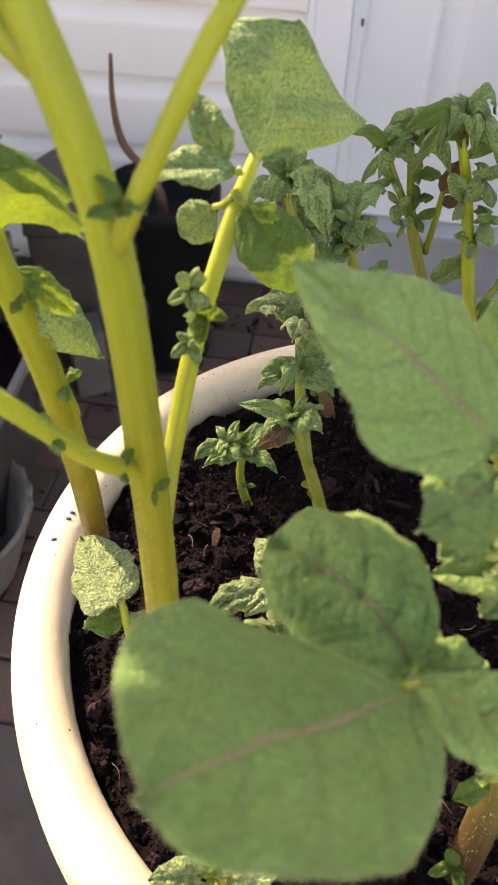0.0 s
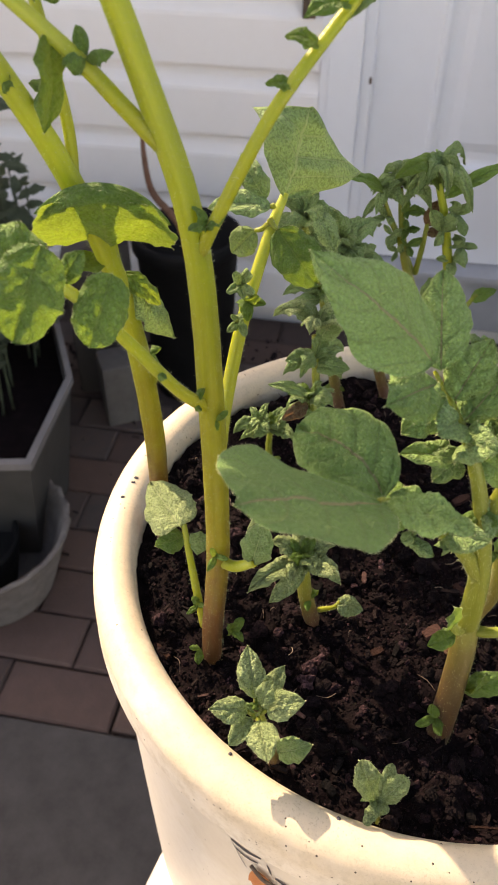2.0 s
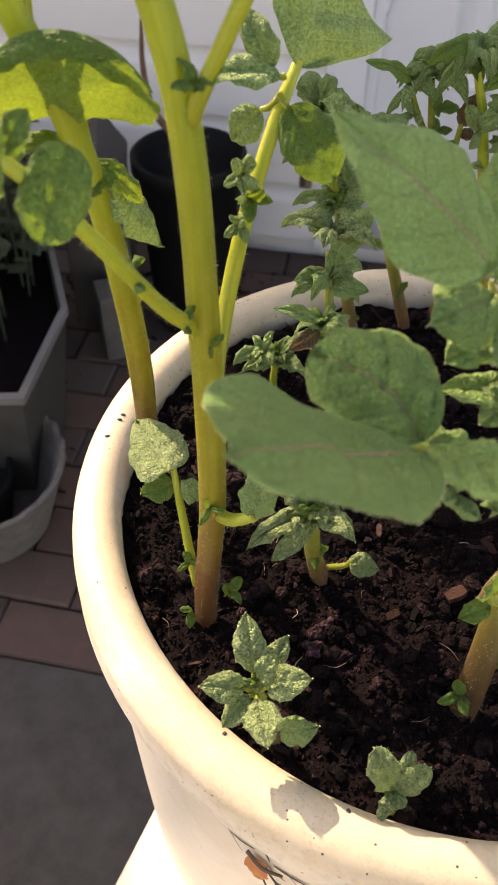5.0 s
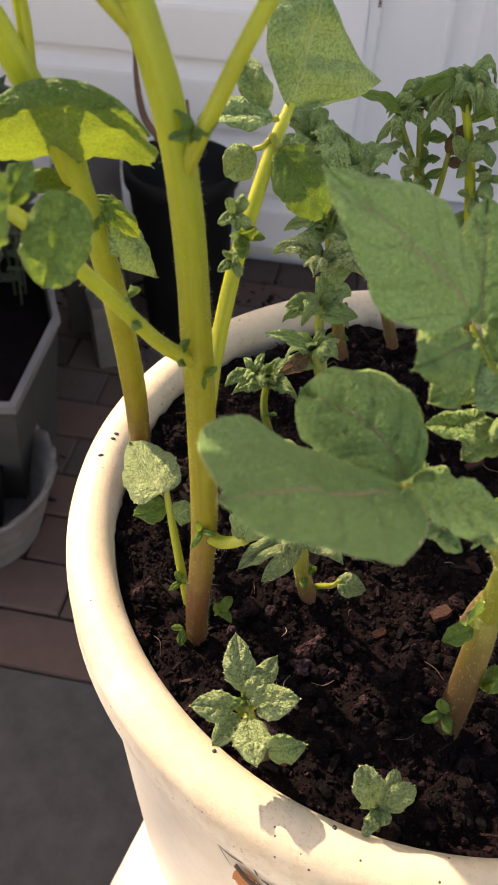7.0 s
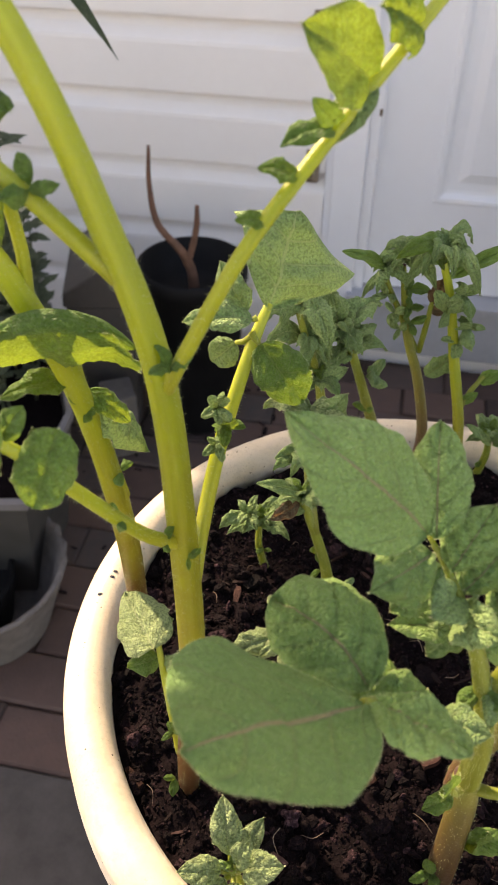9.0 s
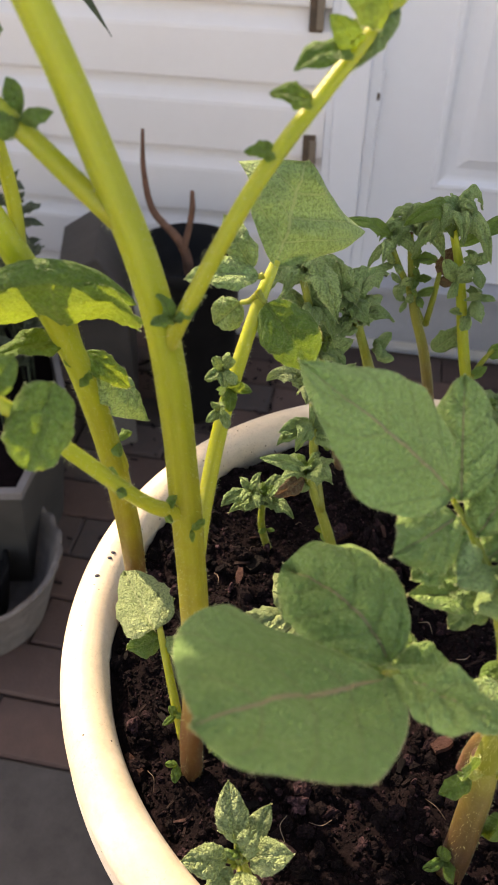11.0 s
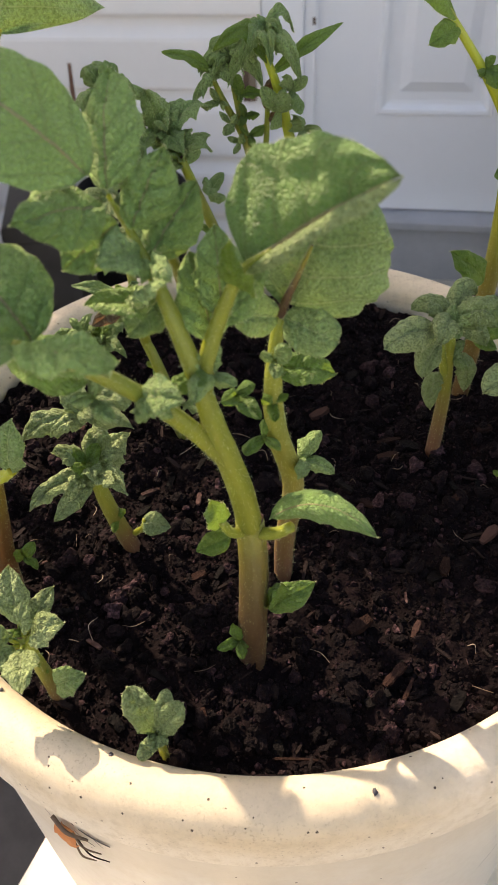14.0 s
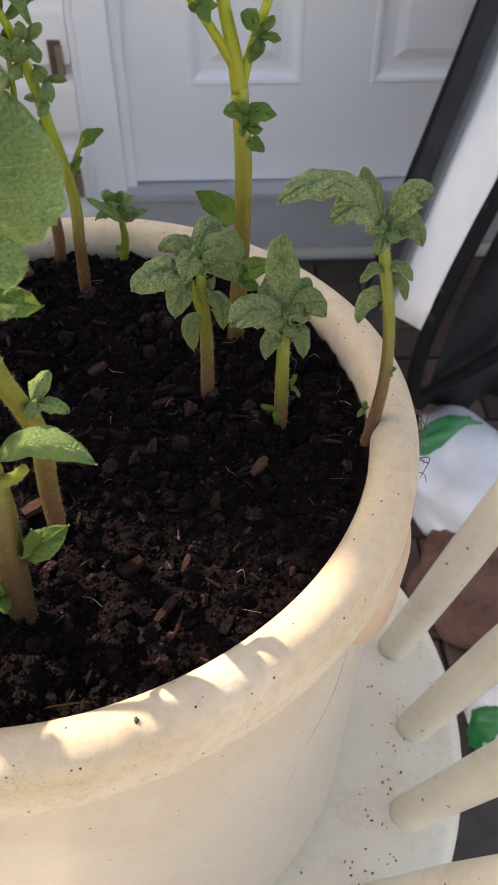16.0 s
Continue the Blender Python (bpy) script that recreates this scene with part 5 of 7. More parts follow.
C.leaf((0.1245, 0.181, 0.910), (0.136, 0.190, 0.929), 0.020, (-0.25, -0.8, 0.5), LEAF_VEINED, bend=0.1, fold=-0.2, quilt=0.05, wave=0.1, lobes=0.12)
C.leaf((0.129, 0.179, 0.902), (0.144, 0.187, 0.920), 0.019, (-0.3, -0.8, 0.4), LEAF_VEINED, bend=0.1, fold=-0.2, quilt=0.05, wave=0.1, lobes=0.12)
C.leaf((0.128, 0.181, 0.900), (0.116, 0.166, 0.908), 0.019, (0.2, -0.5, 0.8), LEAF_PALE, bend=0.3, quilt=0.028)
C.leaf((0.130, 0.178, 0.892), (0.136, 0.160, 0.905), 0.020, (-0.2, -0.6, 0.7), LEAF_PALE, bend=0.3, fold=0.4, quilt=0.035)
C.leaf((0.130, 0.180, 0.888), (0.120, 0.172, 0.880), 0.016, (0.2, -0.8, 0.5), LEAF_PALE, bend=0.3, quilt=0.028)
C.leaf((0.131, 0.180, 0.882), (0.108, 0.178, 0.888), 0.014, (0.1, -0.4, 0.9), LEAF_VEINED, bend=0.3, fold=0.4)
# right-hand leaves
C.leaf((0.1565, 0.1715, 0.9010), (0.1925, 0.1520, 0.9345), 0.050, (-0.24, -0.80, 0.54), LEAF_SHADED, mid=(0.1735, 0.1610, 0.9195), fold=0.04, roll=0.05, quilt=0.014, wave=0.03, butt=0.42, point=0.75, nu=36, nv=24, span=(-1.0, 0.04), label="folded leaf with a bright lower edge")
C.leaf((0.1555, 0.1680, 0.9020), (0.1925, 0.1490, 0.9355), 0.0075, (-0.50, -0.10, 0.86), LEAF_DOWNY, "rolled_margin", mid=(0.1725, 0.1570, 0.9205), fold=-0.3, roll=0.3, quilt=0.03, wave=0.12, butt=0.35, point=0.45, nu=36, nv=10)
C.leaf((0.157, 0.167, 0.896), (0.152, 0.160, 0.916), 0.014, (-0.5, -0.6, 0.5), LEAF_YOUNG, bend=0.2, fold=0.4)
C.leaf((0.1475, 0.169, 0.884), (0.162, 0.184, 0.902), 0.019, (-0.5, -0.8, 0.3), LEAF_VEINED, bend=0.1, quilt=0.03)
C.leaf((0.1455, 0.169, 0.879), (0.140, 0.184, 0.900), 0.020, (0.3, -0.8, 0.4), LEAF_VEINED, bend=0.1, quilt=0.03)
C.leaf((0.1485, 0.170, 0.887), (0.148, 0.184, 0.908), 0.018, (0.0, -0.8, 0.4), LEAF_VEINED, bend=0.1, quilt=0.03)
C.tuft((0.1425, 0.169, 0.866), 0.014, 4, (0.0, -0.6, 0.6), LEAF_PALE)
C.tuft((0.1385, 0.168, 0.868), 0.012, 3, (-0.3, -0.6, 0.4), LEAF)
C.tuft((0.150, 0.176, 0.85), 0.013, 3, (0.3, -0.6, 0.4), LEAF)
# the shoot behind, with the large round leaf
C.stem([(0.168, 0.214, 0.694), (0.169, 0.212, 0.73), (0.172, 0.200, 0.78), (0.165, 0.190, 0.82), (0.164, 0.188, 0.845), (0.1665, 0.1885, 0.873)], (0.0044, 0.0046, 0.0044, 0.004, 0.0032, 0.0019), STEM_RED, "side_stem", 9000, 8)
C.stem([(0.1665, 0.1885, 0.872), (0.1690, 0.1870, 0.880), (0.1725, 0.1862, 0.8885), (0.1765, 0.1865, 0.898)], (0.0019, 0.0014, 0.0009, 0.0005), STEM_C, "leaf_stalk", 3000, 5, 0.02, 10)
C.leaf((0.1680, 0.190, 0.877), (0.1890, 0.1945, 0.9155), 0.055, (-0.25, -0.88, 0.38), LEAF_PALE, mid=(0.1775, 0.188, 0.899), fold=-0.06, roll=0.12, quilt=0.016, wave=0.03, butt=0.50, point=0.60, right=(0.28, 0.50), nu=40, nv=28, label="large round blistered leaf seen from its face")
C.leaf((0.1680, 0.1865, 0.873), (0.1845, 0.1800, 0.8665), 0.0185, (-0.1, -0.8, 0.5), LEAF_PALE, bend=0.12, butt=0.42, point=0.40, quilt=0.022)
C.leaf((0.1660, 0.1870, 0.873), (0.1520, 0.1800, 0.8800), 0.0165, (0.1, -0.8, 0.5), LEAF_PALE, bend=0.12, butt=0.45, point=0.45, quilt=0.022)
C.leaf((0.165, 0.19, 0.850), (0.186, 0.19, 0.846), 0.014, (0, -0.6, 0.8), LEAF, bend=0.3)
C.tuft((0.165, 0.186, 0.856), 0.010, 3, (0, -0.8, 0.5), LEAF_PALE)
C.tuft((0.163, 0.187, 0.838), 0.008, 3, (0.3, -0.8, 0.4), LEAF_YOUNG)
C.tuft((0.160, 0.188, 0.820), 0.012, 3, (0, -0.8, 0.5), LEAF)
C.tuft((0.174, 0.196, 0.798), 0.016, 3, (0.7, -0.5, 0.5), LEAF_PALE)
# lower small leaves
C.stem([(0.154, 0.178, 0.778), (0.162, 0.172, 0.784), (0.168, 0.168, 0.792)], (0.0028, 0.0024, 0.002), STEM_TOP, "leaf_stalk", 6000, 5)
C.leaf((0.1605, 0.1660, 0.8000), (0.1945, 0.1435, 0.8130), 0.0155, (0.05, -0.60, 0.80), LEAF_SHADED, mid=(0.1770, 0.1545, 0.8185), fold=-0.5, roll=0.3, quilt=0.03, wave=0.1, lobes=0.12, butt=0.35, point=0.6)
C.stem([(0.152, 0.178, 0.780), (0.146, 0.172, 0.786), (0.142, 0.170, 0.796)], (0.0022, 0.002, 0.0016), STEM_TOP, "leaf_stalk", 6000, 5)
C.leaf((0.142, 0.170, 0.792), (0.139, 0.166, 0.812), 0.012, (0.5, -0.8, 0.3), LEAF, bend=0.1)
C.leaf((0.145, 0.171, 0.786), (0.132, 0.166, 0.784), 0.011, (0.2, -0.7, 0.7), LEAF_YOUNG, bend=0.2)
C.tuft((0.146, 0.166, 0.722), 0.012, 3, (-0.6, -0.6, 0.5), LEAF_YOUNG)
C.leaf((0.158, 0.172, 0.738), (0.178, 0.170, 0.754), 0.016, (0.0, -0.7, 0.7), LEAF, bend=0.3, fold=0.3)
C.leaf((0.158, 0.172, 0.738), (0.164, 0.168, 0.758), 0.012, (0.5, -0.7, 0.4), LEAF_YOUNG, bend=0.3, fold=0.3)
C.done()


def sprig(foot, head, r, leaves, label, seed, stem=None, material=None, size=0.02, buds=2, spread=1.0):
    """A short shoot: a stem from foot to head with a crown of curled leaves."""
    p = Plant(on_soil(foot[0], foot[1], -0.003), label, seed)
    foot, head = on_soil(foot[0], foot[1], -0.006), Vector(head)
    mid = foot.lerp(head, 0.5) + Vector((p.rnd.uniform(-0.004, 0.004), p.rnd.uniform(-0.003, 0.003), 0))
    line = p.stem((foot, mid, head), (r * 1.15, r, r * 0.7), stem or STEM_RED, "stem", 6000, 8)
    ax = (head - mid).normalized()
    p.crown(head, ax, size, leaves, material, spread)
    p.tuft(head, size * 0.45, 4, ax, LEAF_YOUNG, 0.6)
    for _ in range(buds):
        p.tuft(foot.lerp(head, p.rnd.uniform(0.25, 0.6)), size * 0.35, 2, (p.rnd.uniform(-1, 1), -0.6, 0.4), LEAF_YOUNG)
    return p


r = sprig((0.068, 0.152), (0.058, 0.160, 0.746), 0.0030, 2, "low rosette of pale mottled potato leaves", 11, STEM_RED, LEAF_PALE, 0.014, 1)
for tip, w, up in (((0.035, 0.154, 0.757), 0.016, (0.1, -0.4, 1)), ((0.054, 0.182, 0.766), 0.017, (0, -0.6, 0.8)), ((0.080, 0.154, 0.762), 0.017, (0, -0.3, 1)), ((0.062, 0.133, 0.746), 0.019, (0, -0.5, 0.9)), ((0.072, 0.176, 0.757), 0.013, (-0.1, -0.5, 0.9)),
                   ((0.044, 0.142, 0.745), 0.014, (0.1, -0.3, 1)), ((0.066, 0.162, 0.768), 0.012, (-0.4, -0.5, 0.7))):
    r.stalked((0.058, 0.159, 0.742), Vector((0.058, 0.159, 0.744)).lerp(Vector(tip), 0.2), Vector((0.058, 0.159, 0.744)).lerp(Vector(tip), 0.95), w * 0.92, up, LEAF_DOWNY, bend=0.22, fold=0.22, quilt=0.035, wave=0.10, butt=0.6, point=0.8, twist=0.5)
r.leaf((0.068, 0.152, 0.72), (0.083, 0.147, 0.735), 0.015, (0, -0.6, 0.8), LEAF_PALE, bend=0.3, quilt=0.035)
r.done()
r = sprig((0.113, 0.122), (0.111, 0.127, 0.722), 0.0018, 2, "tiny grey-green potato sprout near the rim", 12, STEM_TOP, LEAF_PALE, 0.010, 0)
for tip, w, up in (((0.102, 0.134, 0.745), 0.014, (0.2, -0.8, 0.5)), ((0.123, 0.128, 0.741), 0.012, (-0.3, -0.7, 0.6)), ((0.111, 0.118, 0.726), 0.011, (0, -0.7, 0.7)), ((0.104, 0.116, 0.722), 0.008, (0.2, -0.6, 0.7)), ((0.117, 0.134, 0.742), 0.009, (0, -0.8, 0.5))):
    r.leaf((0.111, 0.126, 0.722), tip, w, up, LEAF_DOWNY, bend=0.2, fold=0.2, quilt=0.035, butt=0.6, point=0.5)
r.done()
s = sprig((0.094, 0.238), (0.084, 0.230, 0.768), 0.0040, 9, "short potato shoot with pale crinkled leaves", 13, STEM_RED, LEAF_DOWNY, 0.029, 1)
s.crown((0.083, 0.242, 0.790), (-0.1, -0.3, 0.9), 0.030, 8, LEAF_DOWNY)
s.leaf((0.084, 0.226, 0.765), (0.066, 0.214, 0.752), 0.0112, (0.1, -0.6, 0.8), LEAF_DOWNY, bend=0.2, quilt=0.035)
s.leaf((0.086, 0.226, 0.768), (0.097, 0.212, 0.776), 0.0104, (0, -0.5, 0.9), LEAF_DOWNY, bend=0.2, quilt=0.035)
s.stem([(0.096, 0.236, 0.715), (0.102, 0.228, 0.728), (0.104, 0.224, 0.738)], (0.0016, 0.0013, 0.001), STEM_TOP, "leaf_stalk", 3000, 5)
s.leaf((0.103, 0.225, 0.736), (0.116, 0.220, 0.736), 0.0136, (0.0, -0.6, 0.8), LEAF_DOWNY, bend=0.4, fold=0.3, quilt=0.035)
s.done()
n = sprig((0.079, 0.356), (0.074, 0.352, 0.752), 0.0022, 10, "small clustered potato sprout at the back", 14, STEM_TOP, LEAF_PALE, 0.022, 1)
n.crown((0.066, 0.346, 0.762), (-0.2, -0.3, 0.8), 0.016, 6)
n.done()
h = sprig((0.118, 0.325), (0.096, 0.336, 0.785), 0.0032, 8, "crinkled potato shoot with a bronze-edged leaf", 15, STEM_TOP, LEAF_PALE, 0.024, 3)
h.leaf((0.094, 0.332, 0.785), (0.078, 0.324, 0.780), 0.0112, (0, -0.8, 0.5), LEAF_RED, bend=0.3)
h.leaf((0.094, 0.334, 0.79), (0.070, 0.332, 0.80), 0.0096, (0, -0.5, 0.8), LEAF_PALE, bend=0.3, fold=0.3)
h.stem([(0.104, 0.330, 0.762), (0.100, 0.345, 0.79), (0.098, 0.352, 0.82)], (0.0028, 0.0025, 0.002), STEM_TOP, "branch", 5000, 6)
h.crown((0.098, 0.352, 0.830), (0, -0.2, 1), 0.027, 7, LEAF_DOWNY, 0.8, 0.9)
h.crown((0.099, 0.346, 0.808), (0.1, -0.5, 0.7), 0.025, 6, LEAF_PALE, 1.0, 1.2)
h.leaf((0.100, 0.35, 0.818), (0.117, 0.350, 0.846), 0.0168, (-0.3, -0.85, 0.4), LEAF_PALE, bend=0.1, fold=0.15, quilt=0.03, point=0.8, lobes=0.08)
h.leaf((0.099, 0.35, 0.800), (0.118, 0.340, 0.804), 0.0144, (0, -0.6, 0.8), LEAF_PALE, bend=0.3, quilt=0.03)
h.leaf((0.098, 0.35, 0.806), (0.080, 0.338, 0.812), 0.0136, (0.1, -0.6, 0.8), LEAF_PALE, bend=0.3, quilt=0.03)
h.tuft((0.122, 0.322, 0.722), 0.012, 3, (0.7, -0.3, 0.8), LEAF_PALE)
h.done()
i = sprig((0.131, 0.424), (0.108, 0.408, 0.815), 0.0036, 6, "back potato shoot with curled dark leaves", 16, STEM_RED, LEAF_PALE, 0.026, 3)
i.stem([(0.110, 0.409, 0.81), (0.100, 0.404, 0.84), (0.094, 0.402, 0.862)], (0.0026, 0.0022, 0.0018), STEM_TOP, "branch", 4000, 5)
i.crown((0.094, 0.402, 0.870), (0.0, -0.3, 0.9), 0.031, 9, LEAF_PALE, 0.9, 1.3)
i.crown((0.100, 0.404, 0.846), (0.2, -0.5, 0.7), 0.027, 6, LEAF_PALE, 1.0, 1.3)
i.leaf((0.106, 0.404, 0.812), (0.124, 0.40, 0.826), 0.0128, (-0.2, -0.8, 0.5), LEAF_PALE, bend=0.1, quilt=0.028)
i.leaf((0.106, 0.404, 0.812), (0.086, 0.396, 0.812), 0.0120, (0.1, -0.5, 0.8), LEAF_PALE, bend=0.2, quilt=0.028)
i.done()
j = sprig((0.168, 0.436), (0.128, 0.42, 0.826), 0.0036, 7, "leaning potato shoot with grey-green leaves", 17, STEM_RED, LEAF_PALE, 0.028, 2)
j.crown((0.120, 0.42, 0.842), (-0.2, -0.3, 0.9), 0.030, 9)
j.leaf((0.119, 0.418, 0.842), (0.113, 0.415, 0.866), 0.0160, (0.2, -0.85, 0.4), LEAF_PALE, bend=0.1, quilt=0.035)
j.tuft((0.142, 0.424, 0.80), 0.016, 4, (0.6, -0.4, 0.6), LEAF_PALE)
j.done()
k = Plant(on_soil(0.188, 0.436, -0.003), "slender potato plant with a toothed leafy top", 18)
k.stem([on_soil(0.1878, 0.449, -0.006), (0.1895, 0.450, 0.735), (0.1802, 0.451, 0.779), (0.1690, 0.453, 0.812), (0.1640, 0.455, 0.838), (0.160, 0.455, 0.862)], (0.0040, 0.0038, 0.0034, 0.0028, 0.0022, 0.0016), STEM_RED, "stem", 6000, 8)
k.stem([(0.176, 0.455, 0.800), (0.164, 0.455, 0.825), (0.154, 0.455, 0.845), (0.149, 0.455, 0.858)], (0.0024, 0.0022, 0.0018, 0.0013), STEM_TOP, "branch", 4000, 5)
k.stem([(0.178, 0.454, 0.80), (0.180, 0.454, 0.82), (0.181, 0.454, 0.838)], (0.002, 0.0018, 0.0014), STEM_TOP, "branch", 4000, 5)
k.crown((0.161, 0.455, 0.868), (-0.1, -0.3, 0.9), 0.023, 9, LEAF_PALE, 0.9, 1.7)
k.crown((0.150, 0.455, 0.858), (-0.3, -0.3, 0.8), 0.020, 8, LEAF_PALE, 0.9, 1.7)
k.leaf((0.150, 0.455, 0.860), (0.122, 0.453, 0.872), 0.0112, (0.1, -0.5, 0.8), LEAF, bend=0.25, fold=0.3)
for q in (0.820, 0.832, 0.845):
    k.tuft((0.300 - q * 0.16, 0.455, q), 0.012, 3, (0.3, -0.6, 0.5), LEAF)
    k.tuft((0.512 - q * 0.425, 0.455, q - 0.003), 0.011, 3, (-0.4, -0.6, 0.4), LEAF_PALE)
k.leaf((0.181, 0.454, 0.836), (0.186, 0.448, 0.858), 0.0144, (-0.2, -0.9, 0.3), LEAF_RED, bend=0.2, label="reddish young leaf")
k.leaf((0.181, 0.454, 0.832), (0.190, 0.45, 0.832), 0.0080, (0, -0.8, 0.5), LEAF_RED, bend=0.2)
k.leaf((0.184, 0.448, 0.785), (0.199, 0.442, 0.808), 0.0176, (0.1, -0.85, 0.4), LEAF_PALE, bend=0.15, quilt=0.035)
k.done()
m = Plant(on_soil(0.2012, 0.405, -0.003), "upright green-stemmed potato plant with a leafy crown", 19)
m.stem([on_soil(0.2012, 0.405, -0.006), (0.2028, 0.411, 0.740), (0.2040, 0.423, 0.765), (0.1972, 0.435, 0.803), (0.188, 0.44, 0.847), (0.1795, 0.44, 0.872)], (0.0038, 0.0038, 0.0036, 0.0034, 0.0028, 0.002), STEM_TALL, "stem", 6000, 8)
m.crown((0.180, 0.44, 0.880), (-0.1, -0.3, 0.9), 0.027, 11, LEAF_PALE, 0.9, 1.9)
m.leaf((0.183, 0.44, 0.866), (0.151, 0.436, 0.876), 0.0176, (0.0, -0.5, 0.85), LEAF_YOUNG, mid=(0.170, 0.437, 0.886), fold=0.1, quilt=0.028, lobes=0.1)
m.leaf((0.184, 0.44, 0.862), (0.222, 0.438, 0.886), 0.0112, (0.1, -0.6, 0.8), LEAF, bend=0.15, fold=0.3)
for q, dx in ((0.852, 0.004), (0.842, -0.004), (0.83, 0.005), (0.82, 0.0)):
    m.tuft((0.409 - q * 0.258 + dx, 0.438, q), 0.017, 3, (0.4 if dx > 0 else -0.4, -0.6, 0.2), LEAF_PALE)
m.stem([(0.203, 0.427, 0.772), (0.210, 0.430, 0.787), (0.216, 0.43, 0.798)], (0.002, 0.0017, 0.0013), STEM_TOP, "leaf_stalk", 3000, 5)
m.leaf((0.213, 0.431, 0.793), (0.228, 0.428, 0.802), 0.0112, (0, -0.6, 0.7), LEAF, bend=0.3, fold=0.3)
m.leaf((0.206, 0.429, 0.778), (0.213, 0.426, 0.788), 0.0080, (0, -0.6, 0.7), LEAF, bend=0.3, fold=0.3)
m.done()
w = sprig((0.229, 0.437), (0.2305, 0.433, 0.748), 0.0026, 5, "small dark potato sprout by the far rim", 20, STEM_TOP, LEAF_PALE, 0.022, 1)
w.leaf((0.232, 0.43, 0.74), (0.211, 0.428, 0.760), 0.0088, (0.2, -0.6, 0.7), LEAF_PALE, bend=0.2)
w.leaf((0.233, 0.43, 0.74), (0.250, 0.427, 0.748), 0.0072, (-0.2, -0.6, 0.7), LEAF_PALE, bend=0.2)
w.done()
d = Plant(on_soil(0.259, 0.290, -0.003), "potato shoot with broad drooping grey-green leaves", 21)
d.stem([on_soil(0.2585, 0.290, -0.006), (0.2591, 0.2878, 0.7420), (0.2581, 0.2870, 0.7676), (0.2575, 0.2862, 0.7884)], (0.0040, 0.0034, 0.0031, 0.0023), STEM_RED, "stem", 6000, 8)
d.stem([(0.2585, 0.2870, 0.7604), (0.2541, 0.2846, 0.7740), (0.2517, 0.2830, 0.7852)], (0.0026, 0.0022, 0.0016), STEM_TOP, "leaf_stalk", 5000, 5)
for base, mid, tip, wd, up in (((0.2517, 0.2830, 0.7860), (0.2381, 0.2782, 0.7972), (0.2221, 0.2734, 0.7908), 0.0211, (0.1, -0.45, 0.9)), ((0.2573, 0.2854, 0.7908), (0.2661, 0.2790, 0.8060), (0.2757, 0.2750, 0.7980), 0.0211, (-0.15, -0.5, 0.85)),
                               ((0.2565, 0.2854, 0.7908), (0.2517, 0.2766, 0.8028), (0.2469, 0.2686, 0.7948), 0.0156, (0.1, -0.4, 0.9)), ((0.2525, 0.2830, 0.7844), (0.2461, 0.2766, 0.7852), (0.2413, 0.2718, 0.7732), 0.0164, (0.1, -0.75, 0.6)),
                               ((0.2565, 0.2870, 0.7908), (0.2493, 0.2942, 0.8012), (0.2397, 0.2982, 0.7948), 0.0140, (0.1, -0.6, 0.8)), ((0.2577, 0.2870, 0.7884), (0.2669, 0.2870, 0.7908), (0.2749, 0.2846, 0.7804), 0.0148, (-0.1, -0.6, 0.8)),
                               ((0.2581, 0.2878, 0.7916), (0.2637, 0.2958, 0.8044), (0.2709, 0.2998, 0.8004), 0.0156, (-0.1, -0.7, 0.7)), ((0.2589, 0.2862, 0.7708), (0.2661, 0.2830, 0.7692), (0.2669, 0.2814, 0.7548), 0.0125, (0.1, -0.85, 0.5)),
                               ((0.2581, 0.2854, 0.7580), (0.2509, 0.2822, 0.7596), (0.2509, 0.2814, 0.7436), 0.0117, (0.0, -0.85, 0.5))):
    d.leaf(base, tip, wd, up, LEAF_DOWNY, mid=mid, fold=0.05, roll=0.3, wave=0.12, quilt=0.05, butt=0.5, point=0.5, twist=0.3, nu=32, nv=22)
d.tuft((0.2573, 0.2846, 0.7932), 0.012, 4, (0.0, -0.5, 0.8), LEAF_PALE)
d.tuft((0.2597, 0.2846, 0.7756), 0.010, 3, (0.5, -0.6, 0.4), LEAF_PALE)
d.done()
e = Plant(on_soil(0.2922, 0.258, -0.003), "stout potato shoot with mottled upright leaves", 22)
e.stem([on_soil(0.2922, 0.257, -0.006), (0.2930, 0.259, 0.734), (0.2940, 0.262, 0.762)], (0.0038, 0.0036, 0.0030), STEM_RED, "stem", 6000, 8)
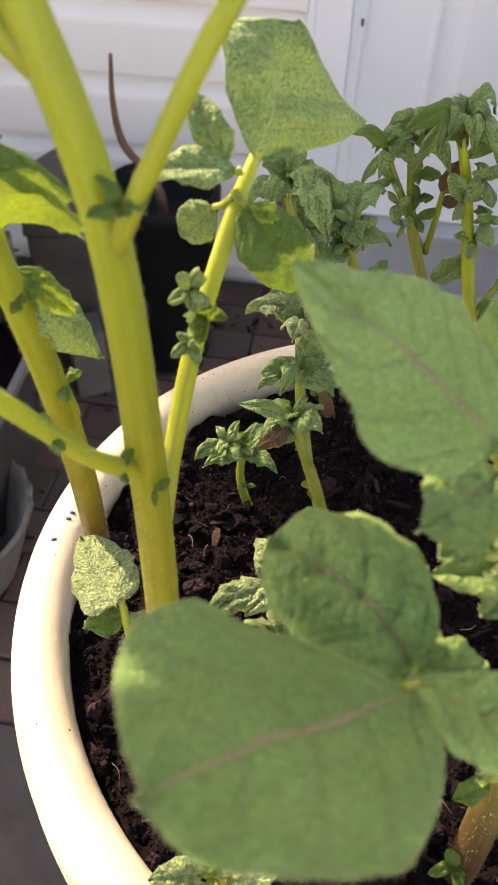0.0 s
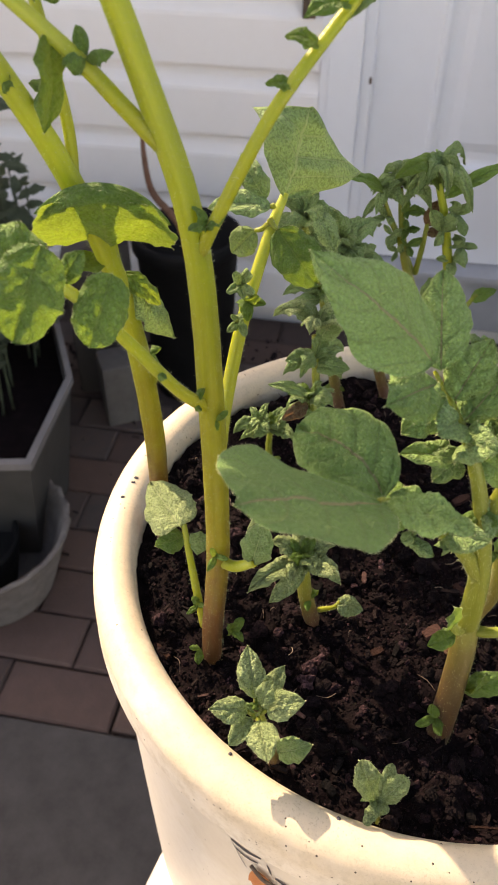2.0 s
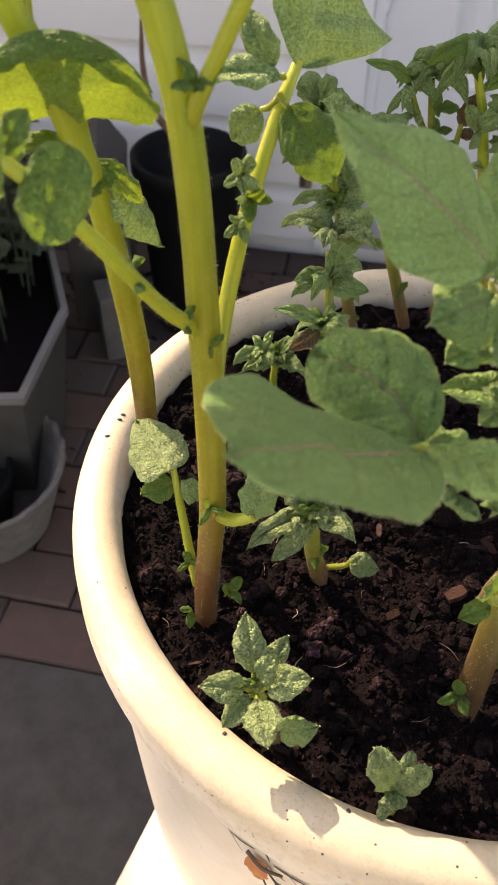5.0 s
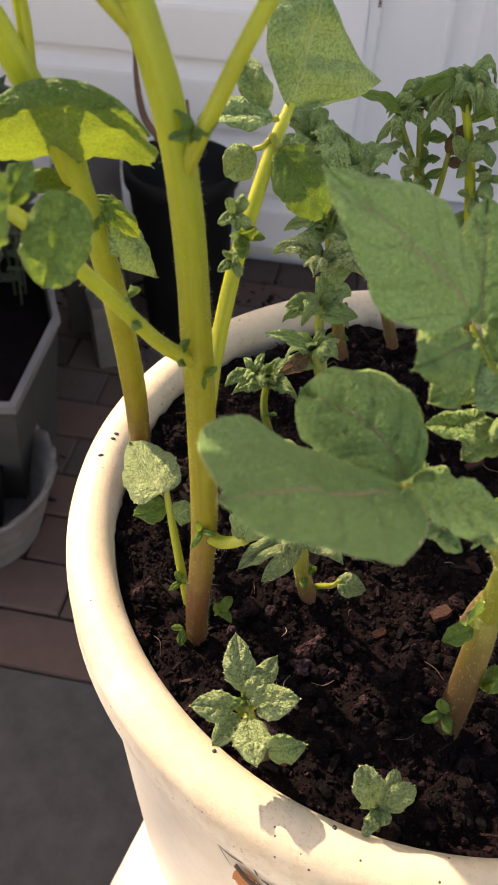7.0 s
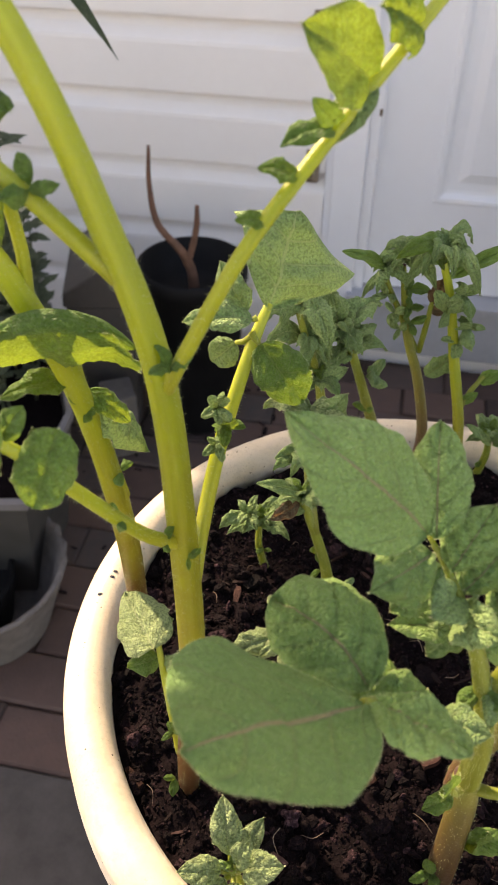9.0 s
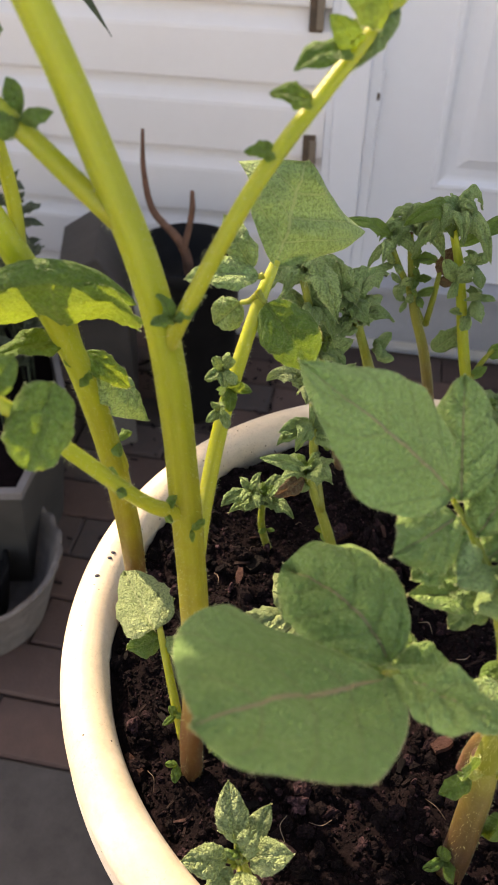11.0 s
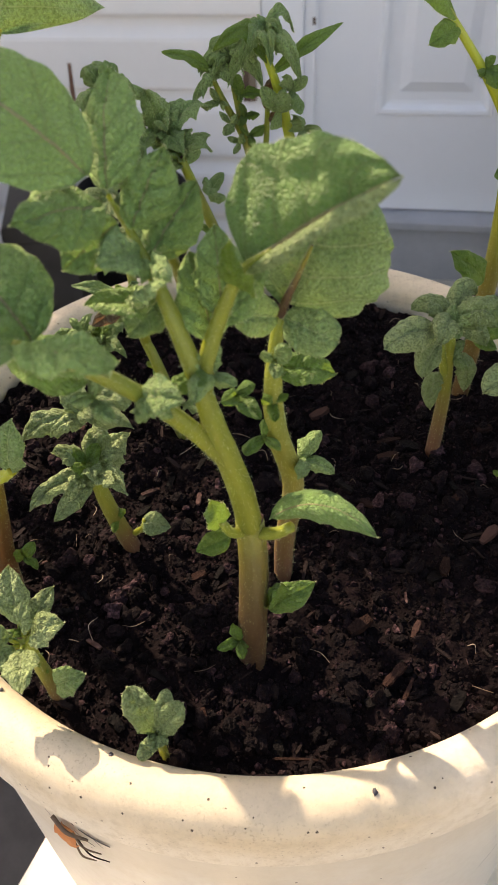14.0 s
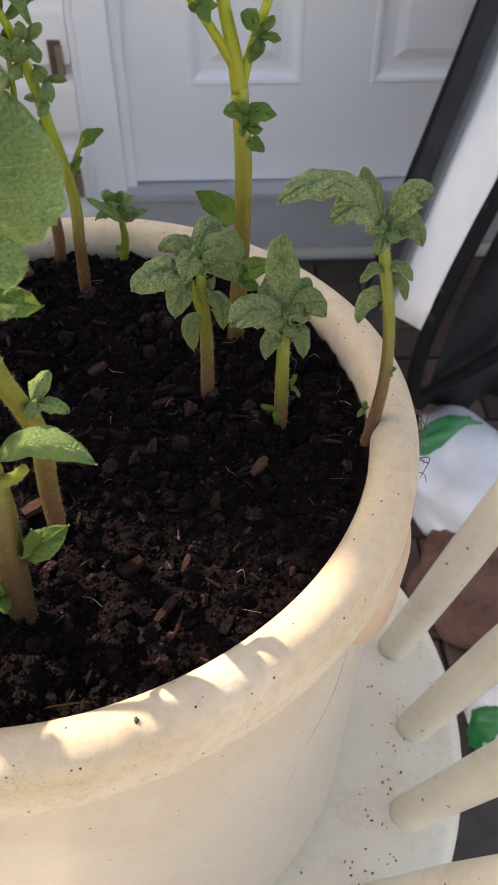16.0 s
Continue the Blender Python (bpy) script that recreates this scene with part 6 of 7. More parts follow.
for base, mid, tip, wd, up in (((0.2945, 0.263, 0.764), (0.2945, 0.269, 0.789), (0.2935, 0.271, 0.811), 0.0213, (0, -0.95, 0.25)), ((0.2930, 0.260, 0.764), (0.280, 0.256, 0.783), (0.2645, 0.251, 0.779), 0.0221, (0.1, -0.5, 0.85)),
                               ((0.2960, 0.261, 0.764), (0.304, 0.258, 0.781), (0.3130, 0.255, 0.773), 0.0187, (-0.1, -0.5, 0.85)), ((0.2960, 0.264, 0.764), (0.303, 0.268, 0.778), (0.3090, 0.270, 0.786), 0.0119, (-0.3, -0.8, 0.5)),
                               ((0.2930, 0.260, 0.760), (0.286, 0.255, 0.764), (0.2820, 0.252, 0.755), 0.0119, (0.1, -0.7, 0.7)), ((0.2955, 0.260, 0.760), (0.300, 0.254, 0.766), (0.3010, 0.251, 0.753), 0.0119, (0.0, -0.7, 0.7)),
                               ((0.2930, 0.264, 0.764), (0.288, 0.268, 0.778), (0.2850, 0.270, 0.788), 0.0119, (0.3, -0.8, 0.5)), ((0.2945, 0.260, 0.764), (0.296, 0.255, 0.778), (0.2990, 0.251, 0.776), 0.0127, (0.0, -0.4, 0.9))):
    e.leaf(base, tip, wd, up, LEAF_DOWNY, mid=mid, fold=0.12, roll=0.25, wave=0.10, quilt=0.05, butt=0.5, point=0.55, twist=0.2, nu=32, nv=22)
e.tuft((0.2945, 0.260, 0.768), 0.011, 4, (0, -0.4, 0.9), LEAF_PALE)
e.tuft((0.2965, 0.255, 0.732), 0.009, 2, (0.8, -0.5, 0.3), LEAF_YOUNG)
e.tuft((0.2885, 0.253, 0.718), 0.008, 2, (-0.8, -0.5, 0.3), LEAF_YOUNG)
e.done()
g = Plant(on_soil(0.285, 0.330, -0.003), "tall potato stem forking above small leaves", 23)
g.stem([on_soil(0.285, 0.336, -0.006), (0.2909, 0.340, 0.764), (0.2928, 0.341, 0.811), (0.2914, 0.342, 0.853)], (0.0050, 0.0048, 0.0046, 0.0042), STEM_BACK, "main_stem", 7000, 8)
g.stem([(0.2914, 0.342, 0.850), (0.289, 0.343, 0.868), (0.2844, 0.344, 0.891), (0.278, 0.345, 0.93)], (0.0042, 0.0036, 0.0030, 0.0026), STEM_SIDE, "branch", 5000, 6)
g.stem([(0.2900, 0.3425, 0.860), (0.280, 0.343, 0.877), (0.2699, 0.343, 0.892), (0.250, 0.342, 0.918)], (0.0026, 0.0022, 0.002, 0.0016), STEM_SIDE, "branch", 5000, 6)
g.stem([(0.2914, 0.342, 0.850), (0.297, 0.343, 0.868), (0.3059, 0.345, 0.889), (0.318, 0.347, 0.92)], (0.0028, 0.0024, 0.0022, 0.0018), STEM_SIDE, "branch", 5000, 6)
for base, tip, wd in (((0.293, 0.338, 0.842), (0.307, 0.330, 0.842), 0.012), ((0.291, 0.338, 0.842), (0.280, 0.330, 0.846), 0.011), ((0.294, 0.338, 0.828), (0.301, 0.330, 0.824), 0.009), ((0.300, 0.341, 0.878), (0.290, 0.334, 0.888), 0.014), ((0.300, 0.341, 0.872), (0.294, 0.334, 0.866), 0.008), ((0.286, 0.334, 0.785), (0.264, 0.328, 0.808), 0.018), ((0.287, 0.334, 0.752), (0.306, 0.326, 0.762), 0.014), ((0.287, 0.334, 0.748), (0.298, 0.326, 0.745), 0.010)):
    g.leaf(base, tip, wd, (0, -0.75, 0.65), LEAF, bend=0.25, fold=0.2)
g.leaf((0.256, 0.342, 0.912), (0.206, 0.330, 0.938), 0.0176, (0.3, -0.55, 0.8), LEAF, mid=(0.232, 0.334, 0.935), fold=0.1, lobes=0.12)
g.leaf((0.257, 0.342, 0.910), (0.243, 0.334, 0.905), 0.0128, (0.1, -0.8, 0.5), LEAF, bend=0.2)
for q in ((0.2935, 0.337, 0.842), (0.2915, 0.337, 0.836), (0.3005, 0.340, 0.876), (0.2885, 0.334, 0.752), (0.272, 0.342, 0.89)):
    g.tuft(q, 0.010, 4, (0.2, -0.7, 0.3), LEAF)
g.done()
p = Plant(on_soil(0.332, 0.231, -0.003), "slender potato shoot leaning out over the rim", 24)
p.stem([on_soil(0.331, 0.229, -0.006), (0.3385, 0.234, 0.738), (0.3412, 0.240, 0.762), (0.3408, 0.246, 0.782), (0.3388, 0.251, 0.801), (0.3372, 0.254, 0.815)], (0.0036, 0.0032, 0.0030, 0.0030, 0.0030, 0.0022), STEM_RED, "stem", 7000, 8)
for base, mid, tip, wd, up in (((0.3360, 0.254, 0.818), (0.312, 0.251, 0.846), (0.2845, 0.247, 0.841), 0.0176, (0.25, -0.55, 0.8)), ((0.3350, 0.254, 0.816), (0.321, 0.247, 0.836), (0.3070, 0.243, 0.830), 0.0168, (0.2, -0.6, 0.8)),
                               ((0.3360, 0.255, 0.817), (0.331, 0.260, 0.836), (0.3265, 0.263, 0.843), 0.0128, (0.1, -0.85, 0.5)), ((0.3380, 0.254, 0.815), (0.347, 0.252, 0.834), (0.3560, 0.250, 0.833), 0.0152, (-0.25, -0.7, 0.7)),
                               ((0.3380, 0.253, 0.812), (0.346, 0.248, 0.823), (0.3530, 0.245, 0.812), 0.0136, (-0.1, -0.5, 0.85)), ((0.3385, 0.251, 0.798), (0.344, 0.246, 0.803), (0.3500, 0.243, 0.795), 0.0080, (0, -0.4, 0.9)),
                               ((0.3385, 0.251, 0.797), (0.332, 0.247, 0.803), (0.3240, 0.244, 0.798), 0.0080, (0, -0.4, 0.9)), ((0.3395, 0.249, 0.792), (0.346, 0.246, 0.793), (0.3490, 0.245, 0.783), 0.0072, (0, -0.7, 0.7)),
                               ((0.3395, 0.248, 0.785), (0.332, 0.249, 0.784), (0.3280, 0.250, 0.770), 0.0112, (0, -0.8, 0.5)), ((0.3365, 0.252, 0.812), (0.334, 0.246, 0.818), (0.3290, 0.243, 0.812), 0.0096, (0.1, -0.5, 0.8))):
    p.leaf(base, tip, wd, up, LEAF_DOWNY, mid=mid, fold=0.05, roll=0.25, wave=0.14, quilt=0.05, butt=0.45, point=0.55, twist=0.4, nu=32, nv=22)
p.tuft((0.3370, 0.252, 0.816), 0.011, 4, (0.0, -0.5, 0.8), LEAF_PALE)
p.tuft((0.3400, 0.236, 0.748), 0.008, 2, (0.8, -0.4, 0.3), LEAF)
p.tuft((0.3290, 0.229, 0.733), 0.008, 2, (-0.8, -0.4, 0.3), LEAF)
p.done()

# ---------------------------------------------------------------- behind and beside
np_ = thing("nursery_pot", (-0.035, 1.50, GZ), "black plastic nursery pot with a dead twig, by the wall", "pot")
bm = bmesh.new()
lathe(bm, [(0.0, GZ + 0.33), (0.098, GZ + 0.33), (0.104, GZ + 0.395), (0.110, GZ + 0.40), (0.116, GZ + 0.395), (0.116, GZ + 0.365), (0.108, GZ + 0.36), (0.088, GZ + 0.01), (0.084, GZ), (0.0, GZ)], (-0.035, 1.50), 56)
part("container", bm, BLACK_PLASTIC, np_)
bm = bmesh.new()
tube(bm, [(-0.03, 1.49, GZ + 0.31), (-0.036, 1.48, GZ + 0.39), (-0.055, 1.47, GZ + 0.44), (-0.095, 1.46, GZ + 0.50), (-0.105, 1.45, GZ + 0.58), (-0.10, 1.44, GZ + 0.66)], (0.012, 0.010, 0.0085, 0.007, 0.005, 0.003), 10, 6)
tube(bm, [(-0.044, 1.475, GZ + 0.405), (-0.03, 1.47, GZ + 0.45), (-0.02, 1.46, GZ + 0.50), (-0.018, 1.455, GZ + 0.54)], (0.008, 0.0065, 0.006, 0.004), 10, 6)
part("twig", bm, TWIG, np_, "bare brown forked twig")

# pale basket with a dark pot, on the paving
bk = thing("basket_planter", (-0.385, 0.90, GZ), "pale wicker basket planter with a scalloped edge", "basket")
bm = bmesh.new()
c = (-0.392, 0.905)
sides = 96
prof = [(0.110, 0.0), (0.146, 0.115), (0.152, 0.135), (0.158, 0.142), (0.156, 0.149), (0.146, 0.142), (0.136, 0.115), (0.10, 0.01), (0.0, 0.01)]
rings = []
for r, hh in prof:
    ring = []
    for q in range(sides):
        a = 6.28318 * q / sides
        rr = r * (1 + 0.014 * math.sin(a * 24) * (hh > 0.1))
        ring.append(bm.verts.new((c[0] + rr * math.cos(a), c[1] + rr * math.sin(a), GZ + 0.001 + hh + 0.004 * math.sin(a * 24) * (hh > 0.12))))
    rings.append(ring)
for a_, b_ in zip(rings, rings[1:]):
    for q in range(sides):
        bm.faces.new((a_[q], a_[(q + 1) % sides], b_[(q + 1) % sides], b_[q]))
part("basket", bm, WICKER, bk)
bm = bmesh.new()
lathe(bm, [(0.0, GZ + 0.09), (0.085, GZ + 0.09), (0.090, GZ + 0.125), (0.096, GZ + 0.128), (0.098, GZ + 0.12), (0.075, GZ + 0.012), (0.0, GZ + 0.012)], (c[0] - 0.03, c[1] - 0.01), 48)
part("inner_pot", bm, BLACK_PLASTIC, bk)

# dark planter trough with a pale rim
TZ = 0.20
ring_pts = [(-0.236, 1.13), (-0.272, 0.90), (-0.70, 0.90), (-0.78, 1.13), (-0.72, 1.50), (-0.34, 1.50)]
tr = thing("planter_trough", (-0.5, 1.2, GZ), "dull grey plastic planter trough with a paler rim and herbs", "planter")
bm = bmesh.new()
mid_t = Vector((-0.5, 1.2, 0))
loops = []
for k_, z_ in ((0.80, GZ + 0.001), (0.98, TZ - 0.012), (0.94, TZ - 0.012), (0.93, TZ - 0.055)):
    loops.append([bm.verts.new(mid_t + (Vector((x, y, 0)) - mid_t) * k_ + Vector((0, 0, z_))) for x, y in ring_pts])
for a_, b_ in zip(loops, loops[1:]):
    for q in range(6):
        bm.faces.new((a_[q], a_[(q + 1) % 6], b_[(q + 1) % 6], b_[q]))
part("tub", bm, TROUGH, tr, smooth=False)
bm = bmesh.new()
bm.faces.new([bm.verts.new(mid_t + (Vector((x, y, 0)) - mid_t) * 0.932 + Vector((0, 0, TZ - 0.05))) for x, y in ring_pts])
part("soil_fill", bm, SOIL, tr, "dark soil inside", False)
bm = bmesh.new()
loops = []
for k_, z_ in ((0.985, TZ - 0.016), (1.0, TZ - 0.014), (1.0, TZ), (0.955, TZ), (0.955, TZ - 0.016), (0.985, TZ - 0.016)):
    loops.append([bm.verts.new(mid_t + (Vector((x, y, 0)) - mid_t) * k_ + Vector((0, 0, z_))) for x, y in ring_pts])
for a_, b_ in zip(loops, loops[1:]):
    for q in range(6):
        bm.faces.new((a_[q], a_[(q + 1) % 6], b_[(q + 1) % 6], b_[q]))
part("rim", bm, PALE_EDGE, tr, "pale grey rim", False)
herb = thing("herb", (-0.5, 1.2, TZ - 0.05), "dull green soft-leaved herb growing in the dark trough", "plant")
rh = random.Random(31)
for s_ in range(40):
    x, y = rh.uniform(-0.68, -0.32), rh.uniform(1.08, 1.42)
    hgt = rh.uniform(0.14, 0.40) if s_ < 24 else rh.uniform(0.34, 0.56)
    x = x if s_ < 24 else rh.uniform(-0.46, -0.33)
    bm = bmesh.new()
    top = Vector((x + rh.uniform(-0.05, 0.05), y + rh.uniform(-0.05, 0.05), TZ - 0.05 + hgt))
    base = Vector((x, y, TZ - 0.05))
    tube(bm, (base, base.lerp(top, 0.5) + Vector((rh.uniform(-0.01, 0.01), 0, 0)), top), (0.003, 0.0025, 0.0015), 6, 4)
    part("stem", bm, LEAF_FAR, herb)
    bm = bmesh.new()
    for q in range(20):
        at = base.lerp(top, 0.2 + 0.8 * q / 19)
        d_ = Vector((rh.uniform(-1, 1), rh.uniform(-1, 1), rh.uniform(-0.2, 0.6))).normalized()
        blade(bm, at, at + d_ * rh.uniform(0.03, 0.06), rh.uniform(0.018, 0.03), (0, -0.3, 1), seed=rh.random() * 9, nu=6, nv=4, lobes=0.02)
    part("foliage", bm, LEAF_FAR, herb)

# unseen stalk added to carry the long narrow leaf
bm = bmesh.new()
tube(bm, ((-0.44, 1.20, TZ - 0.05), (-0.425, 1.19, 0.60), (-0.345, 1.16, 0.90), (-0.235, 1.115, 0.960), (-0.17, 1.092, 0.925)), (0.006, 0.0055, 0.0045, 0.0035, 0.003), 8, 8)
part("flower_stalk", bm, LEAF_FAR, herb)
bm = bmesh.new()
blade(bm, (-0.176, 1.094, 0.931), (-0.086, 1.067, 0.806), 0.022, (0.5, -0.7, 0.5), seed=4.0, nu=16, nv=6, bend=0.06, point=1.2, lobes=0.0, wave=0.03)
part("leaf", bm, LEAF_FAR, herb, "long dark narrow leaf")

# leaf litter and crumbs blown over the paving
bm = bmesh.new()
rl = random.Random(77)
for _ in range(420):
    x, y = rl.uniform(-0.75, 0.20), rl.uniform(0.95, 1.66)
    if rl.random() < 0.4:
        y = 1.66 - 0.12 * rl.random() ** 2
    L = 0.006 + 0.020 * rl.random() ** 2
    chip(bm, (x, y, GZ + 0.004), L, L * rl.uniform(0.2, 0.6), rl.random() * 6.28, rl.uniform(-0.1, 0.25), rl)
me = bpy.data.meshes.new("leaf_litter")
bm.to_mesh(me)
bm.free()
me.materials.append(BARK)
tagged(new("leaf_litter", me), "brown dry leaf litter blown over the paving", "litter", kind="stuff")

# weathered box and a broken stone near the wall
crate = thing("wooden_box", (-0.23, 1.58, GZ), "weathered grey wooden box with a peaked lid", "box")
for name, out_ in (("body", [(-0.30, GZ), (-0.165, GZ), (-0.165, 0.212), (-0.30, 0.212)]), ("lid", [(-0.305, 0.214), (-0.160, 0.214), (-0.162, 0.226), (-0.215, 0.30), (-0.303, 0.246)])):
    bm = bmesh.new()
    a_ = [bm.verts.new((x, 1.46 if name == "body" else 1.455, z)) for x, z in out_]
    b_ = [bm.verts.new((x - 0.02, 1.70, z)) for x, z in out_]
    for q in range(len(out_)):
        bm.faces.new((a_[q], a_[(q + 1) % len(out_)], b_[(q + 1) % len(out_)], b_[q]))
    bm.faces.new(list(reversed(a_)))
    bm.faces.new(b_)
    bmesh.ops.bevel(bm, geom=bm.edges[:], offset=0.003, segments=1, affect="EDGES")
    part(name, bm, CRATE, crate, smooth=False)
bm = bmesh.new()
box(bm, (-0.235, 1.34, GZ), (-0.165, 1.42, GZ + 0.16), 0.008, Matrix.Rotation(0.3, 3, "Z"))
solo("stone_block", bm, BLOCK, (-0.2, 1.38, GZ), "grey broken stone block standing on the paving", "stone", smooth=False)

# folded garden lounger behind the chair
lg = thing("garden_lounger", (0.82, 1.0, GZ), "folded garden lounger with grey mesh sling and black frame", "lounger")
S0, S1, S2, S3 = Vector((0.667, 0.966, 0.225)), Vector((1.10, 1.305, 1.1)), Vector((1.19, 1.16, 1.1)), Vector((0.714, 0.890, 0.228))
bm = bmesh.new()
g_ = [[(S0.lerp(S1, v_ / 24)).lerp(S3.lerp(S2, v_ / 24), u_ / 12) + Vector((0.006, 0.008, -0.004)) * math.sin(math.pi * u_ / 12) for u_ in range(13)] for v_ in range(25)]
# The second strip is the same grey mesh, painted white where sun falls.
for name, u0, u1, material, label in (("sling", 0, 3, FABRIC, "dark grey woven mesh sling"), ("sling_sunlit", 3, 12, SUNLIT_MESH, "sunlit part of the mesh sling, painted white")):
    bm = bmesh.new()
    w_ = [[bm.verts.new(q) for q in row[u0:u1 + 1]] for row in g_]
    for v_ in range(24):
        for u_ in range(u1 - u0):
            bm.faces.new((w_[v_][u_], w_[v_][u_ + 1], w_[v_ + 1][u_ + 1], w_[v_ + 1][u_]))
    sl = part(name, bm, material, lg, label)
    md = sl.modifiers.new("thick", "SOLIDIFY")
    md.thickness = 0.002
bm = bmesh.new()
tube(bm, (S0 + Vector((-0.01, 0.02, -0.3)), S0 + Vector((-0.012, 0.015, 0)), S0.lerp(S1, 0.5) + Vector((-0.016, 0.01, 0)), S1 + Vector((-0.01, 0, 0.05))), (0.011,) * 4, 12, 8)
tubes = [part("frame_tube", bm, BLACK_PLASTIC, lg)]
bm = bmesh.new()
tube(bm, (S3 + Vector((0.02, 0.0, -0.23)), S3 + Vector((0.018, 0, 0)), S3.lerp(S2, 0.5) + Vector((0.02, 0, -0.01)), S2 + Vector((0.03, 0, 0.03))), (0.013,) * 4, 12, 8)
tubes.append(part("frame_tube", bm, BLACK_PLASTIC, lg))
bm = bmesh.new()
to_eye = Vector((-0.43, -0.90, 0.08))
prev = None
for q in range(17):
    e_ = (S0 + Vector((-0.012, 0.0, 0))).lerp(S1 + Vector((-0.012, 0, 0)), q / 16)
    dep = 0.034 + 0.010 * math.sin(q * 1.3)
    row = [bm.verts.new(e_ + to_eye * dep * w_ + Vector((o_, 0, 0))) for w_, o_ in ((0, -0.012), (0.5, -0.018), (1, -0.010), (1.04, 0.004), (1, 0.014), (0, 0.018))]
    if prev:
        for w_ in range(5):
            bm.faces.new((prev[w_], prev[w_ + 1], row[w_ + 1], row[w_]))
    prev = row
part("side_pad", bm, BLACK_CLOTH, lg, "black padded edge")
for q in range(22):
    for e0, e1, o_, host in ((S0, S1, -0.008, tubes[0]), (S3, S2, 0.008, tubes[1])):
        bm = bmesh.new()
        bmesh.ops.create_icosphere(bm, subdivisions=2, radius=0.0085, matrix=Matrix.Translation(e0.lerp(e1, (q + 0.5) / 22) + Vector((o_, -0.006, 0))) @ Matrix.Diagonal((1.3, 0.8, 0.8, 1)))
        part("lacing", bm, BLACK_CLOTH, host)
bm = bmesh.new()
g_ = []
for v_ in range(21):
    row = []
    for u_ in range(17):
        p_ = (S3 + Vector((0.05, 0.04, -0.23))).lerp(S2 + Vector((0.05, 0.04, 0.0)), v_ / 20) + Vector((0.55 * u_ / 16, 0.10 * u_ / 16, -0.10 * u_ / 16))
        p_.y += 0.02 * math.sin(u_ * 1.7 + v_ * 0.4) + 0.012 * noise.noise(Vector((u_ * 0.6, v_ * 0.5, 2)))
        p_.z = max(p_.z, GZ + 0.002)
        row.append(bm.verts.new(p_))
    g_.append(row)
for v_ in range(20):
    for u_ in range(16):
        bm.faces.new((g_[v_][u_], g_[v_][u_ + 1], g_[v_ + 1][u_ + 1], g_[v_ + 1][u_]))
cl = part("cover", bm, BLACK_CLOTH, lg, "black hanging cloth cover")
md = cl.modifiers.new("thick", "SOLIDIFY")
md.thickness = 0.003
for y0, z0, y1, z1 in ((0.90, 0.02, 0.86, 0.20), (0.94, -0.02, 0.92, 0.12)):
    bm = bmesh.new()
    tube(bm, ((0.60, y0, z0), (0.78, (y0 + y1) / 2, (z0 + z1) / 2), (1.05, y1, z1 + 0.1)), (0.011,) * 3, 10, 6)
    part("cross_bar", bm, BLACK_PLASTIC, lg)


def bag(name, at, size, label, seed, material):
    """A slack crumpled plastic sack."""
    bm = bmesh.new()
    bmesh.ops.create_icosphere(bm, subdivisions=4, radius=1.0)
    for v in bm.verts:
        p_ = v.co.copy()
        k_ = 1 + 0.22 * noise.noise(p_ * 1.6 + Vector((seed, 0, 0))) + 0.10 * abs(noise.noise(p_ * 4.5 + Vector((0, seed, 0)))) + 0.04 * noise.noise(p_ * 11)
        v.co = Vector((p_.x * size[0], p_.y * size[1], max(p_.z, -0.6) * size[2] + 0.6 * size[2])) * k_ + Vector(at)
        v.co.z = max(v.co.z, at[2])
    return bm


sack = thing("plastic_sack", (0.80, 0.80, GZ), "white plastic sack with green print lying on the ground", "sack", "sacks under the chair")
part("film", bag("film", (0.80, 0.80, GZ + 0.002), (0.12, 0.16, 0.07), "", 3.0, BAG_WHITE), BAG_WHITE, sack)
part("print", bag("print", (0.775, 0.86, GZ + 0.002), (0.11, 0.035, 0.078), "", 3.0, BAG_GREEN), BAG_GREEN, sack, "green printed band")
sack = thing("plastic_sack", (0.70, 0.36, GZ), "green and white plastic sack lying on the ground", "sack", "sacks under the chair")
part("film", bag("film", (0.70, 0.37, GZ + 0.002), (0.075, 0.10, 0.05), "", 6.0, BAG_WHITE), BAG_WHITE, sack)
part("print", bag("print", (0.705, 0.36, GZ + 0.002), (0.09, 0.04, 0.052), "", 6.0, BAG_GREEN), BAG_GREEN, sack, "green printed band")
bm = bag("heap", (0.86, 0.58, GZ + 0.001), (0.22, 0.16, 0.05), "", 9.0, MULCH)
solo("mulch_heap", bm, MULCH, (0.86, 0.58, GZ), "low heap of reddish brown mulch", "mulch", kind="stuff")

# dirt lying on the chair's seat
bm = bmesh.new()
rd = random.Random(21)
for _ in range(240):
    a, r_ = radians(rd.uniform(-95, 25)), 0.21 + 0.065 * rd.random()
    if rd.random() < 0.5:
        a = radians(rd.choice((-85, -67.5, -50, -32.5, -15.5)) + rd.gauss(0, 3.5))
        r_ = 0.232 + rd.gauss(0, 0.010)
    if not 0.20 < r_ < 0.276:
        continue
    s_ = 0.0004 + 0.0018 * rd.random() ** 3
    lump(bm, (POT[0] + r_ * math.cos(a), POT[1] + r_ * math.sin(a), SEAT_Z + 0.0002), s_, (rd.uniform(0.3, 0.8), 0.25), Matrix.Rotation(rd.random() * 6.28, 3, "Z"), rd.random() * 40)
me = bpy.data.meshes.new("seat_dirt")
bm.to_mesh(me)
bm.free()
me.materials.append(FIBRE)
tagged(new("seat_dirt", me), "brown crumbs of dirt scattered on the white seat", "dirt", kind="stuff")

# a wisp of dry roots hooked over the rim
wisp = thing("dry_root_wisp", (0.352, 0.243, 0.690), "tangle of dry brown roots hanging off the pot's rim", "roots", "")
rw = random.Random(15)
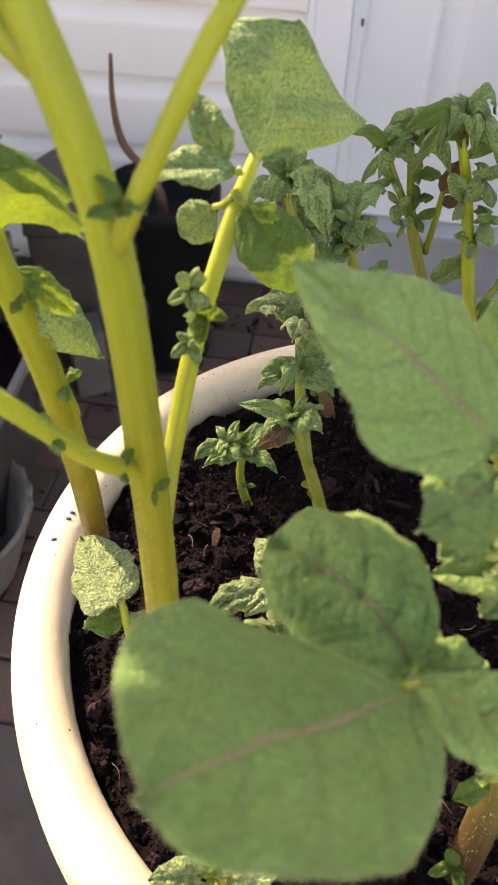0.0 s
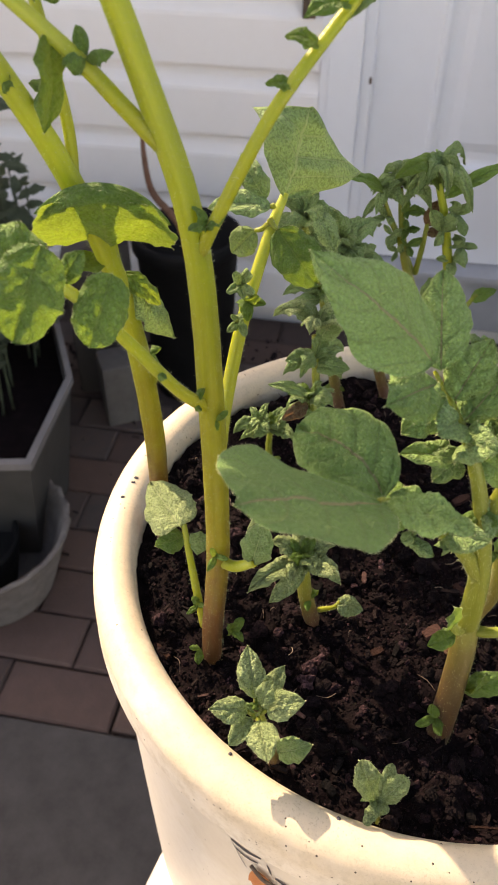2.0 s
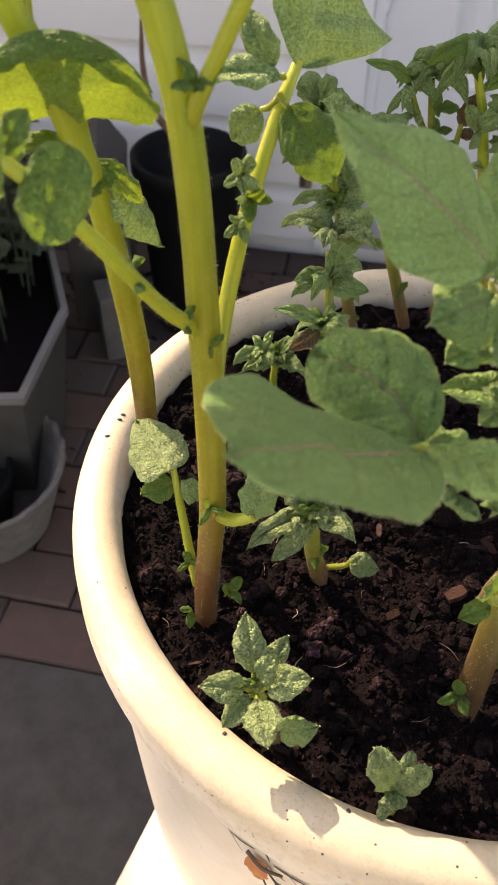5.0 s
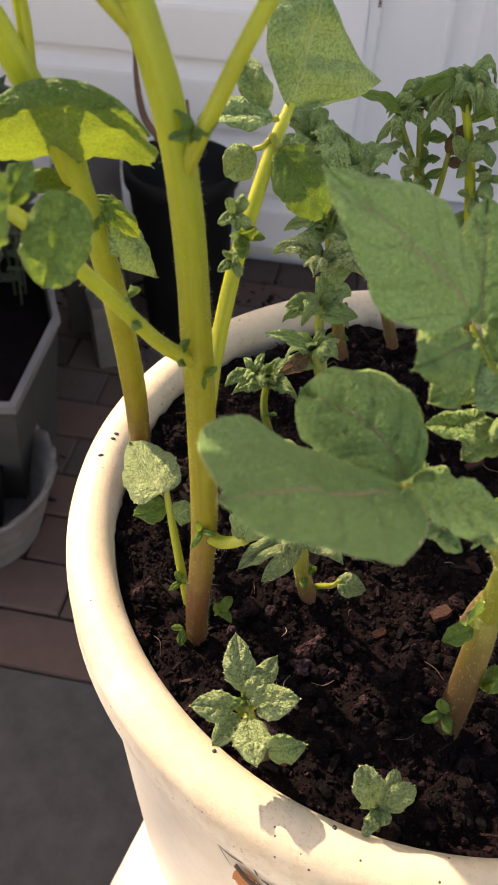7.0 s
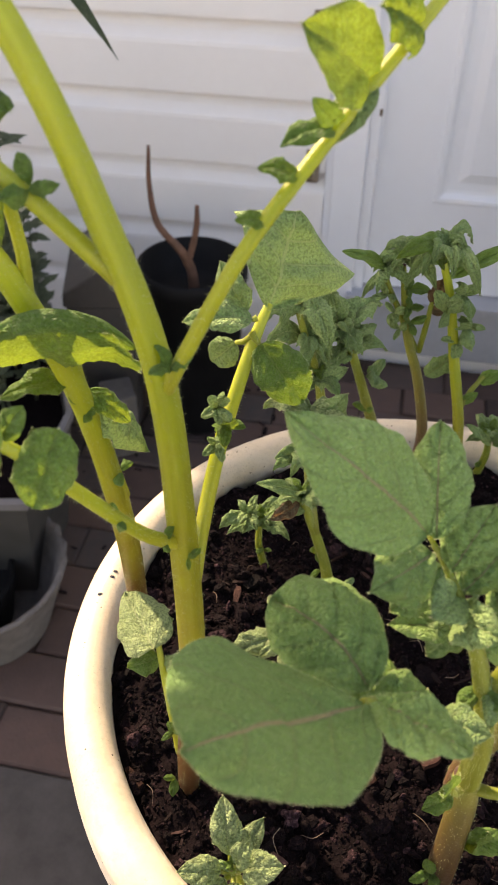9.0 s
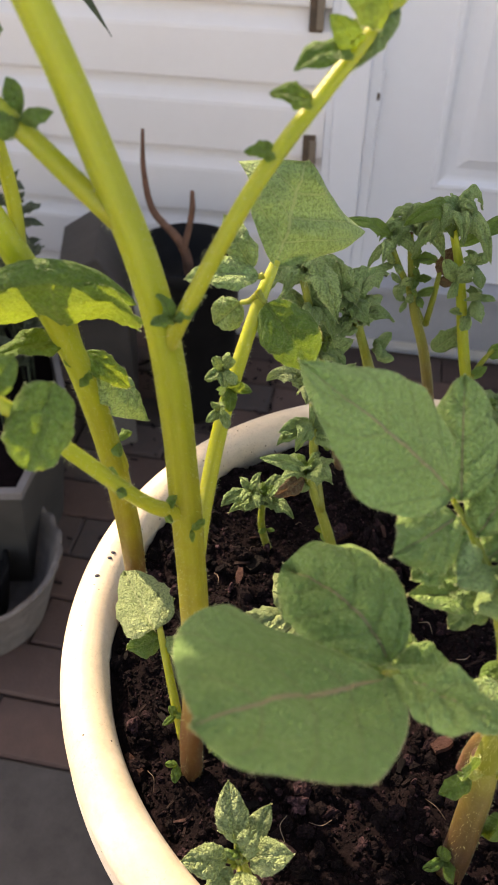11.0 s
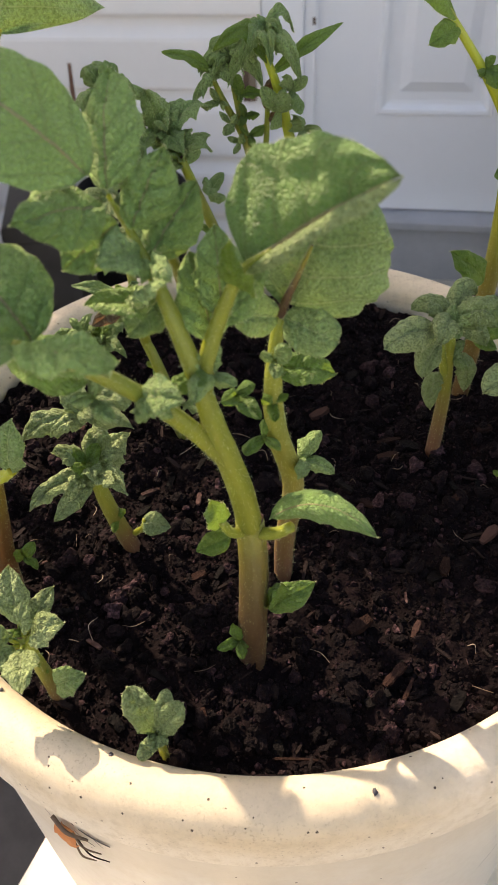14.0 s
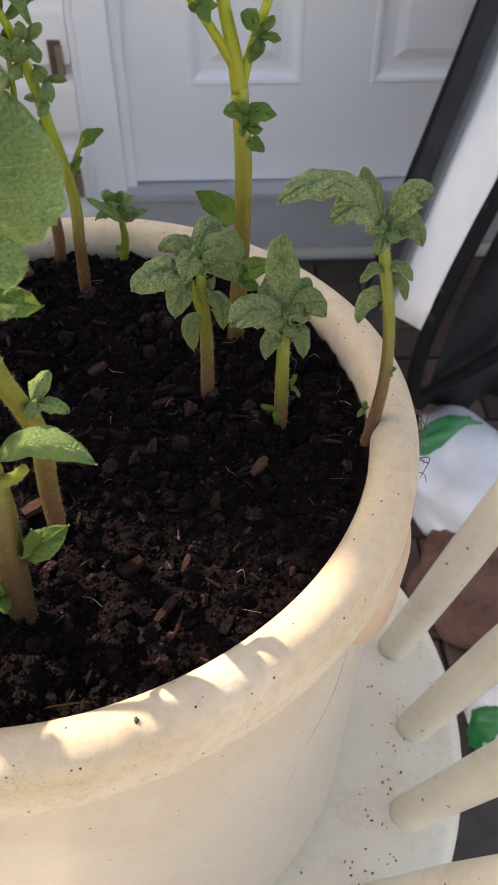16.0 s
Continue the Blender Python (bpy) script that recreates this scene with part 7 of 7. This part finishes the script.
for q in range(16):
    a = radians(-14 + rw.uniform(-5, 5))
    p0 = Vector((POT[0] + 0.203 * math.cos(a), POT[1] + 0.203 * math.sin(a), rw.uniform(0.682, 0.704)))
    o_ = Vector((math.cos(a), math.sin(a), 0))
    bm = bmesh.new()
    tube(bm, (p0, p0 + o_ * rw.uniform(0.003, 0.008) + Vector((0, rw.uniform(-0.006, 0.006), rw.uniform(-0.006, 0.004))), p0 + o_ * rw.uniform(0.002, 0.010) + Vector((0, rw.uniform(-0.010, 0.010), rw.uniform(-0.016, 0.002)))), (0.0003, 0.0003, 0.0002), 5, 5)
    part("dry_fibre", bm, FIBRE, wisp)

# dry leaf scraps caught on the pot, crumbs on its rim
dl = thing("dry_leaf_scrap", on_pot(-122, 0.636, 0.001), "dry orange leaf scrap stuck to the pot", "leaf")
bm = bmesh.new()
blade(bm, on_pot(-123.6, 0.650, 0.002), on_pot(-122.6, 0.624, 0.002), 0.014, (-0.5, -0.85, 0.2), seed=2.0, nu=10, nv=6, quilt=0.035)
part("scrap", bm, ORANGE, dl)
for a0, z0, a1, z1, w_, m_ in ((-125.0, 0.651, -119.5, 0.645, 0.0011, FIBRE), (-122.0, 0.645, -118.0, 0.634, 0.0005, FIBRE), (-121.5, 0.640, -117.0, 0.628, 0.0004, BARK), (-122.5, 0.630, -119.8, 0.618, 0.0005, FIBRE)):
    bm = bmesh.new()
    tube(bm, (on_pot(a0, z0, 0.002), on_pot((a0 + a1) / 2, (z0 + z1) / 2 + 0.001, 0.004), on_pot(a1, z1, 0.0015)), (w_, w_, w_ * 0.6), 6, 5)
    part("dry_fibre", bm, m_, dl)
for name, pts in [("dirt_speck", ((0.093, 0.119, 0.7245), (0.192, 0.097, 0.7235), (0.045, 0.150, 0.7255), (-0.013, 0.335, 0.726), (-0.0145, 0.331, 0.7262), (-0.020, 0.318, 0.723)))]:
    for x, y, z in pts:
        bm = bmesh.new()
        a = math.atan2(y - POT[1], x - POT[0])
        rr = math.hypot(x - POT[0], y - POT[1])
        zz = RIM_Z - 0.002 + math.sqrt(max(0.0, 0.0125 ** 2 - (rr - RC) ** 2))
        lump(bm, (x, y, zz), 0.0018, (0.6, 0.5), Matrix.Rotation(a, 3, "Z"), x * 50)
        solo(name, bm, DARK_LINE, (x, y, zz), "dark crumb of dirt on the pale rim", "dirt", "dirt on the rim")

# ---------------------------------------------------------------- unseen wall added to shade the ground on the left
bm = bmesh.new()
box(bm, (-1.75, 1.5, GZ - 0.03), (-1.65, 5.6, SHADE_WALL_TOP))
yard = part("shade_wall_west", bm, CRATE, None, smooth=False)
tagged(yard, "unseen plain wall added to shade the ground", "wall", kind="structure")

# ---------------------------------------------------------------- paving, last
paving = thing("pavement", (0, 0, GZ), "worn reddish and grey brick paving laid in rows", "paving", kind="structure")


def paver_mesh(sx, sy, sz, bevel):
    b = bmesh.new()
    box(b, (-sx / 2, -sy / 2, -sz), (sx / 2, sy / 2, 0), 0.0)
    es = [e for e in b.edges if all(v.co.z > -sz * 0.5 for v in e.verts)]
    bmesh.ops.bevel(b, geom=es, offset=bevel, segments=1, affect="EDGES")
    me = bpy.data.meshes.new("paver")
    b.to_mesh(me)
    b.free()
    me.materials.append(PAVER)
    return me


brick_me = paver_mesh(0.197, 0.097, 0.05, 0.004)
rb = random.Random(8)
for row in range(12):
    for colm in range(18):
        o = new("paver", brick_me)
        o.location = (-1.5 + colm * 0.2 + (0.1 if row % 2 else 0) + rb.uniform(-0.002, 0.002), WY - 0.07 - row * 0.1 + rb.uniform(-0.002, 0.002), rb.uniform(-0.004, 0.001))
        o.rotation_euler = (rb.uniform(-0.012, 0.012), rb.uniform(-0.012, 0.012), rb.uniform(-0.01, 0.01))
        o.parent = paving
slab_me = paver_mesh(0.396, 0.396, 0.05, 0.005)
slab_me.materials[0] = SLAB
for row in range(5):
    for colm in range(10):
        o = new("slab", slab_me)
        o.location = (-1.9 + colm * 0.4 + rb.uniform(-0.002, 0.002), WY - 0.07 - 11 * 0.1 - 0.05 - 0.2 - row * 0.4, rb.uniform(-0.003, 0.001))
        o.rotation_euler = (0, 0, rb.uniform(-0.006, 0.006))
        o.parent = paving
paving.matrix_basis = SKEW @ paving.matrix_basis
